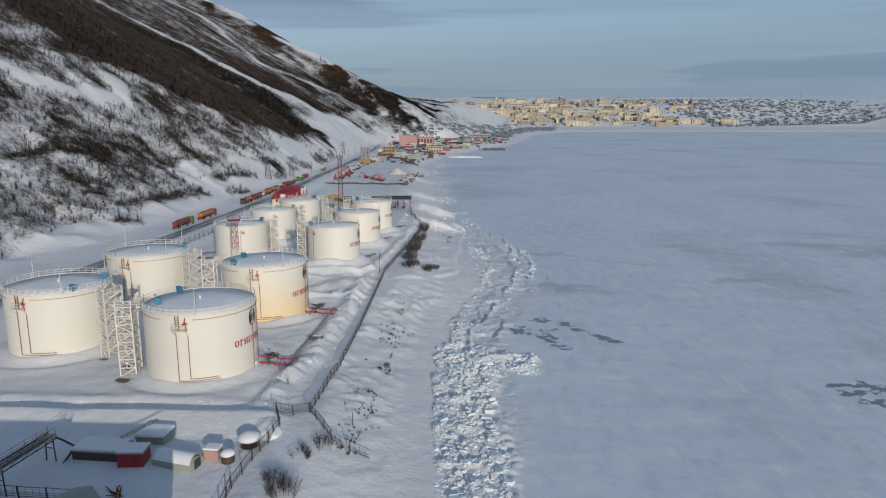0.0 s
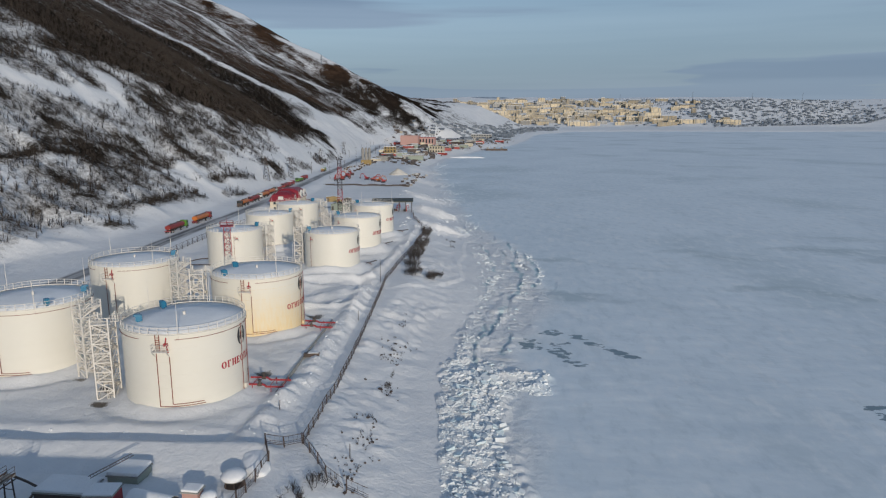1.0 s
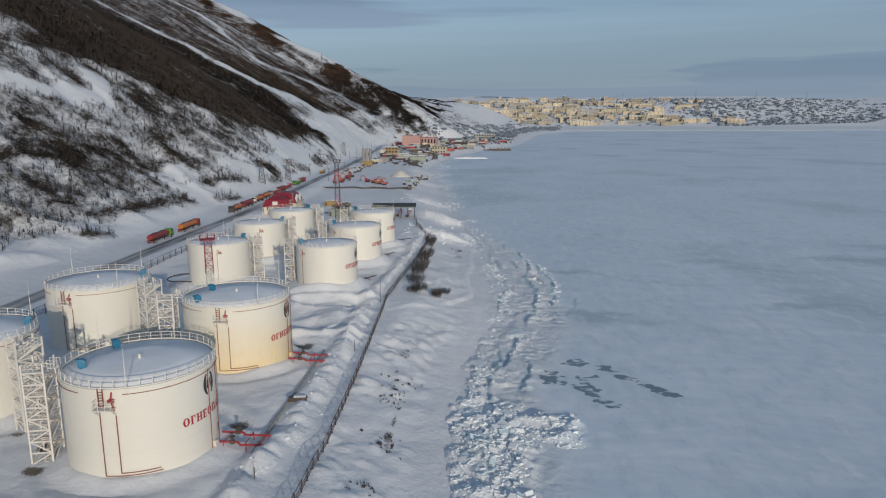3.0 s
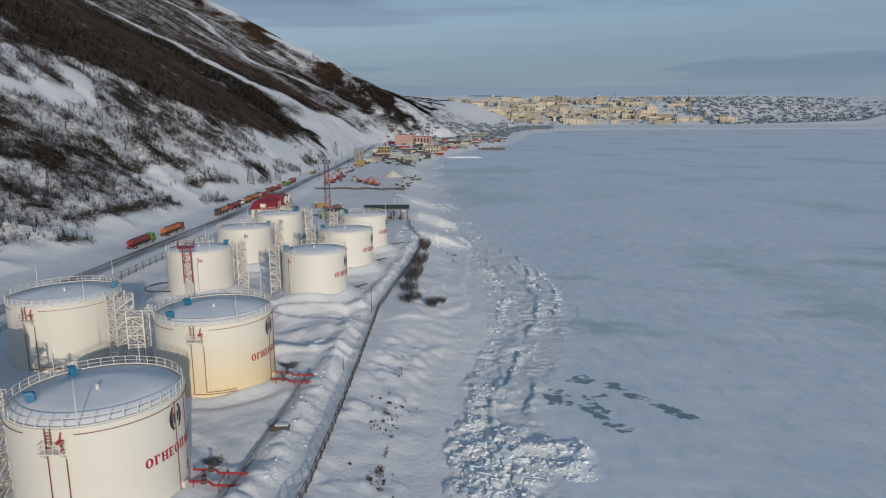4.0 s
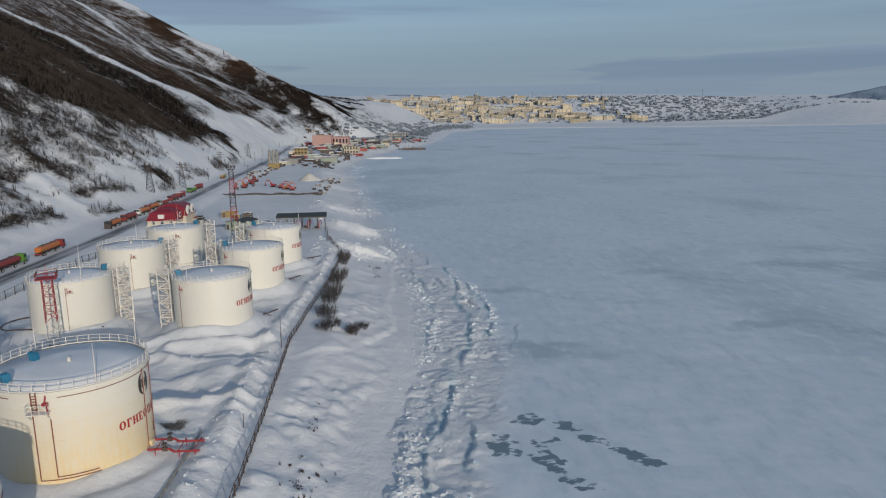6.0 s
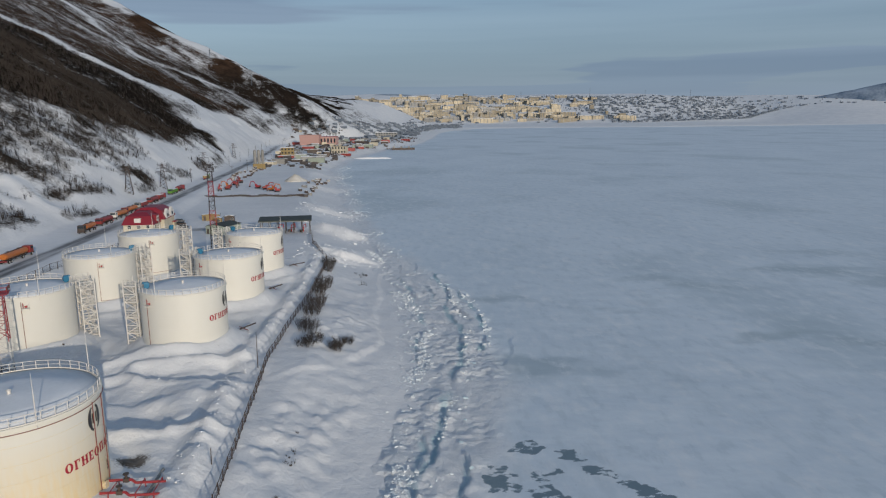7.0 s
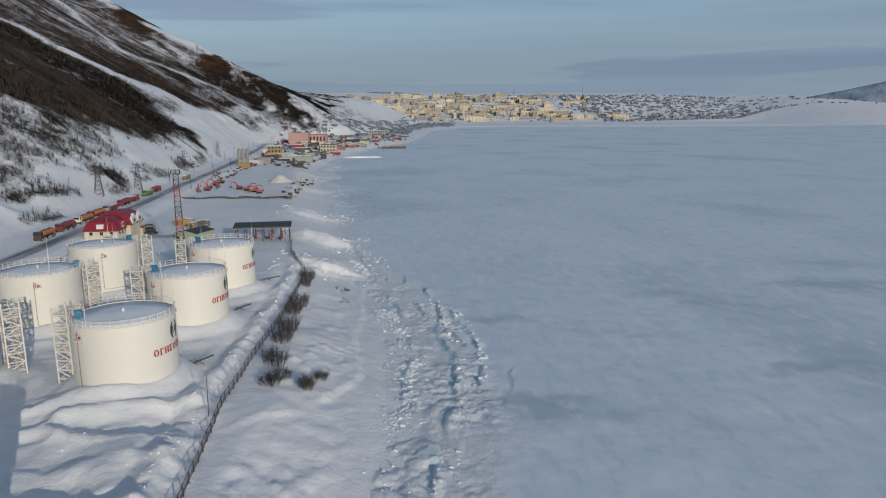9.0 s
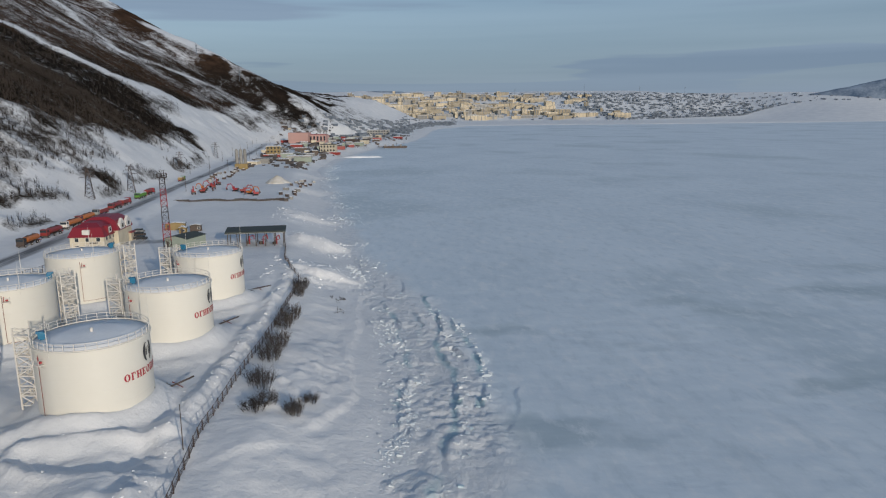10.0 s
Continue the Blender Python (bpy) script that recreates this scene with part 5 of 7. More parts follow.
# ---- low works buildings by the south fence ----
def hut(name, x, y, sx, sy, h, turn, wall_mat, roof_mat, label, rise=0.8, snow=0.3, doors=1, wins=2, z=None, category="hut"):
    """A small walled building: walls, pitched roof, snow on it, door and windows."""
    t = thing(name, x, y, (ground_z(x, y) if z is None else z) - 0.25, turn, label, category)
    bm = box(bmesh.new(), 0, 0, h / 2, sx, sy, h)
    for sgn in (-1, 1):
        g = [bm.verts.new(p) for p in ((-sx / 2, sgn * sy / 2, h), (sx / 2, sgn * sy / 2, h), (0, sgn * sy / 2, h + rise))]
        bm.faces.new(g if sgn < 0 else g[::-1])
    part("wall", bm, wall_mat, t)
    roof = part("roof", gable(bmesh.new(), sx, sy, h, rise, 0.25, 0.12), roof_mat, t)
    if snow:
        part("snow_cap", gable(bmesh.new(), sx - 0.2, sy - 0.2, h + 0.13, rise * 0.96, 0.2, snow), SNOW, roof, "thick settled snow")
    for k in range(doors):
        d = part("door", box(bmesh.new(), 0, 0, 1.0, 0.9, 0.08, 2.0, bevel=0.02), DARK, t)
        d.matrix_basis = pose(-sx / 2 + 1.0 + k * 2.4, -sy / 2 - 0.03, 0.25)
    for k in range(wins):
        w = part("window", box(bmesh.new(), 0, 0, 0, 1.0, 0.08, 0.9), WHITE, t)
        w.matrix_basis = pose(sx / 2 - 0.9 - k * 1.9, -sy / 2 - 0.02, h * 0.62)
        p = part("pane", box(bmesh.new(), 0, 0, 0, 0.84, 0.03, 0.74), GLASS, w)
        p.matrix_basis = pose(0, -0.045, 0)
    return t


def flat_block(name, x, y, sx, sy, h, turn, wall_mat, label, snow=0.35, z=None, category="shed"):
    t = thing(name, x, y, (ground_z(x, y) if z is None else z) - 0.25, turn, label, category)
    part("wall", box(bmesh.new(), 0, 0, h / 2, sx, sy, h, bevel=0.03), wall_mat, t)
    part("roof", box(bmesh.new(), 0, 0, h + 0.05, sx + 0.3, sy + 0.3, 0.12), CONCRETE, t)
    if snow:
        part("snow_cap", box(bmesh.new(), 0, 0, h + 0.11 + snow / 2, sx + 0.15, sy + 0.15, snow, bevel=snow * 0.42), SNOW, t, "thick settled snow")
    return t


t = flat_block("low_shed", -45.4, 79.4, 6.2, 3.4, 1.25, -3, DARK, "long dark low shed roofed with deep snow", 0.35)
t = flat_block("red_container", -40.3, 77.7, 3.2, 2.5, 2.0, 4, RED, "red metal container box with snow on its roof", 0.2)
for k in range(7):
    part("wall_rib", box(bmesh.new(), -1.5 + 0.5 * k, -1.27, 1.0, 0.07, 0.06, 2.0), RED, t)
part("door_bar", tube(bmesh.new(), (0.6, -1.33, 0.1), (0.6, -1.33, 2.0), 0.04), DARK, t)
t = flat_block("snowy_shed", -40.2, 83.4, 3.8, 3.2, 1.2, -3, GREENWALL, "grey-green shed under a thick snow roof", 0.5)
# half-round store of pale green metal
t = thing("arched_store", -34.6, 77.7, ground_z(-34.6, 77.7) - 0.35, 75.5, "pale green arched metal store with a snowy back", "store")
prof = [(math.cos(radians(a)) * 1.35, 0.5 + math.sin(radians(a)) * 1.25) for a in range(0, 181, 15)]
bm = bmesh.new()
ends = []
for yy in (-2.9, 2.9):
    ends.append([bm.verts.new((1.35, yy, 0))] + [bm.verts.new((px, yy, pz)) for px, pz in prof] + [bm.verts.new((-1.35, yy, 0))])
for i in range(len(ends[0]) - 1):
    bm.faces.new((ends[0][i], ends[0][i + 1], ends[1][i + 1], ends[1][i]))
bm.faces.new(ends[0]), bm.faces.new(ends[1][::-1])
bmesh.ops.recalc_face_normals(bm, faces=bm.faces)
part("shell", bm, GREENWALL, t)
bm = bmesh.new()
rows = [[bm.verts.new((math.cos(radians(a)) * 1.42, yy, 0.5 + math.sin(radians(a)) * (1.36 + 0.2 * math.sin(radians(a))))) for a in range(25, 156, 10)] for yy in (-2.7, -1.2, 0.3, 1.6, 2.85)]
for a, b in zip(rows, rows[1:]):
    for i in range(len(a) - 1):
        bm.faces.new((a[i], a[i + 1], b[i + 1], b[i]))
part("snow_cap", bm, SNOW, t, "settled snow", True)
for yy in (-2.93, 2.93):
    part("end_door", box(bmesh.new(), 0, yy, 0.8, 1.2, 0.06, 1.5), DARKROOF if yy < 0 else GREENWALL, t)
flat_block("orange_locker", -30.6, 79.2, 1.9, 1.5, 1.5, -4, PINK, "small pale orange metal locker with a snow cap", 0.3)
t = thing("water_drum", -28.4, 78.4, ground_z(-28.4, 78.4) - 0.2, 0, "round dark drum with a tall cap of snow", "drum")
part("drum", lathe(bmesh.new(), [(0.02, 0), (0.85, 0), (0.85, 1.1), (0.8, 1.15), (0.02, 1.15)], 24), DARK, t)
part("snow_cap", lathe(bmesh.new(), [(0.86, 1.12), (0.95, 1.3), (0.75, 1.6), (0.3, 1.75), (0.02, 1.78)], 24), SNOW, t, "rounded snow cap", True)
t = thing("snow_hut", -26.9, 82.3, ground_z(-26.9, 82.3) - 0.2, -10, "small round kiosk buried under a dome of snow", "kiosk")
for k in range(6):
    a = radians(60 * k)
    part("post", tube(bmesh.new(), (1.15 * math.cos(a), 1.15 * math.sin(a), 0), (1.15 * math.cos(a), 1.15 * math.sin(a), 1.25), 0.09), RUST, t)
part("floor_ring", lathe(bmesh.new(), [(0.02, 0.3), (1.2, 0.3), (1.2, 0.18)], 18), RUST, t)
part("roof", lathe(bmesh.new(), [(1.45, 1.2), (1.45, 1.32), (0.02, 1.5)], 24), CONCRETE, t)
part("snow_cap", lathe(bmesh.new(), [(1.48, 1.3), (1.55, 1.5), (1.25, 1.85), (0.6, 2.1), (0.02, 2.15)], 24), SNOW, t, "domed snow cap", True)
t = thing("snow_heap", -25.9, 87.2, ground_z(-25.9, 87.2) - 0.5, 25, "smooth pale heap of ploughed snow by the fence", "snow heap")
bm = bmesh.new()
bmesh.ops.create_icosphere(bm, subdivisions=4, radius=1.0, matrix=Matrix.Diagonal((1.9, 3.6, 1.2, 1)))
for v in bm.verts:
    v.co *= 1 + 0.12 * noise.noise(v.co * 0.9)
part("mound", bm, SNOW, t, soft=True)

# conveyor gallery on trestles
t = thing("conveyor_gallery", -51.0, 79.4, ground_z(-51, 79.4), 0, "dark raised conveyor gallery with snow along its deck", "conveyor")
a, b = Vector((-2.6, -20.0, 2.9)), Vector((0.0, -1.4, 3.1))
d = (b - a).normalized()
side = Vector((-d.y, d.x, 0)) * 0.55
bm = bmesh.new()
for k in (-1, 1):
    for z in (-0.35, 0.35):
        tube(bm, a + side * k + Vector((0, 0, z)), b + side * k + Vector((0, 0, z)), 0.09, 5)
    for i in range(10):
        p, q = a + (b - a) * (i / 10), a + (b - a) * ((i + 1) / 10)
        tube(bm, p + side * k + Vector((0, 0, -0.35)), q + side * k + Vector((0, 0, 0.35)), 0.05, 4)
part("truss", bm, DARK, t)
bm = bmesh.new()
vs = [bm.verts.new(p) for p in (a - side, a + side, b + side, b - side)]
us = [bm.verts.new(v.co + Vector((0, 0, 0.18))) for v in vs]
for f in ((0, 1, 2, 3), (4, 5, 6, 7), (0, 1, 5, 4), (1, 2, 6, 5), (2, 3, 7, 6), (3, 0, 4, 7)):
    bm.faces.new([(vs + us)[i] for i in f])
bmesh.ops.recalc_face_normals(bm, faces=bm.faces)
part("deck", bm, CONCRETE, t)
for k in (-1, 1):
    bm = bmesh.new()
    for z in (0.7, 1.15):
        tube(bm, a + side * k + Vector((0, 0, z)), b + side * k + Vector((0, 0, z)), 0.035, 4)
    for i in range(11):
        p = a + (b - a) * (i / 10) + side * k
        tube(bm, p, p + Vector((0, 0, 1.15)), 0.035, 4)
    part("hand_rail", bm, DARK, t)
for f in (0.15, 0.55, 0.97):
    p = a + (b - a) * f
    bm = bmesh.new()
    for k in (-1, 1):
        tube(bm, p + side * k, p + side * k * 1.3 - Vector((0, 0, p.z + 0.4)), 0.09, 5)
    tube(bm, p + side * 1.15 - Vector((0, 0, 1.4)), p - side * 1.15 - Vector((0, 0, 1.4)), 0.06, 4)
    part("trestle", bm, DARK, t)
part("chute", line(bmesh.new(), [b, b + Vector((1.3, 0.4, -0.9)), b + Vector((2.6, 0.8, -2.0))], 0.16, 6), DARK, t)
for q in (0.3, -0.3):
    part("chute_strut", tube(bmesh.new(), b + Vector((2.4, 0.7 + q, -1.9)), b + Vector((1.6, -0.8 + q, -3.4)), 0.09), DARK, t)
# ladder leaning on the red container
t = thing("roof_ladder", -41.4, 81.6, ground_z(-41.4, 81.6) + 1.7, -40, "long steel ladder lying across the shed roofs", "ladder")
bm = bmesh.new()
for k in (-0.3, 0.3):
    tube(bm, (k, -2.5, 0.2), (k, 2.6, 1.1), 0.05, 5)
part("rails", bm, DARK, t)
bm = bmesh.new()
for i in range(14):
    f = (i + 0.5) / 14
    tube(bm, (-0.3, -2.5 + 5.1 * f, 0.2 + 0.9 * f), (0.3, -2.5 + 5.1 * f, 0.2 + 0.9 * f), 0.03, 4)
part("rungs", bm, DARK, t)
hut("hip_roof_house", -41.6, 64.0, 7.0, 7.0, 2.4, -35, GREYWALL, GREENWALL, "grey house with a grey-green pitched metal roof", 1.5, 0)
t = thing("scrap_heap", -38.9, 70.6, ground_z(-38.9, 70.6), 0, "rusty tangle of scrap pipes in snow", "scrap heap")
for k in range(12):
    a = random.uniform(0, 6.28)
    part("scrap_pipe", tube(bmesh.new(), (random.uniform(-0.8, 0.8), random.uniform(-0.6, 0.6), 0), (1.2 * math.cos(a), 0.9 * math.sin(a), random.uniform(0.3, 1.3)), random.uniform(0.04, 0.1), 5), RUST if k % 3 else ORANGE, t)
# warehouse just south of the view; its shadow lies over the low roofs
flat_block("warehouse", -47.6, 44.0, 47.0, 14.0, 10.8, 0, GREYWALL, "long grey block warehouse with a snowy flat roof", 0.4, category="warehouse")


# ---- yard north of the tanks ----
def office_house(x, y, turn):
    t = thing("office_house", x, y, ground_z(x, y) - 0.3, turn, "cream two-storey office with a crimson mansard roof", "house")
    sx, sy, h = 10.6, 22.0, 4.9
    part("wall", box(bmesh.new(), 0, 0, h / 2, sx, sy, h, bevel=0.04), PLASTER, t)
    bm = bmesh.new()
    rings = []
    for ex, ey, z in ((0.5, 0.5, h), (0.35, 0.35, h + 0.25), (-0.9, -0.9, h + 3.0), (-3.2, -3.6, h + 4.2)):
        rings.append([bm.verts.new((cx * (sx / 2 + ex), cy * (sy / 2 + ey), z)) for cx, cy in ((-1, -1), (1, -1), (1, 1), (-1, 1))])
    for p, q in zip(rings, rings[1:]):
        for i in range(4):
            bm.faces.new((p[i], p[(i + 1) % 4], q[(i + 1) % 4], q[i]))
    bm.faces.new(rings[-1]), bm.faces.new(rings[0][::-1])
    roof = part("roof", bm, REDROOF, t, "crimson metal mansard roof")
    # dormer block with a white face
    for yy, wid in ((-6.5, 3.0),):
        bm = box(bmesh.new(), sx / 2 - 0.9, yy, h + 1.75, 2.6, wid, 3.0)
        d = part("dormer", bm, REDROOF, roof)
        part("dormer_face", box(bmesh.new(), sx / 2 + 0.42, yy, h + 1.75, 0.08, wid * 0.72, 1.9), WHITE, t)
        part("dormer_pane", box(bmesh.new(), sx / 2 + 0.47, yy, h + 1.75, 0.06, wid * 0.4, 1.1), GLASS, t)
    wing = part("wing_wall", box(bmesh.new(), 0.9, 3.4, (h + 0.7) / 2, sx + 1.2, 12.4, h + 0.7, bevel=0.04), PLASTER, t)
    bm = bmesh.new()
    rings = []
    for ex, ey, z in ((0.45, 0.45, h + 0.7), (0.35, 0.35, h + 0.95), (-1.0, -0.9, h + 3.9), (-3.4, -1.6, h + 5.1)):
        rings.append([bm.verts.new((0.9 + cx * (sx / 2 + 0.6 + ex), 3.4 + cy * (6.2 + ey), z)) for cx, cy in ((-1, -1), (1, -1), (1, 1), (-1, 1))])
    for p, q in zip(rings, rings[1:]):
        for i in range(4):
            bm.faces.new((p[i], p[(i + 1) % 4], q[(i + 1) % 4], q[i]))
    bm.faces.new(rings[-1]), bm.faces.new(rings[0][::-1])
    part("wing_roof", bm, REDROOF, wing, "crimson metal mansard roof")
    for yy in (0.6, 6.2):
        bm = bmesh.new()
        for dx in (0.0, 0.9):
            bm.faces.new([bm.verts.new((sx / 2 + 1.0 + dx, yy + u, h + v)) for u, v in ((-2.2, 0.9), (2.2, 0.9), (2.2, 2.6), (0, 4.4), (-2.2, 2.6))])
        vs = list(bm.verts)
        for i in range(5):
            bm.faces.new((vs[i], vs[(i + 1) % 5], vs[5 + (i + 1) % 5], vs[5 + i]))
        bmesh.ops.recalc_face_normals(bm, faces=bm.faces)
        face = part("wing_gable", bm, WHITE, wing, "white gable")
        part("gable_pane", box(bmesh.new(), sx / 2 + 1.93, yy, h + 2.0, 0.06, 1.5, 1.3), GLASS, face)
    part("gable_face", box(bmesh.new(), 0, -sy / 2 + 0.02, h + 1.6, 2.2, 0.9, 1.5), WHITE, t)
    for z in (1.6, 4.1):
        for i in range(8):
            w = part("window", box(bmesh.new(), 0, 0, 0, 0.10, 1.3, 1.4), WHITE, t)
            w.matrix_basis = pose(sx / 2 + 0.02, -sy / 2 + 2 + i * 2.7, z)
            part("pane", box(bmesh.new(), 0.04, 0, 0, 0.06, 1.1, 1.2), GLASS, w)
        for i in range(3):
            w = part("window", box(bmesh.new(), 0, 0, 0, 1.3, 0.10, 1.4), WHITE, t)
            w.matrix_basis = pose(-sx / 2 + 2.2 + i * 3.3, -sy / 2 - 0.02, z)
            part("pane", box(bmesh.new(), 0, -0.04, 0, 1.1, 0.06, 1.2), GLASS, w)
    bm = box(bmesh.new(), sx / 2 + 1.0, 8.0, 1.6, 2.4, 2.6, 3.2)
    porch = part("porch", bm, PLASTER, t)
    part("porch_roof", box(bmesh.new(), sx / 2 + 1.1, 8.0, 3.35, 3.2, 3.4, 0.3), REDROOF, porch)
    bars = bmesh.new()
    for k in range(5):
        box(bars, 1.0 + k * 0.55, -sy / 2 - 0.06, 3.0, 0.4, 0.06, 0.45)
    part("sign_bars", bars, BLACK, t)
    return t


office_house(-90.5, 330.5, 0)
hut("yard_shed", -62.0, 327.0, 8.5, 10.0, 3.2, -22, GREENWALL, DARKROOF, "grey shed with a dark green low-pitched roof", 0.9, 0, 1, 0, category="shed")
# open canopy on steel columns
t = thing("canopy", -38.5, 326.0, ground_z(-38.5, 326), 5, "open steel canopy with a dark flat roof", "canopy")
part("roof", box(bmesh.new(), 0, 0, 5.2, 19.5, 8.0, 0.45, pose(0, 0, 0, 4, 0, 0), 0.04), DARKROOF, t)
part("fascia", box(bmesh.new(), 0, -4.0, 4.75, 19.5, 0.15, 0.6), CONCRETE, t)
for i in range(7):
    for yy in (-3.4, 3.4):
        part("column", tube(bmesh.new(), (-9 + 3 * i, yy, -0.4), (-9 + 3 * i, yy, 5.0), 0.16, 6), DARK if yy < 0 else RUST, t)
for k in range(3):
    tx = -41 + 4.5 * k
    t = thing("pipe_loader", tx, 326.5, ground_z(tx, 326.5), 30 * k, "rusty red loading pipework under the canopy", "pipework", "loading arms")
    part("standpipe", line(bmesh.new(), [(0, 0, -0.2), (0, 0, 2.6), (1.4, 0, 3.0), (1.6, 0, 1.6)], 0.16, 7), RED, t)
    part("valve_wheel", arc_tube(bmesh.new(), 0.6, 1.6, 0.07, n=20), RED, t)
    part("pump", box(bmesh.new(), -0.6, 0.5, 0.5, 1.2, 0.9, 1.0, bevel=0.12), DARK, t)
for x, y, sx, sy, h, m, lb in ((-74.5, 360, 7, 3.5, 2.6, YELLOW, "small yellow cabin with a dark roof"), (-66, 356, 4, 3, 2.4, DARK, "small dark cabin beside the mast"), (-69.5, 351.5, 2.5, 2.0, 2.2, YELLOW, "little yellow booth in the snow")):
    hut("cabin", x, y, sx, sy, h, random.uniform(-15, 15), m, DARKROOF, lb, 0.5, 0.15, 1, 1, category="cabin")


# ---- vehicles ----
def wheels(t, spots, r=0.5, w=0.32):
    first_tyre = None
    for x, y in spots:
        if first_tyre is None:
            bm = tube(bmesh.new(), (-w / 2, 0, 0), (w / 2, 0, 0), r, 18)
            first_tyre = part("wheel", bm, RUBBER, t)
            first_tyre.matrix_basis = pose(x, y, r)
            part("rim", tube(bmesh.new(), (-w / 2 - 0.02, 0, 0), (w / 2 + 0.02, 0, 0), r * 0.5, 12), WHITE, first_tyre)
        else:
            o = again(first_tyre, pose(x, y, r))
            rim = first_tyre.children[0]
            again(rim, Matrix(), o)


def tanker(x, y, turn, body, cab_mat, length, label, load="tank"):
    """A fuel lorry nose to +y: chassis, cab with glass and bumper, tank or box, wheels."""
    t = thing("tank_truck", x, y, ground_z(x, y) - 0.03, turn, label, "truck", "parked trucks")
    l = length
    part("chassis", box(bmesh.new(), 0, -0.1, 0.85, 0.9, l - 0.3, 0.28), DARK, t)
    y0 = l / 2 - 2.1
    bm = box(bmesh.new(), 0, y0 + 1.05, 1.95, 2.4, 2.0, 2.1, bevel=0.18)
    cab = part("cab", bm, cab_mat, t)
    part("windscreen", box(bmesh.new(), 0, y0 + 2.07, 2.4, 2.1, 0.06, 0.8), GLASS, cab)
    for sx in (-1, 1):
        part("side_window", box(bmesh.new(), sx * 1.21, y0 + 1.25, 2.4, 0.05, 1.0, 0.7), GLASS, cab)
    part("bumper", box(bmesh.new(), 0, y0 + 2.15, 0.75, 2.45, 0.25, 0.5, bevel=0.06), DARK, t)
    tl = l - 2.7
    yc = -l / 2 + tl / 2 + 0.1
    bm = bmesh.new()
    if load == "tank":
        n = 20
        ends = []
        for k, s in ((-0.5, 0.8), (-0.46, 1.0), (0.46, 1.0), (0.5, 0.8)):
            ends.append([bm.verts.new((1.2 * s * math.cos(2 * math.pi * i / n), yc + k * tl, 2.05 + 0.92 * s * math.sin(2 * math.pi * i / n))) for i in range(n)])
        for p, q in zip(ends, ends[1:]):
            for i in range(n):
                bm.faces.new((p[i], p[(i + 1) % n], q[(i + 1) % n], q[i]))
        bm.faces.new(ends[0][::-1]), bm.faces.new(ends[-1])
        bmesh.ops.recalc_face_normals(bm, faces=bm.faces)
        tk = part("tank", bm, body, t)
        part("walkway", box(bmesh.new(), 0, yc, 3.02, 0.6, tl * 0.8, 0.08), DARK, t)
        for k in (-0.25, 0.2):
            part("hatch", tube(bmesh.new(), (0, yc + k * tl, 2.9), (0, yc + k * tl, 3.25), 0.32, 12), DARK, t)
    else:
        box(bm, 0, yc, 1.9, 2.45, tl, 1.5, bevel=0.05)
        part("body", bm, body, t)
        part("snow_load", box(bmesh.new(), 0, yc, 2.72, 2.2, tl - 0.4, 0.3, bevel=0.12), SNOW, t)
    part("tail_bar", box(bmesh.new(), 0, -l / 2, 0.8, 2.3, 0.15, 0.25), RED, t)
    wheels(t, [(sx * 1.05, yy) for yy in (y0 + 1.0, -l / 2 + 1.2, -l / 2 + 2.5, yc + tl * 0.2) for sx in (-1, 1)])
    return t


for y, turn, body, cab_mat, length, lb, load in (
        (250.3, 0, TRUCKRED, LIME, 15, "brown-red tank truck with a lime green cab", "tank"),
        (273.6, 0, ORANGE, TRUCKRED, 15, "orange tank truck with a dark red cab", "tank"),
        (322.5, 180, ORANGE, DARK, 11, "orange tank truck with a black cab", "tank"),
        (339.5, 180, TRUCKRED, TRUCKRED, 11, "dark red tank truck with a red cab", "tank"),
        (357.0, 180, ORANGE, WHITE, 12, "orange-red tank truck with a white cab", "tank"),
        (371.0, 180, ORANGE, TRUCKRED, 12, "orange-red tank truck with a red cab", "tank"),
        (388.0, 180, TRUCKRED, GREYWALL, 10, "red tipper truck with a grey cab", "box"),
        (407.0, 180, TRUCKRED, TRUCKRED, 10, "red tank truck queued on the road", "tank"),
        (421.0, 0, TRUCKRED, RED, 9, "red box truck queued on the road", "box"),
        (446.0, 180, LIME, LIME, 10, "lime green tipper truck on the road", "box"),
        (462.0, 0, TRUCKRED, RED, 10, "dark red tank truck behind a green one", "tank"),
        (534.0, 0, YELLOW, LIME, 8, "yellow truck with a green cab up the road", "box")):
    xr = float(np.interp(y, ROAD_Y, ROAD_X)) - 5.6
    dx = float(np.interp(y + 8, ROAD_Y, ROAD_X) - np.interp(y - 8, ROAD_Y, ROAD_X)) / 16
    tanker(xr, y, turn - math.degrees(math.atan(dx)) * -1, body, cab_mat, length, lb, load)


def car(x, y, turn, paint, label):
    t = thing("car", x, y, ground_z(x, y) - 0.02, turn, label, "car", "parked cars")
    part("body", box(bmesh.new(), 0, 0, 0.72, 1.8, 4.5, 0.7, bevel=0.16), paint, t)
    bm = box(bmesh.new(), 0, -0.2, 1.3, 1.6, 2.6, 0.6, bevel=0.2)
    cabin = part("cabin", bm, GLASS, t)
    part("roof", box(bmesh.new(), 0, -0.2, 1.6, 1.4, 2.0, 0.06), paint, cabin)
    for sx in (-0.6, 0.6):
        part("headlight", box(bmesh.new(), sx, 2.25, 0.8, 0.4, 0.06, 0.18), WHITE, t)
    wheels(t, [(sx * 0.82, yy) for yy in (-1.4, 1.4) for sx in (-1, 1)], 0.34, 0.22)


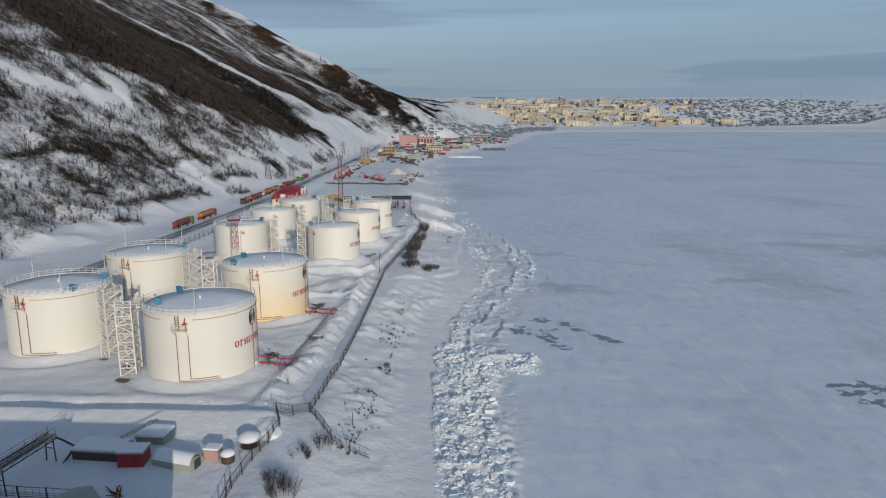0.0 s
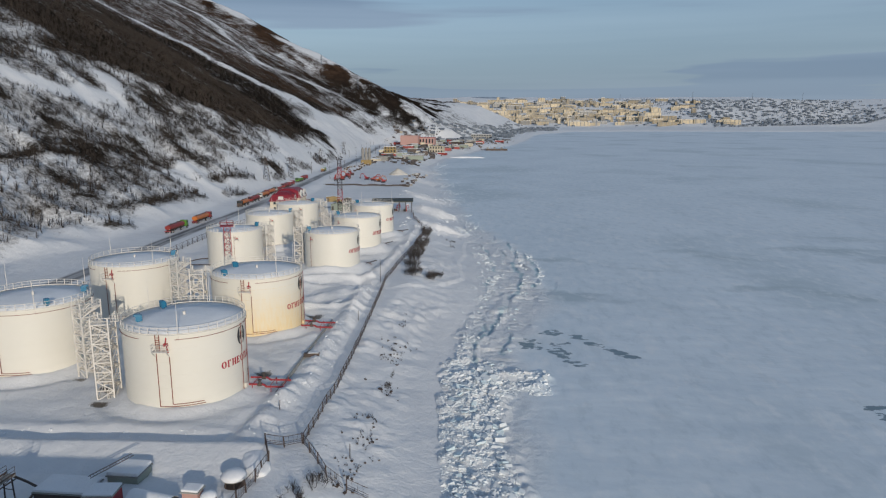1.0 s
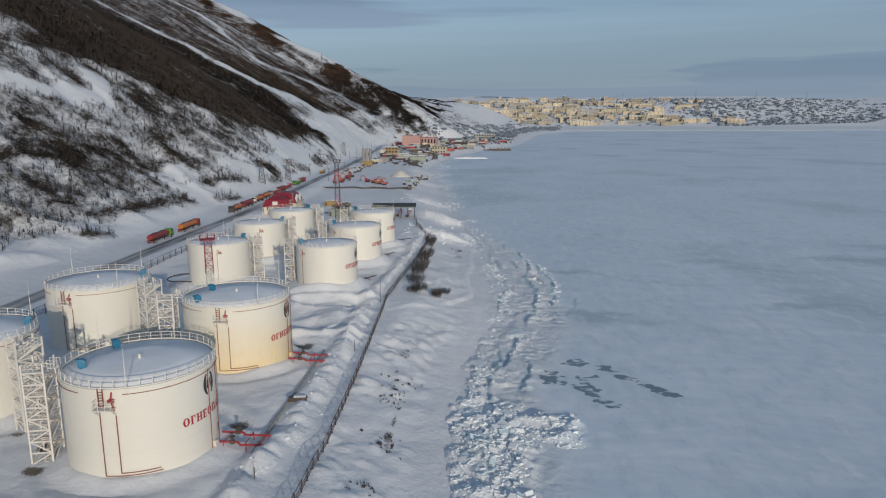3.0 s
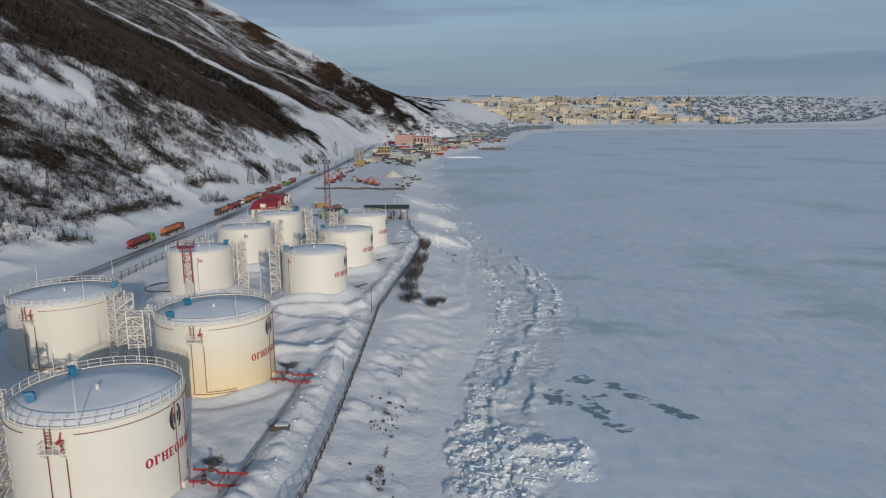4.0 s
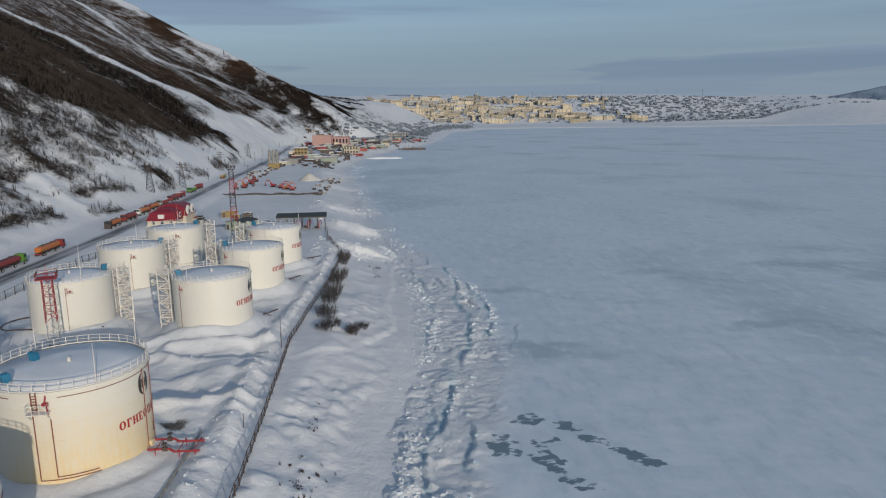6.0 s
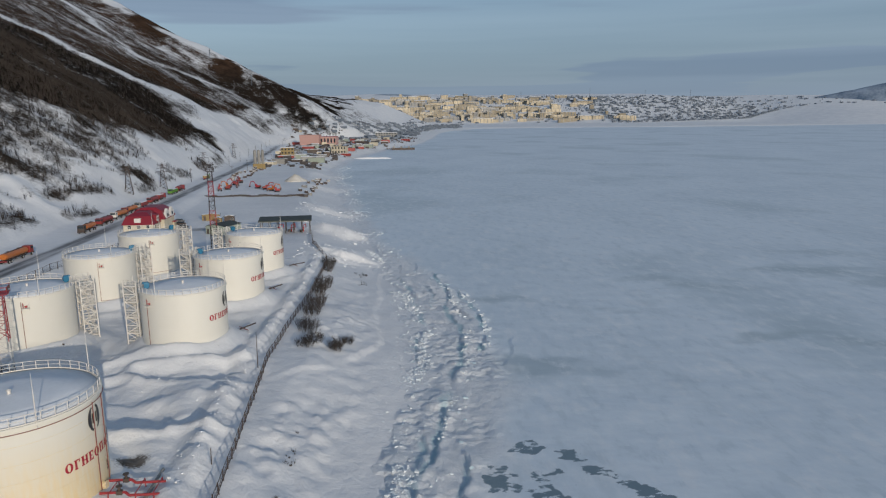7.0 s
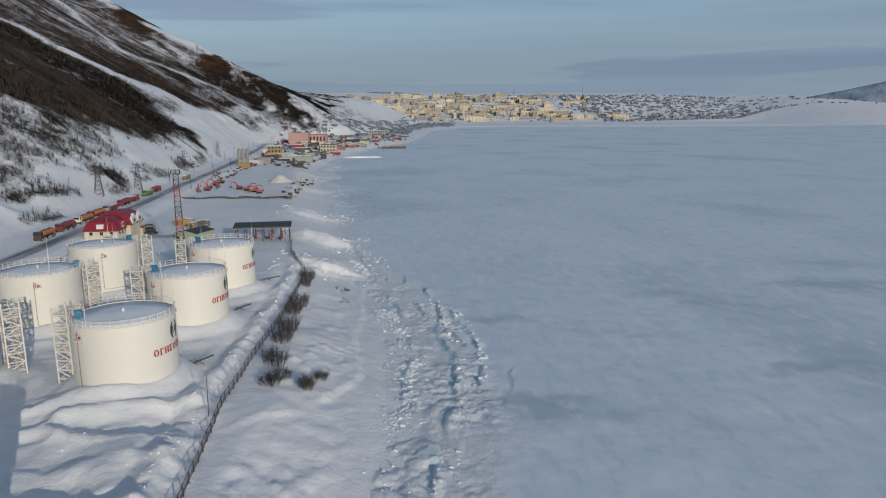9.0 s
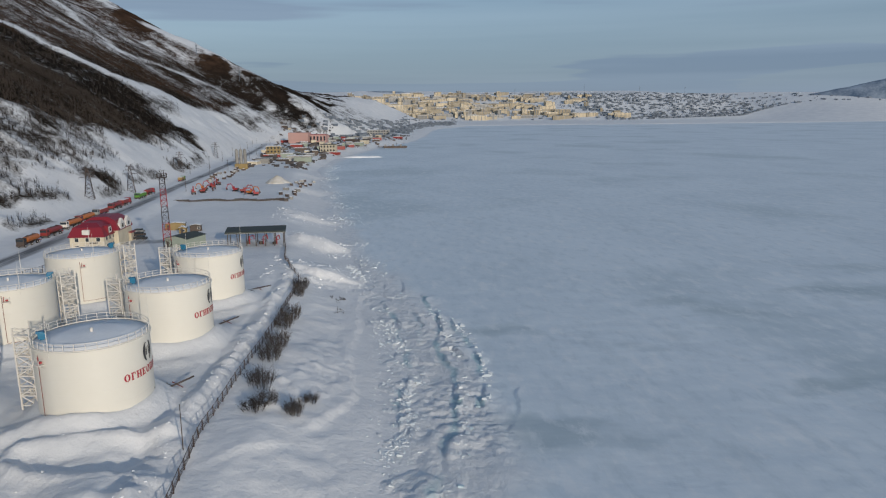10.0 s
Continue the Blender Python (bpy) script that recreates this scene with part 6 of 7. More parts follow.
car(-80.5, 338.5, 75, BLACK, "black car parked beside the office")
car(-83.5, 346.0, 80, DARK, "dark car parked in the snowy yard")
car(-86.0, 353.0, 80, GREYWALL, "grey car parked in the snowy yard")
car(-101.5, 362.0, 0, WHITE, "white car driving along the packed road")


# ---- ice thrown up along the shore ----
CUBE = np.array([(sx, sy, sz) for sx in (-1, 1) for sy in (-1, 1) for sz in (-1, 1)], float)
CUBE_FACES = np.array([(0, 1, 3, 2), (4, 6, 7, 5), (0, 4, 5, 1), (2, 3, 7, 6), (0, 2, 6, 4), (1, 5, 7, 3)])


def many_boxes(name, centres, sizes, turns, tilts, mat, jitter, rng):
    """One mesh of jagged blocks."""
    n = len(centres)
    v = CUBE[None] * sizes[:, None] * 0.5 * (1 + jitter * rng.uniform(-1, 1, (n, 8, 3)))
    ct, st = np.cos(tilts)[:, None], np.sin(tilts)[:, None]
    y, z = v[..., 1] * ct - v[..., 2] * st, v[..., 1] * st + v[..., 2] * ct
    ca, sa = np.cos(turns)[:, None], np.sin(turns)[:, None]
    w = np.stack([v[..., 0] * ca - y * sa, v[..., 0] * sa + y * ca, z], -1) + centres[:, None]
    f = (CUBE_FACES[None] + 8 * np.arange(n)[:, None, None]).reshape(-1, 4)
    me = bpy.data.meshes.new(name)
    me.from_pydata(w.reshape(-1, 3).tolist(), [], f.tolist())
    me.materials.append(mat)
    return new(name, me)


def surface(x, y):
    return np.maximum(land(x, y), ice_height(x, y))


rng = np.random.default_rng(7)
pts = []
# the big pile, its spur out onto the ice, its tail, and the broken lines beyond: finer shoreward, slabs seaward
ys = rng.uniform(58, 139, 5200)
across = rng.beta(1.15, 1.3, len(ys))
edge = 1.8 * fbm(np.interp(ys, SHORE_Y, SHORE_X) + 10 * across, ys, 7, 130, 3, 0.6)
pts.append(np.stack([np.interp(ys, SHORE_Y, SHORE_X) - 0.8 + 10.4 * across - edge * (across > 0.5), ys, rng.gamma(1.8, 0.075 + 0.085 * across, len(ys)) + 0.08], -1))
ys = rng.uniform(124, 135, 420)
pts.append(np.stack([rng.uniform(4, 15.5, len(ys)), ys, rng.gamma(1.8, 0.12, len(ys)) + 0.08], -1))
ys = rng.uniform(136, 156, 420)
pts.append(np.stack([np.interp(ys, SHORE_Y, SHORE_X) + 0.1 * (ys - 136) + 3.8 * rng.beta(1.2, 1.2, len(ys)), ys, rng.gamma(1.8, 0.09, len(ys)) + 0.08], -1))
for line_y, line_x, n, spread, size in (
        ((186, 194, 208, 219, 234, 255, 288, 315), (1.8, 5.4, 6.0, 9.5, 6.3, 3.9, -1.2, -8.0), 1500, 0.9, 0.085),
        ((150, 182, 219, 255, 290), (0, 3, 4, 2, -3), 700, 1.8, 0.065),
        ((150, 174, 197, 220, 244, 262), (4.5, 9.5, 15, 16.8, 17.2, 15.5), 320, 0.7, 0.10),
        ((204, 219, 238, 252), (20.2, 21.8, 22.0, 19.5), 110, 0.6, 0.11),
        ((285, 325, 420, 593, 760), (0, -3, -13, -30, -39), 2400, 4.5, 0.10)):
    ys = rng.uniform(line_y[0], line_y[-1], n)
    wob = 1.2 * fbm(ys, ys * 0, 12, 131)
    pts.append(np.stack([np.interp(ys, line_y, line_x) + wob + rng.normal(0, spread, n), ys, rng.gamma(2.0, size, n) + 0.12], -1))
pts = np.concatenate(pts)
pts = pts[(pts[:, 1] < 137) | (fbm(pts[:, 0], pts[:, 1], 13, 137, 3) + rng.normal(0, 0.12, len(pts)) > -0.08)]
size = np.clip(pts[:, 2] - 0.04 * (pts[:, 1] > 137), 0.10, 2.0)
shape = np.stack([size * rng.uniform(0.8, 1.7, len(pts)), size * rng.uniform(0.7, 1.4, len(pts)), size * rng.uniform(0.3, 0.8, len(pts))], -1)
cz = surface(pts[:, 0], pts[:, 1]) - size * 0.10
rubble = many_boxes("ice_rubble", np.column_stack([pts[:, :2], cz]), shape, rng.uniform(0, 6.28, len(pts)), rng.normal(0, 0.45, len(pts)), RUBBLE, 0.28, rng)
tagged(rubble, "broken snowy ice rubble heaped along the shore", "ice rubble", kind="stuff")
# the largest slabs, one by one
ice_slab_meshes = []
for k in range(8):
    bm = bmesh.new()
    bmesh.ops.create_cube(bm, size=1.0, matrix=Matrix.Diagonal((1.0, 0.8, 0.28, 1)))
    bmesh.ops.bevel(bm, geom=bm.edges[:], offset=0.05, segments=1, affect="EDGES")
    for v in bm.verts:
        v.co += Vector([random.uniform(-0.08, 0.08) for _ in range(3)])
    me = bpy.data.meshes.new("ice_slab")
    bm.to_mesh(me)
    bm.free()
    me.materials.append(ICE)
    ice_slab_meshes.append(me)
slab_spots = [(float(np.interp(y, SHORE_Y, SHORE_X)) + 0.8 + random.uniform(0, 8.5), y, random.uniform(0.7, 1.5)) for y in np.linspace(60, 137, 45)]
slab_spots += [(float(np.interp(y, (136, 163, 190, 215, 240, 256, 276), (7, 10, 15, 21, 21, 17.5, 9))) + random.uniform(-1.2, 1.2), y, random.uniform(0.4, 0.8)) for y in np.linspace(138, 276, 18)]
for x, y, sc in slab_spots:
    o = new("ice_slab", random.choice(ice_slab_meshes))
    o.matrix_basis = pose(x, y, float(surface(np.array([x]), np.array([y]))[0]) + 0.10 * sc, random.uniform(-28, 28), random.uniform(-28, 28), random.uniform(0, 360)) @ Matrix.Diagonal((sc, sc, sc, 1))
    tagged(o, "tilted slab of pale blue-white broken ice", "ice slab", "ice slabs")

# clods on the ploughed banks
ys = rng.uniform(94, 279, 420)
xs = np.interp(ys, FENCE_Y, FENCE_X) - np.interp(ys, (93, 112, 140, 180, 215), (8.0, 6.2, 5.2, 4.2, 3.2)) + rng.normal(0, 1.3, len(ys))
more = rng.uniform(0, 1, (90, 2)) * (34, 30) + (-60, 157)
xs, ys = np.concatenate([xs, more[:, 0]]), np.concatenate([ys, more[:, 1]])
more = rng.uniform(0, 1, (140, 2)) * (58, 3.5) + (-86, 91.5)
xs, ys = np.concatenate([xs, more[:, 0]]), np.concatenate([ys, more[:, 1]])
sz = rng.gamma(2.0, 0.045, len(xs)) + 0.05
clods = many_boxes("snow_clods", np.column_stack([xs, ys, land(xs, ys) + sz * 0.1]), np.stack([sz * 1.3, sz, sz * 0.8], -1), rng.uniform(0, 6.28, len(xs)), rng.normal(0, 0.4, len(xs)), SNOW, 0.3, rng)
tagged(clods, "clods of hard snow on the ploughed banks", "snow clods", kind="stuff")
# stones and turf showing on the bank
ys = np.concatenate([rng.uniform(84, 165, 420), rng.uniform(255, 270, 60)])
xs = np.where(ys < 200, -14.5 + rng.normal(0, 1.4, len(ys)) + 1.5 * fbm(ys, ys * 0, 15, 133), -8 + rng.normal(0, 1.0, len(ys)))
keep = fbm(xs, ys, 7, 135, 2) > 0.0
xs, ys = xs[keep], ys[keep]
sz = rng.gamma(2.0, 0.045, len(xs)) + 0.06
tip_x, tip_y = rng.uniform(-30, 2, 480), np.concatenate([rng.uniform(276, 306, 160), rng.uniform(322, 352, 160), rng.uniform(384, 418, 160)])
tip_x = tip_x - np.where(tip_y > 380, 14, np.where(tip_y > 320, 5, 0))
tip_s = rng.gamma(2.0, 0.09, 480) + 0.08
tips = many_boxes("tipped_snow_lumps", np.column_stack([tip_x, tip_y, surface(tip_x, tip_y) - tip_s * 0.05]), np.stack([tip_s * 1.4, tip_s, tip_s * 0.9], -1), rng.uniform(0, 6.28, 480), rng.normal(0, 0.4, 480), SNOW, 0.3, rng)
tagged(tips, "lumps of hard snow on the tipped banks", "snow lumps", kind="stuff")
stones = many_boxes("bank_stones", np.column_stack([xs, ys, land(xs, ys) + sz * 0.15]), np.stack([sz * 1.4, sz, sz * 0.8], -1), rng.uniform(0, 6.28, len(xs)), rng.normal(0, 0.3, len(xs)), DARK, 0.3, rng)
tagged(stones, "dark stones and rubble showing through the bank", "stones", kind="stuff")


# ---- bare bushes ----
def blades(name, roots, heights, spread, per, mat, width):
    """Thin upright twigs, several from each root, in one mesh."""
    n = len(roots)
    r = np.repeat(roots, per, 0)
    h = np.repeat(heights, per) * rng.uniform(0.5, 1.0, n * per)
    a = rng.uniform(0, 6.28, n * per)
    lean = rng.uniform(0.1, 1.0, n * per) * spread * h
    base = r + np.stack([np.cos(a), np.sin(a), 0 * a], -1) * (lean * 0.25)[:, None]
    tip = r + np.stack([np.cos(a) * lean, np.sin(a) * lean, h], -1)
    b = a + rng.uniform(0.8, 2.3, n * per)
    off = np.stack([np.cos(b), np.sin(b), 0 * b], -1) * (width * h)[:, None]
    base[:, 2] -= 0.15
    mid = base * 0.45 + tip * 0.55 + off * 0.9
    v = np.stack([base - off, base + off, mid + off * 0.4, tip], 1).reshape(-1, 3)
    i = 4 * np.arange(n * per)
    f = np.concatenate([np.stack([i, i + 1, i + 2], -1), np.stack([i, i + 2, i + 3], -1)])
    me = bpy.data.meshes.new(name)
    me.vertices.add(len(v))
    me.vertices.foreach_set("co", v.astype(np.float32).ravel())
    me.loops.add(f.size)
    me.loops.foreach_set("vertex_index", f.astype(np.int32).ravel())
    me.polygons.add(len(f))
    me.polygons.foreach_set("loop_start", np.arange(0, f.size, 3, dtype=np.int32))
    me.update()
    me.validate()
    me.materials.append(mat)
    return new(name, me)


def sticks(name, segs, mat, parent):
    """Three-sided tapering sticks (foot, top, radius, end radius) as one part."""
    co, faces = [], []
    for a, b, r0, r1 in segs:
        u = (b - a).normalized().orthogonal()
        w = u.cross((b - a).normalized())
        k = len(co)
        for p, r in ((a, r0), (b, r1)):
            co += [p + (u * math.cos(q) + w * math.sin(q)) * r for q in (0, 2.094, 4.189)]
        faces += [(k, k + 1, k + 4, k + 3), (k + 1, k + 2, k + 5, k + 4), (k + 2, k, k + 3, k + 5)]
    me = bpy.data.meshes.new(name)
    me.from_pydata(co, [], faces)
    me.materials.append(mat)
    ob = new(name, me)
    ob.parent = parent
    return tagged(ob)


def bush(x, y, wide, high, count):
    """A leafless bush: forked stems from one stool."""
    t = thing("bush", x, y, ground_z(x, y) - 0.1, random.uniform(0, 360), "bare grey-brown willow bush in the snow", "bush", "bank bushes")
    stems, twigs = [], []
    for k in range(count):
        a, q = random.uniform(0, 6.28), wide * math.sqrt(random.random())
        foot = Vector((math.cos(a) * q * 0.55, math.sin(a) * q * 0.55, 0))
        top = Vector((math.cos(a) * q * 0.8, math.sin(a) * q * 0.8, high * random.uniform(0.5, 1.0) * (1 - 0.3 * q / wide)))
        stems.append((foot, top, 0.026, 0.008))
        for j in range(17):
            f = random.uniform(0.3, 1.0)
            p = foot.lerp(top, f)
            twigs.append((p, p + Vector((random.uniform(-0.8, 0.8), random.uniform(-0.8, 0.8), random.uniform(0.1, 1.0))), 0.013, 0.005))
    sticks("stem_clump", stems, TWIG, t)
    sticks("twig_clump", twigs, TWIG, t)


for x, y, wide, high, count in ((-18.2, 271, 2.2, 3.0, 60), (-17.6, 262, 1.6, 2.4, 40), (-17.4, 241, 2.4, 3.2, 70), (-17.8, 234, 2.0, 2.6, 55), (-17.4, 222, 2.4, 3.0, 70), (-17.8, 215, 2.2, 2.8, 60),
                                (-17.4, 203, 2.4, 2.9, 65), (-17.0, 194, 2.0, 1.6, 40), (-15.2, 196, 1.6, 1.8, 30), (-11.2, 195, 1.7, 2.2, 50), (-9.2, 200, 1.2, 1.3, 25), (-17.6, 84, 1.8, 1.2, 16), (-19.4, 80.5, 1.6, 1.1, 14), (-19.0, 71.5, 2.2, 1.5, 32), (-21.0, 73.5, 1.6, 1.2, 20)):
    bush(x, y, wide * 1.35, high * 1.3, int(count * 0.95))

# dry grass by the stones
far_tuft = rng.uniform(0, 1, len(xs)) < 0.9
grass_roots = np.column_stack([xs, ys, land(xs, ys)])[far_tuft]
tagged(blades("dry_grass", grass_roots, rng.uniform(0.35, 0.8, len(grass_roots)), 0.7, 8, TWIG, 0.03), "dry dark grass tufts poking through the bank snow", "grass", kind="stuff")

# birch scrub over the hillside
gx = np.concatenate([rng.uniform(-330, -116, 60000), rng.uniform(-520, -140, 30000)])
gy = np.concatenate([rng.uniform(150, 620, 60000), rng.uniform(560, 1300, 30000)])
gz = land(gx, gy)
dens = scrub(gx, gy, gz)
keep = rng.uniform(0, 1, len(gx)) < np.clip((dens - 0.12) * 0.85, 0, 0.55)
roots = np.stack([gx, gy, gz], -1)[keep]
big = 2.2 + 2.6 * rng.uniform(0, 1, len(roots)) ** 2
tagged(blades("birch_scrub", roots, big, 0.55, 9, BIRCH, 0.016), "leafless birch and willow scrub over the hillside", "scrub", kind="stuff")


# ---- power line and poles ----
def pylon(x, y, h):
    t = thing("power_pylon", x, y, ground_z(x, y) - 0.3, 15, "grey lattice power pylon at the foot of the slope", "pylon", "power line")
    at = lambda sx, sy, z: Vector((sx * (2.0 - 1.6 * z / h), sy * (2.0 - 1.6 * z / h), z))
    cs = ((-1, -1), (1, -1), (1, 1), (-1, 1))
    for c in cs:
        part("leg", tube(bmesh.new(), at(*c, 0), at(*c, h), 0.11, 5), DARK, t)
    bm = bmesh.new()
    n = 7
    for k in range(n):
        for i in range(4):
            c, d = cs[i], cs[(i + 1) % 4]
            tube(bm, at(*c, h * k / n), at(*d, h * (k + 1) / n), 0.06, 4)
            tube(bm, at(*d, h * k / n), at(*c, h * (k + 1) / n), 0.06, 4)
    part("bracing", bm, DARK, t)
    for z, w in ((h * 0.72, 3.6), (h * 0.86, 2.8), (h * 0.98, 2.0)):
        bm = bmesh.new()
        for sgn in (-1, 1):
            tube(bm, (0, 0, z + 0.5), (sgn * w, 0, z), 0.07, 4)
            tube(bm, (0, 0, z), (sgn * w, 0, z), 0.07, 4)
            tube(bm, (sgn * w, 0, z), (sgn * w, 0, z - 0.9), 0.06, 5)
        part("cross_arm", bm, DARK, t)


for x, y, h in ((-127.5, 416, 14), (-125.5, 463, 14), (-131, 575, 14), (-140, 720, 14)):
    pylon(x, y, h)
for k in range(18):
    y = 480 + 34 * k
    x = float(np.interp(y, ROAD_Y, ROAD_X)) + (-11 if k % 2 else 9)
    t = thing("utility_pole", x, y, ground_z(x, y) - 0.3, 10, "dark wooden utility pole beside the road", "utility pole", "roadside poles")
    part("shaft", tube(bmesh.new(), (0, 0, 0), (0, 0, 9), 0.16, 6, 0.1), DARK, t)
    part("cross_arm", box(bmesh.new(), 0, 0, 8.4, 2.0, 0.14, 0.14), DARK, t)


# ---- works yard up the shore ----
def excavator(x, y, turn, paint, label):
    t = thing("excavator", x, y, ground_z(x, y), turn, label, "excavator", "yard machines")
    t.scale = (0.8, 0.8, 0.8)
    for sx in (-1.1, 1.1):
        part("track", box(bmesh.new(), sx, 0, 0.45, 0.6, 3.8, 0.9, bevel=0.3), RUBBER, t)
    part("body", box(bmesh.new(), 0, -0.5, 1.7, 2.6, 3.4, 1.3, bevel=0.15), paint, t)
    cab = part("cab", box(bmesh.new(), -0.8, 0.8, 2.6, 1.0, 1.5, 1.7, bevel=0.1), paint, t)
    part("cab_glass", box(bmesh.new(), -0.8, 1.57, 2.8, 0.8, 0.05, 1.0), GLASS, cab)
    part("boom", line(bmesh.new(), [(0.3, 1.0, 1.9), (0.3, 3.4, 5.2), (0.3, 6.0, 4.8)], 0.32, 6), paint, t)
    part("stick", line(bmesh.new(), [(0.3, 5.9, 5.0), (0.3, 7.2, 1.9)], 0.24, 6), paint, t)
    part("bucket", box(bmesh.new(), 0.3, 6.9, 1.3, 1.2, 1.0, 1.1, bevel=0.2), DARK, t)
    part("counterweight", box(bmesh.new(), 0, -2.3, 1.5, 2.4, 0.7, 1.0, bevel=0.15), DARK, t)


for x, y, turn, p in ((-98, 478, 20, RED), (-95, 486, -60, TRUCKRED), (-97, 497, 70, ORANGE), (-93.5, 506, 10, TRUCKRED), (-97, 516, 130, RED), (-96, 528, 40, TRUCKRED), (-78, 490, 70, RED), (-72, 482, -80, TRUCKRED), (-67, 474, -100, ORANGE), (-63, 468, 100, RED)):
    excavator(x, y, turn, p, "orange excavator parked in the works yard" if p == ORANGE else "red excavator parked in the works yard")
row = thing("scrap_wall", -72, 446, YARD, 0, "dark row of scrap beams edging the works yard", "scrap row")
for k in range(26):
    x = -28 + k * 2.25
    part("scrap_beam", box(bmesh.new(), 0, 0, 0.5, 2.4, random.uniform(0.6, 1.6), random.uniform(0.8, 1.7), bevel=0.08), SCRAP if k % 4 else RUST, row).matrix_basis = pose(x, 1.5 * math.sin(k * 0.9) - 0.12 * abs(k - 10), -0.2, random.uniform(-6, 6), 0, random.uniform(-14, 14))
for k in range(34):
    f = k / 33
    x, y = (-46 + 4 * math.sin(k), 450 + 130 * f) if k % 2 else (-104 + 4 * math.sin(k * 1.7), 540 + 110 * f)
    t = thing("scrap_block", x, y, ground_z(x, y) - 0.1, random.uniform(0, 180), "dark block of scrap half covered by snow", "scrap", "scrap blocks")
    part("block", box(bmesh.new(), 0, 0, 0.7, random.uniform(1.5, 3.5), random.uniform(1.2, 2.4), 1.5, bevel=0.12), random.choice((DARK, RUST, GREYWALL, DARK)), t)
    part("snow_cap", box(bmesh.new(), 0, 0, 1.55, 1.5, 1.2, 0.25, bevel=0.1), SNOW, t)
t = thing("sand_pile", -60.5, 534, ground_z(-60.5, 534) - 0.5, 0, "pale cone of sand dusted with snow", "sand pile")
bm = bmesh.new()
bmesh.ops.create_cone(bm, cap_ends=True, segments=40, radius1=8.5, radius2=0.6, depth=5.2, matrix=Matrix.Translation((0, 0, 2.6)))
bmesh.ops.subdivide_edges(bm, edges=bm.edges[:], cuts=3, use_grid_fill=True)
for v in bm.verts:
    v.co *= 1 + 0.13 * noise.noise(v.co * 0.35)
part("cone", bm, material("pale_sand", (0.55, 0.50, 0.42), 0.9, grain=0.6, scale=0.3, color2=(0.75, 0.74, 0.72), bump=0.1), t, soft=True)
t = thing("silo_group", -105, 652, ground_z(-105, 652), 0, "three tall grey silos on a yellow frame", "silos")
for k in range(3):
    part("silo", lathe(bmesh.new(), [(0.02, 3), (1.3, 5), (1.3, 15), (0.4, 16.2), (0.02, 16.2)], 20), GREYWALL, t).matrix_basis = pose(k * 3.2 - 3.2, 0, 0)
part("frame", box(bmesh.new(), 0, 0, 2.2, 10, 3.2, 4.4, bevel=0.1), YELLOW, t)


def block_house(name, x, y, sx, sy, h, turn, wall_mat, label, storeys, bays, category="building", roof_mat=SNOW, group=""):
    """A far building: walls, snowy roof, storeys of separate windows on its two near faces."""
    t = thing(name, x, y, ground_z(x, y) - 0.6, turn, label, category, group)
    part("wall", box(bmesh.new(), 0, 0, h / 2, sx, sy, h), wall_mat, t)
    part("roof", box(bmesh.new(), 0, 0, h + 0.2, sx + 0.5, sy + 0.5, 0.5, bevel=0.1), roof_mat, t)
    first_win = None
    for k in range(storeys):
        for i in range(bays):
            m = pose(-sx / 2 + sx * (i + 0.5) / bays, -sy / 2 - 0.03, h * (k + 0.55) / storeys)
            if first_win is None:
                first_win = part("window", box(bmesh.new(), 0, 0, 0, sx / bays * 0.5, 0.12, h / storeys * 0.5), GLASS, t)
                first_win.matrix_basis = m
            else:
                again(first_win, m)
    return t


block_house("pink_warehouse", -112, 1150, 30, 22, 16, -6, PINK, "large pink plastered warehouse", 0, 0, roof_mat=PINK)
block_house("pink_warehouse", -84, 1160, 26, 20, 13, -6, PINK, "lower pink wing with a dark red roof", 1, 5, roof_mat=REDROOF)
block_house("yellow_house", -104, 822, 14, 11, 11, 5, YELLOW, "yellow three-storey house with red stores below", 3, 4)
flat_block("red_store", -104, 808, 17, 5, 2.8, 5, TRUCKRED, "red low store in front of the yellow house", 0.3)
block_house("tan_house", -52, 900, 18, 12, 9, -8, PLASTER, "tan shore house with a dark roof", 2, 5, roof_mat=DARKROOF)
flat_block("red_store", -44, 884, 12, 5, 3, -10, TRUCKRED, "red low shed on the shore", 0.3)
port_rng = random.Random(5)
for k in range(80):
    y = port_rng.uniform(700, 1420)
    x = port_rng.uniform(float(np.interp(y, ROAD_Y, ROAD_X)) + 14, float(np.interp(y, SHORE_Y, SHORE_X)) - 16)
    w = port_rng.choice((GREYWALL, PLASTER, GREYWALL, TRUCKRED, GREENWALL, DARK))
    names = {GREYWALL: "grey", PLASTER: "cream", TRUCKRED: "rust-red", GREENWALL: "pale green", DARK: "dark"}
    flat_block("port_shed", x, y, port_rng.uniform(4, 17), port_rng.uniform(4, 10), port_rng.uniform(2.2, 5.5), port_rng.uniform(-20, 20), w, names[w] + (" port shed with a snowy flat roof" if k % 3 else " port shed with a swept bare roof"), 0.4 if k % 3 else 0)
block_house("grey_depot", 10, 1540, 46, 16, 10, -10, GREYWALL, "long grey depot on the far shore", 2, 8)
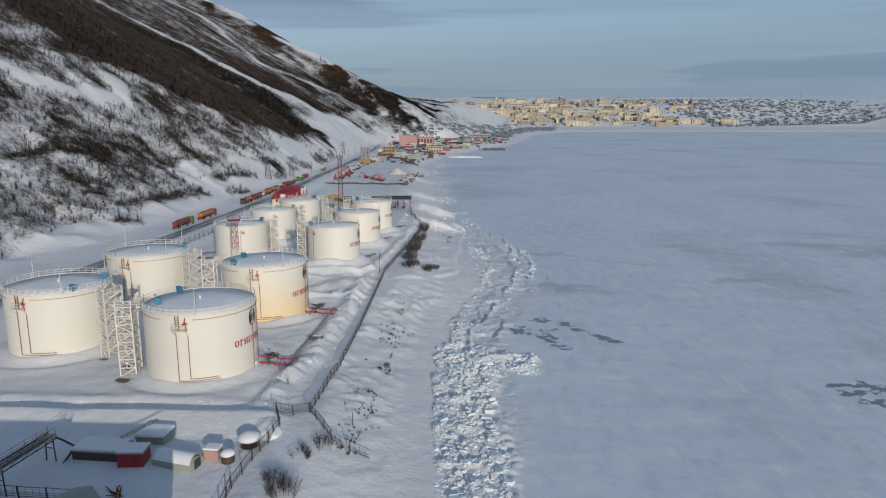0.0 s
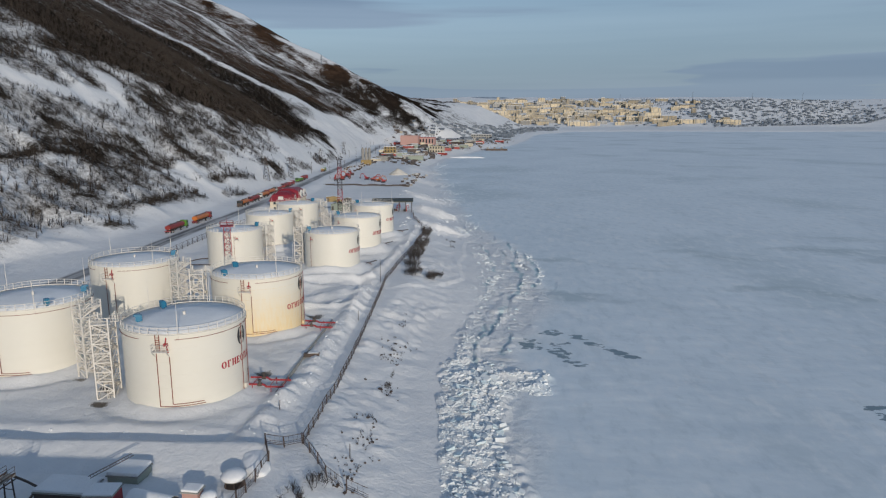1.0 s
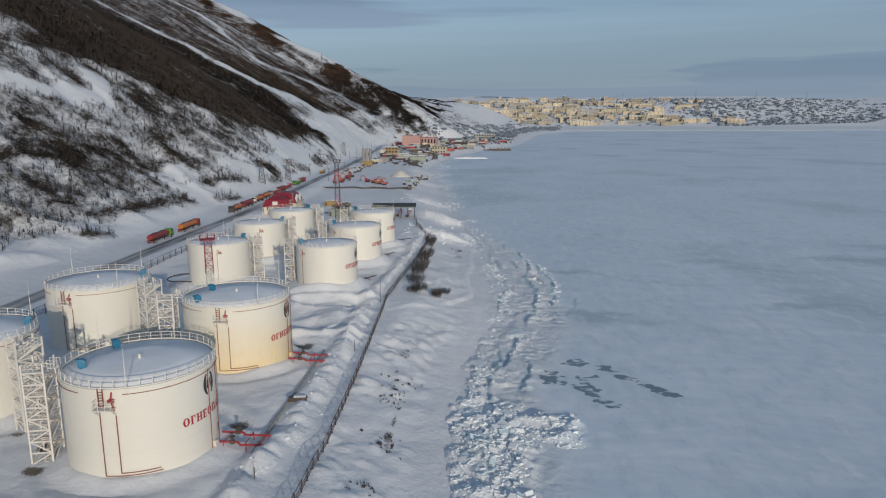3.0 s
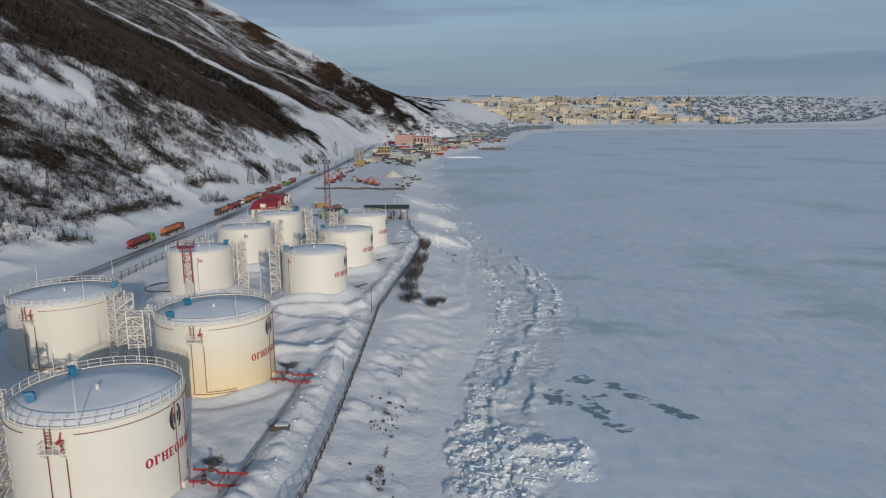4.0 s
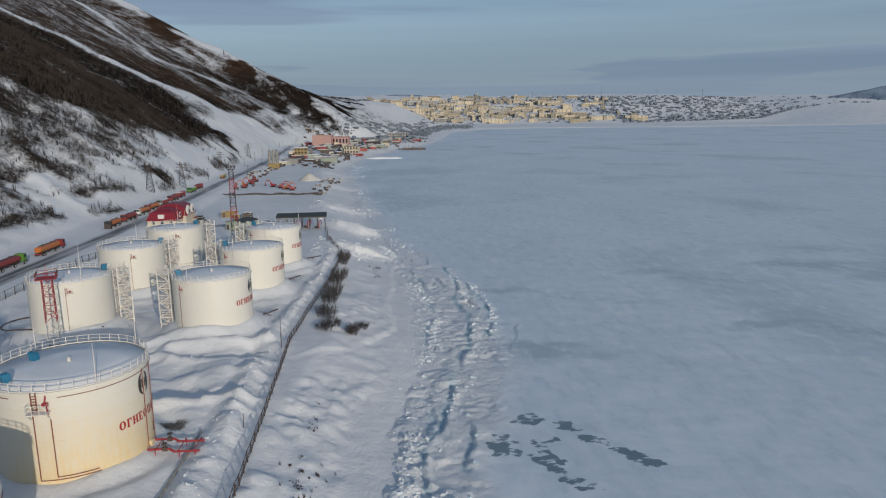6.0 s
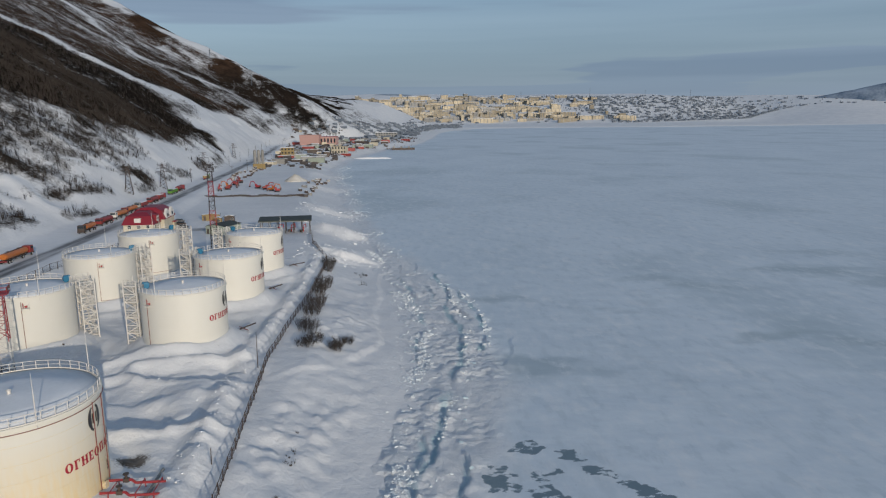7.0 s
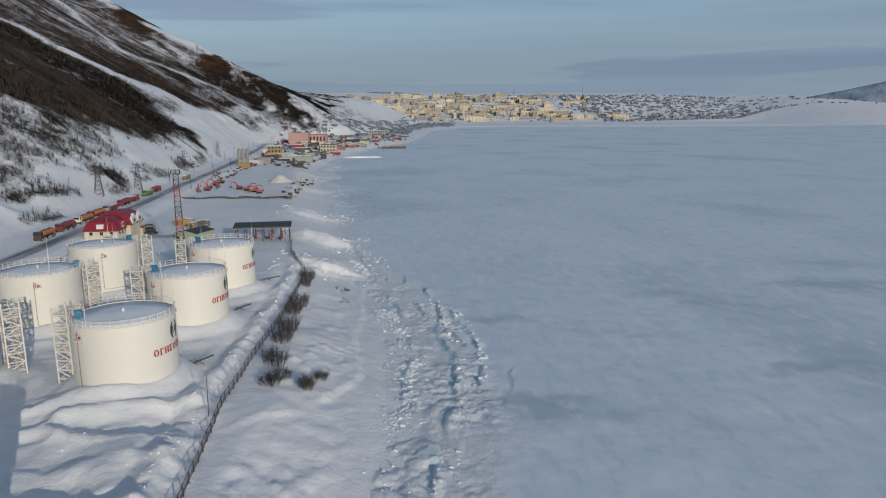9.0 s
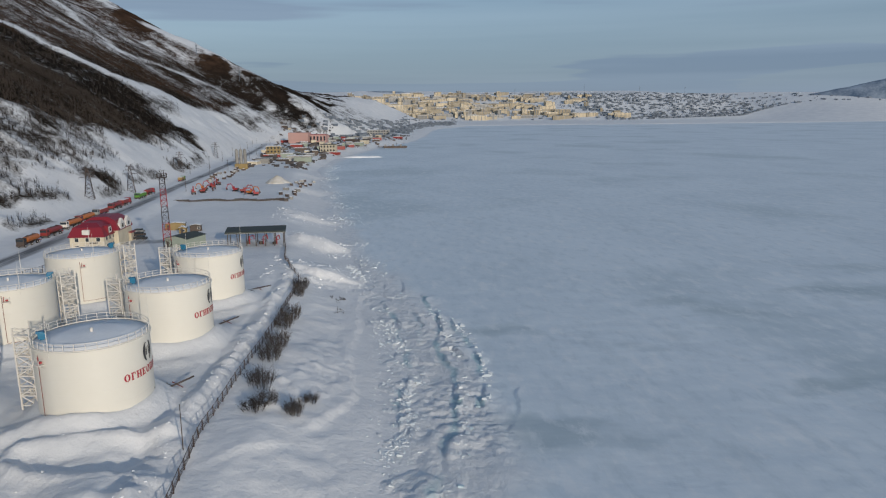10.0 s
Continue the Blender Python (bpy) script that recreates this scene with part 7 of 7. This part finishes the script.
# small dark clutter over the port ground
n = 900
ys = 660 + 820 * rng.beta(1.3, 1.0, n)
xs = np.interp(ys, ROAD_Y, ROAD_X) + 12 + rng.uniform(0, 1, n) * (np.interp(ys, SHORE_Y, SHORE_X) - 20 - np.interp(ys, ROAD_Y, ROAD_X))
sz = rng.gamma(1.6, 0.75, n) + 0.5
clutter = many_boxes("port_clutter", np.column_stack([xs, ys, land(xs, ys) + sz * 0.2]), np.stack([sz * 1.6, sz, sz * 0.8], -1), rng.uniform(0, 3.1, n), rng.normal(0, 0.15, n), SCRAP, 0.25, rng)
tagged(clutter, "dark stacks, crates and scrap over the port ground", "port clutter", kind="stuff")
# pier with laid-up boats
t = thing("pier", 24, 1084, -0.3, -4, "dark timber pier frozen into the ice", "pier")
part("deck", box(bmesh.new(), 0, 0, 2.2, 36, 7, 0.7), DARK, t)
part("snow", box(bmesh.new(), 0, 0, 2.68, 30, 5, 0.3, bevel=0.1), SNOW, t)
for k in range(8):
    part("pile", tube(bmesh.new(), (-16 + 4.6 * k, -3.2, -1), (-16 + 4.6 * k, -3.2, 2.4), 0.35, 7), DARK, t)
for k, x in enumerate((20, 31, 42)):
    t = thing("barge", x, 1077, -0.2, 2, "dark laid-up barge beside the pier", "barge", "barges")
    bm = box(bmesh.new(), 0, 0, 1.5, 12, 5, 3.2, bevel=0.5)
    part("hull", bm, DARK, t)
    part("wheelhouse", box(bmesh.new(), -3, 0, 4.2, 3, 3, 2.4, bevel=0.2), GREYWALL, t)
    part("mast", tube(bmesh.new(), (2, 0, 3), (2, 0, 8), 0.15), DARK, t)
spit = thing("snow_spit", -12, 870, -0.5, 4, "low white spit of piled snow on the ice", "snow bank")
bm = bmesh.new()
bmesh.ops.create_icosphere(bm, subdivisions=4, radius=1.0, matrix=Matrix.Diagonal((24, 4, 2.6, 1)))
for v in bm.verts:
    v.co.z *= 1 + 0.3 * noise.noise(v.co * 0.2)
part("bank", bm, SNOW, spit, soft=True)


# ---- the town across the bay ----
town_rng = random.Random(11)
for k in range(265):
    x = town_rng.uniform(-150, 1300) if k % 3 == 0 else town_rng.uniform(120, 1020)
    deep = town_rng.uniform(110, 900) if town_rng.random() < 0.75 else town_rng.uniform(60, 300)
    if x < 100:
        deep = town_rng.uniform(350, 820)
    y = float(town_front_y(x)) + deep
    tall = town_rng.random() < 0.22
    sx, sy, h = (town_rng.uniform(18, 30), 13, town_rng.uniform(22, 32)) if tall else (town_rng.uniform(45, 120), 13, town_rng.choice((13, 15, 15, 18, 22)))
    t = thing("town_block", x, y, ground_z(x, y) - 3, town_rng.choice((0, 0, 8, -12, 25, 75)), ("tall " if tall else "long ") + ("grey panel block in the far town" if k % 6 == 5 else "cream panel block in the far town"), "apartment block", "town blocks")
    part("wall", box(bmesh.new(), 0, 0, (h + 3) / 2, sx, sy, h + 3), GREYWALL if k % 6 == 5 else TOWNWALL, t)
    part("roof", box(bmesh.new(), 0, 0, h + 3.3, sx + 1, sy + 1, 0.8), SNOW if k % 2 else TOWNDARK, t)
    nb = max(2, int(sx / 18))
    bay = None
    for i in range(nb):
        m = pose(-sx / 2 + sx * (i + 0.5) / nb, -sy / 2 - 0.2, (h + 3) / 2)
        if bay is None:
            bay = part("stair_bay", box(bmesh.new(), 0, 0, 0, 2.6, 0.5, h), TOWNDARK if k % 2 else GREYWALL, t)
            bay.matrix_basis = m
        else:
            again(bay, m)
n = 1500
xs = rng.uniform(1150, 2900, n)
xs[:260] = rng.uniform(-100, 1300, 260)
es = np.maximum(rng.uniform(40, 950, n), 40 + 0.16 * np.clip(xs - 1250, 0, 900))
ys = town_front_y(xs) + es
sz = rng.uniform(7, 17, n)
zs = land(xs, ys)
ok = (np.hypot(xs, ys) < 4930) & (rng.uniform(0, 1, n) > smooth(1900, 2500, xs) * 0.9)
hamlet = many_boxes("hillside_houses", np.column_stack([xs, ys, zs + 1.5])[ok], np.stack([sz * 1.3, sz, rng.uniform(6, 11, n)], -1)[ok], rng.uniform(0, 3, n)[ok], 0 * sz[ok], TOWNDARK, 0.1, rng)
tagged(hamlet, "many small dark houses on the far snowy slope", "houses", kind="stuff")
n = 420
ys = rng.uniform(1380, 3300, n)
xs = np.interp(ys, EDGE_Y, EDGE_X) - 60 + rng.uniform(0, 1, n) * (np.interp(ys, SHORE_Y, SHORE_X) + 30 - np.interp(ys, EDGE_Y, EDGE_X))
sz = rng.uniform(5, 11, n)
ok = (land(xs, ys) > 4) & (land(xs, ys) < 60)
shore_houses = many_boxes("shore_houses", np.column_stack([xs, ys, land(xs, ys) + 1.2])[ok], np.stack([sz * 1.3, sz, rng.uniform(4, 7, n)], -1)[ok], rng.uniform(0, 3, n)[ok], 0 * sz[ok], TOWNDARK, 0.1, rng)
tagged(shore_houses, "small dark houses scattered along the far shore slope", "houses", kind="stuff")
n = 2600
xs = rng.uniform(1000, 3000, n)
ys = town_front_y(xs) + np.maximum(rng.uniform(30, 980, n), 30 + 0.18 * np.clip(xs - 1250, 0, 900))
ok = (np.hypot(xs, ys) < 4930) & (rng.uniform(0, 1, n) > smooth(1900, 2500, xs) * 0.9) & (fbm(xs, ys, 260, 141, 3) > -0.15)
roots = np.column_stack([xs, ys, land(xs, ys)])[ok]
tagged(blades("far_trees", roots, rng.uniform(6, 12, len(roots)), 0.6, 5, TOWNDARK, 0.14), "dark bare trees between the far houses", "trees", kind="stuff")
for x, e, h in ((1330, 930, 60), (1720, 960, 45), (2050, 960, 50), (900, 900, 40), (-330, -1930, 22), (-250, -1960, 24)):
    y = float(town_front_y(x)) + e
    t = thing("radio_mast", x, y, ground_z(x, y) - 1, 0, "thin grey radio mast on the skyline", "mast", "radio masts")
    part("shaft", tube(bmesh.new(), (0, 0, 0), (0, 0, h), 1.2 if e > 0 else 0.5, 4, 0.5), TOWNDARK, t)
    for z in (0.6, 0.8):
        part("antenna", box(bmesh.new(), 0, 0, h * z, 5 if e > 0 else 3, 2, 1.5), TOWNDARK, t)

# mountains and hills beyond the bay's head, with haze mixed into their colour
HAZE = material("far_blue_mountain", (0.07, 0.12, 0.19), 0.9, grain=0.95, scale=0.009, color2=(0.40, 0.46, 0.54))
ridge_x = steps((2300, 3300, 22))
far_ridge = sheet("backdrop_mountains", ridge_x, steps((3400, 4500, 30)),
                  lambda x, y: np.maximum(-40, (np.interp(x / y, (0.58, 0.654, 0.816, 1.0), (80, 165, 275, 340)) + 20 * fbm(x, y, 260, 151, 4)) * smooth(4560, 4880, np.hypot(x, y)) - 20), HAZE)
tagged(far_ridge, "snow-streaked mountains beyond the bay, tinted haze blue", "mountains", kind="structure")
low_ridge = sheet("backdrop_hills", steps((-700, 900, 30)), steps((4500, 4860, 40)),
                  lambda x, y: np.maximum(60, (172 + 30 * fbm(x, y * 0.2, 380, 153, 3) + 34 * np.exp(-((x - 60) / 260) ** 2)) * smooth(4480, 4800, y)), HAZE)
tagged(low_ridge, "low hills behind the far town, tinted haze blue", "hills", kind="structure")
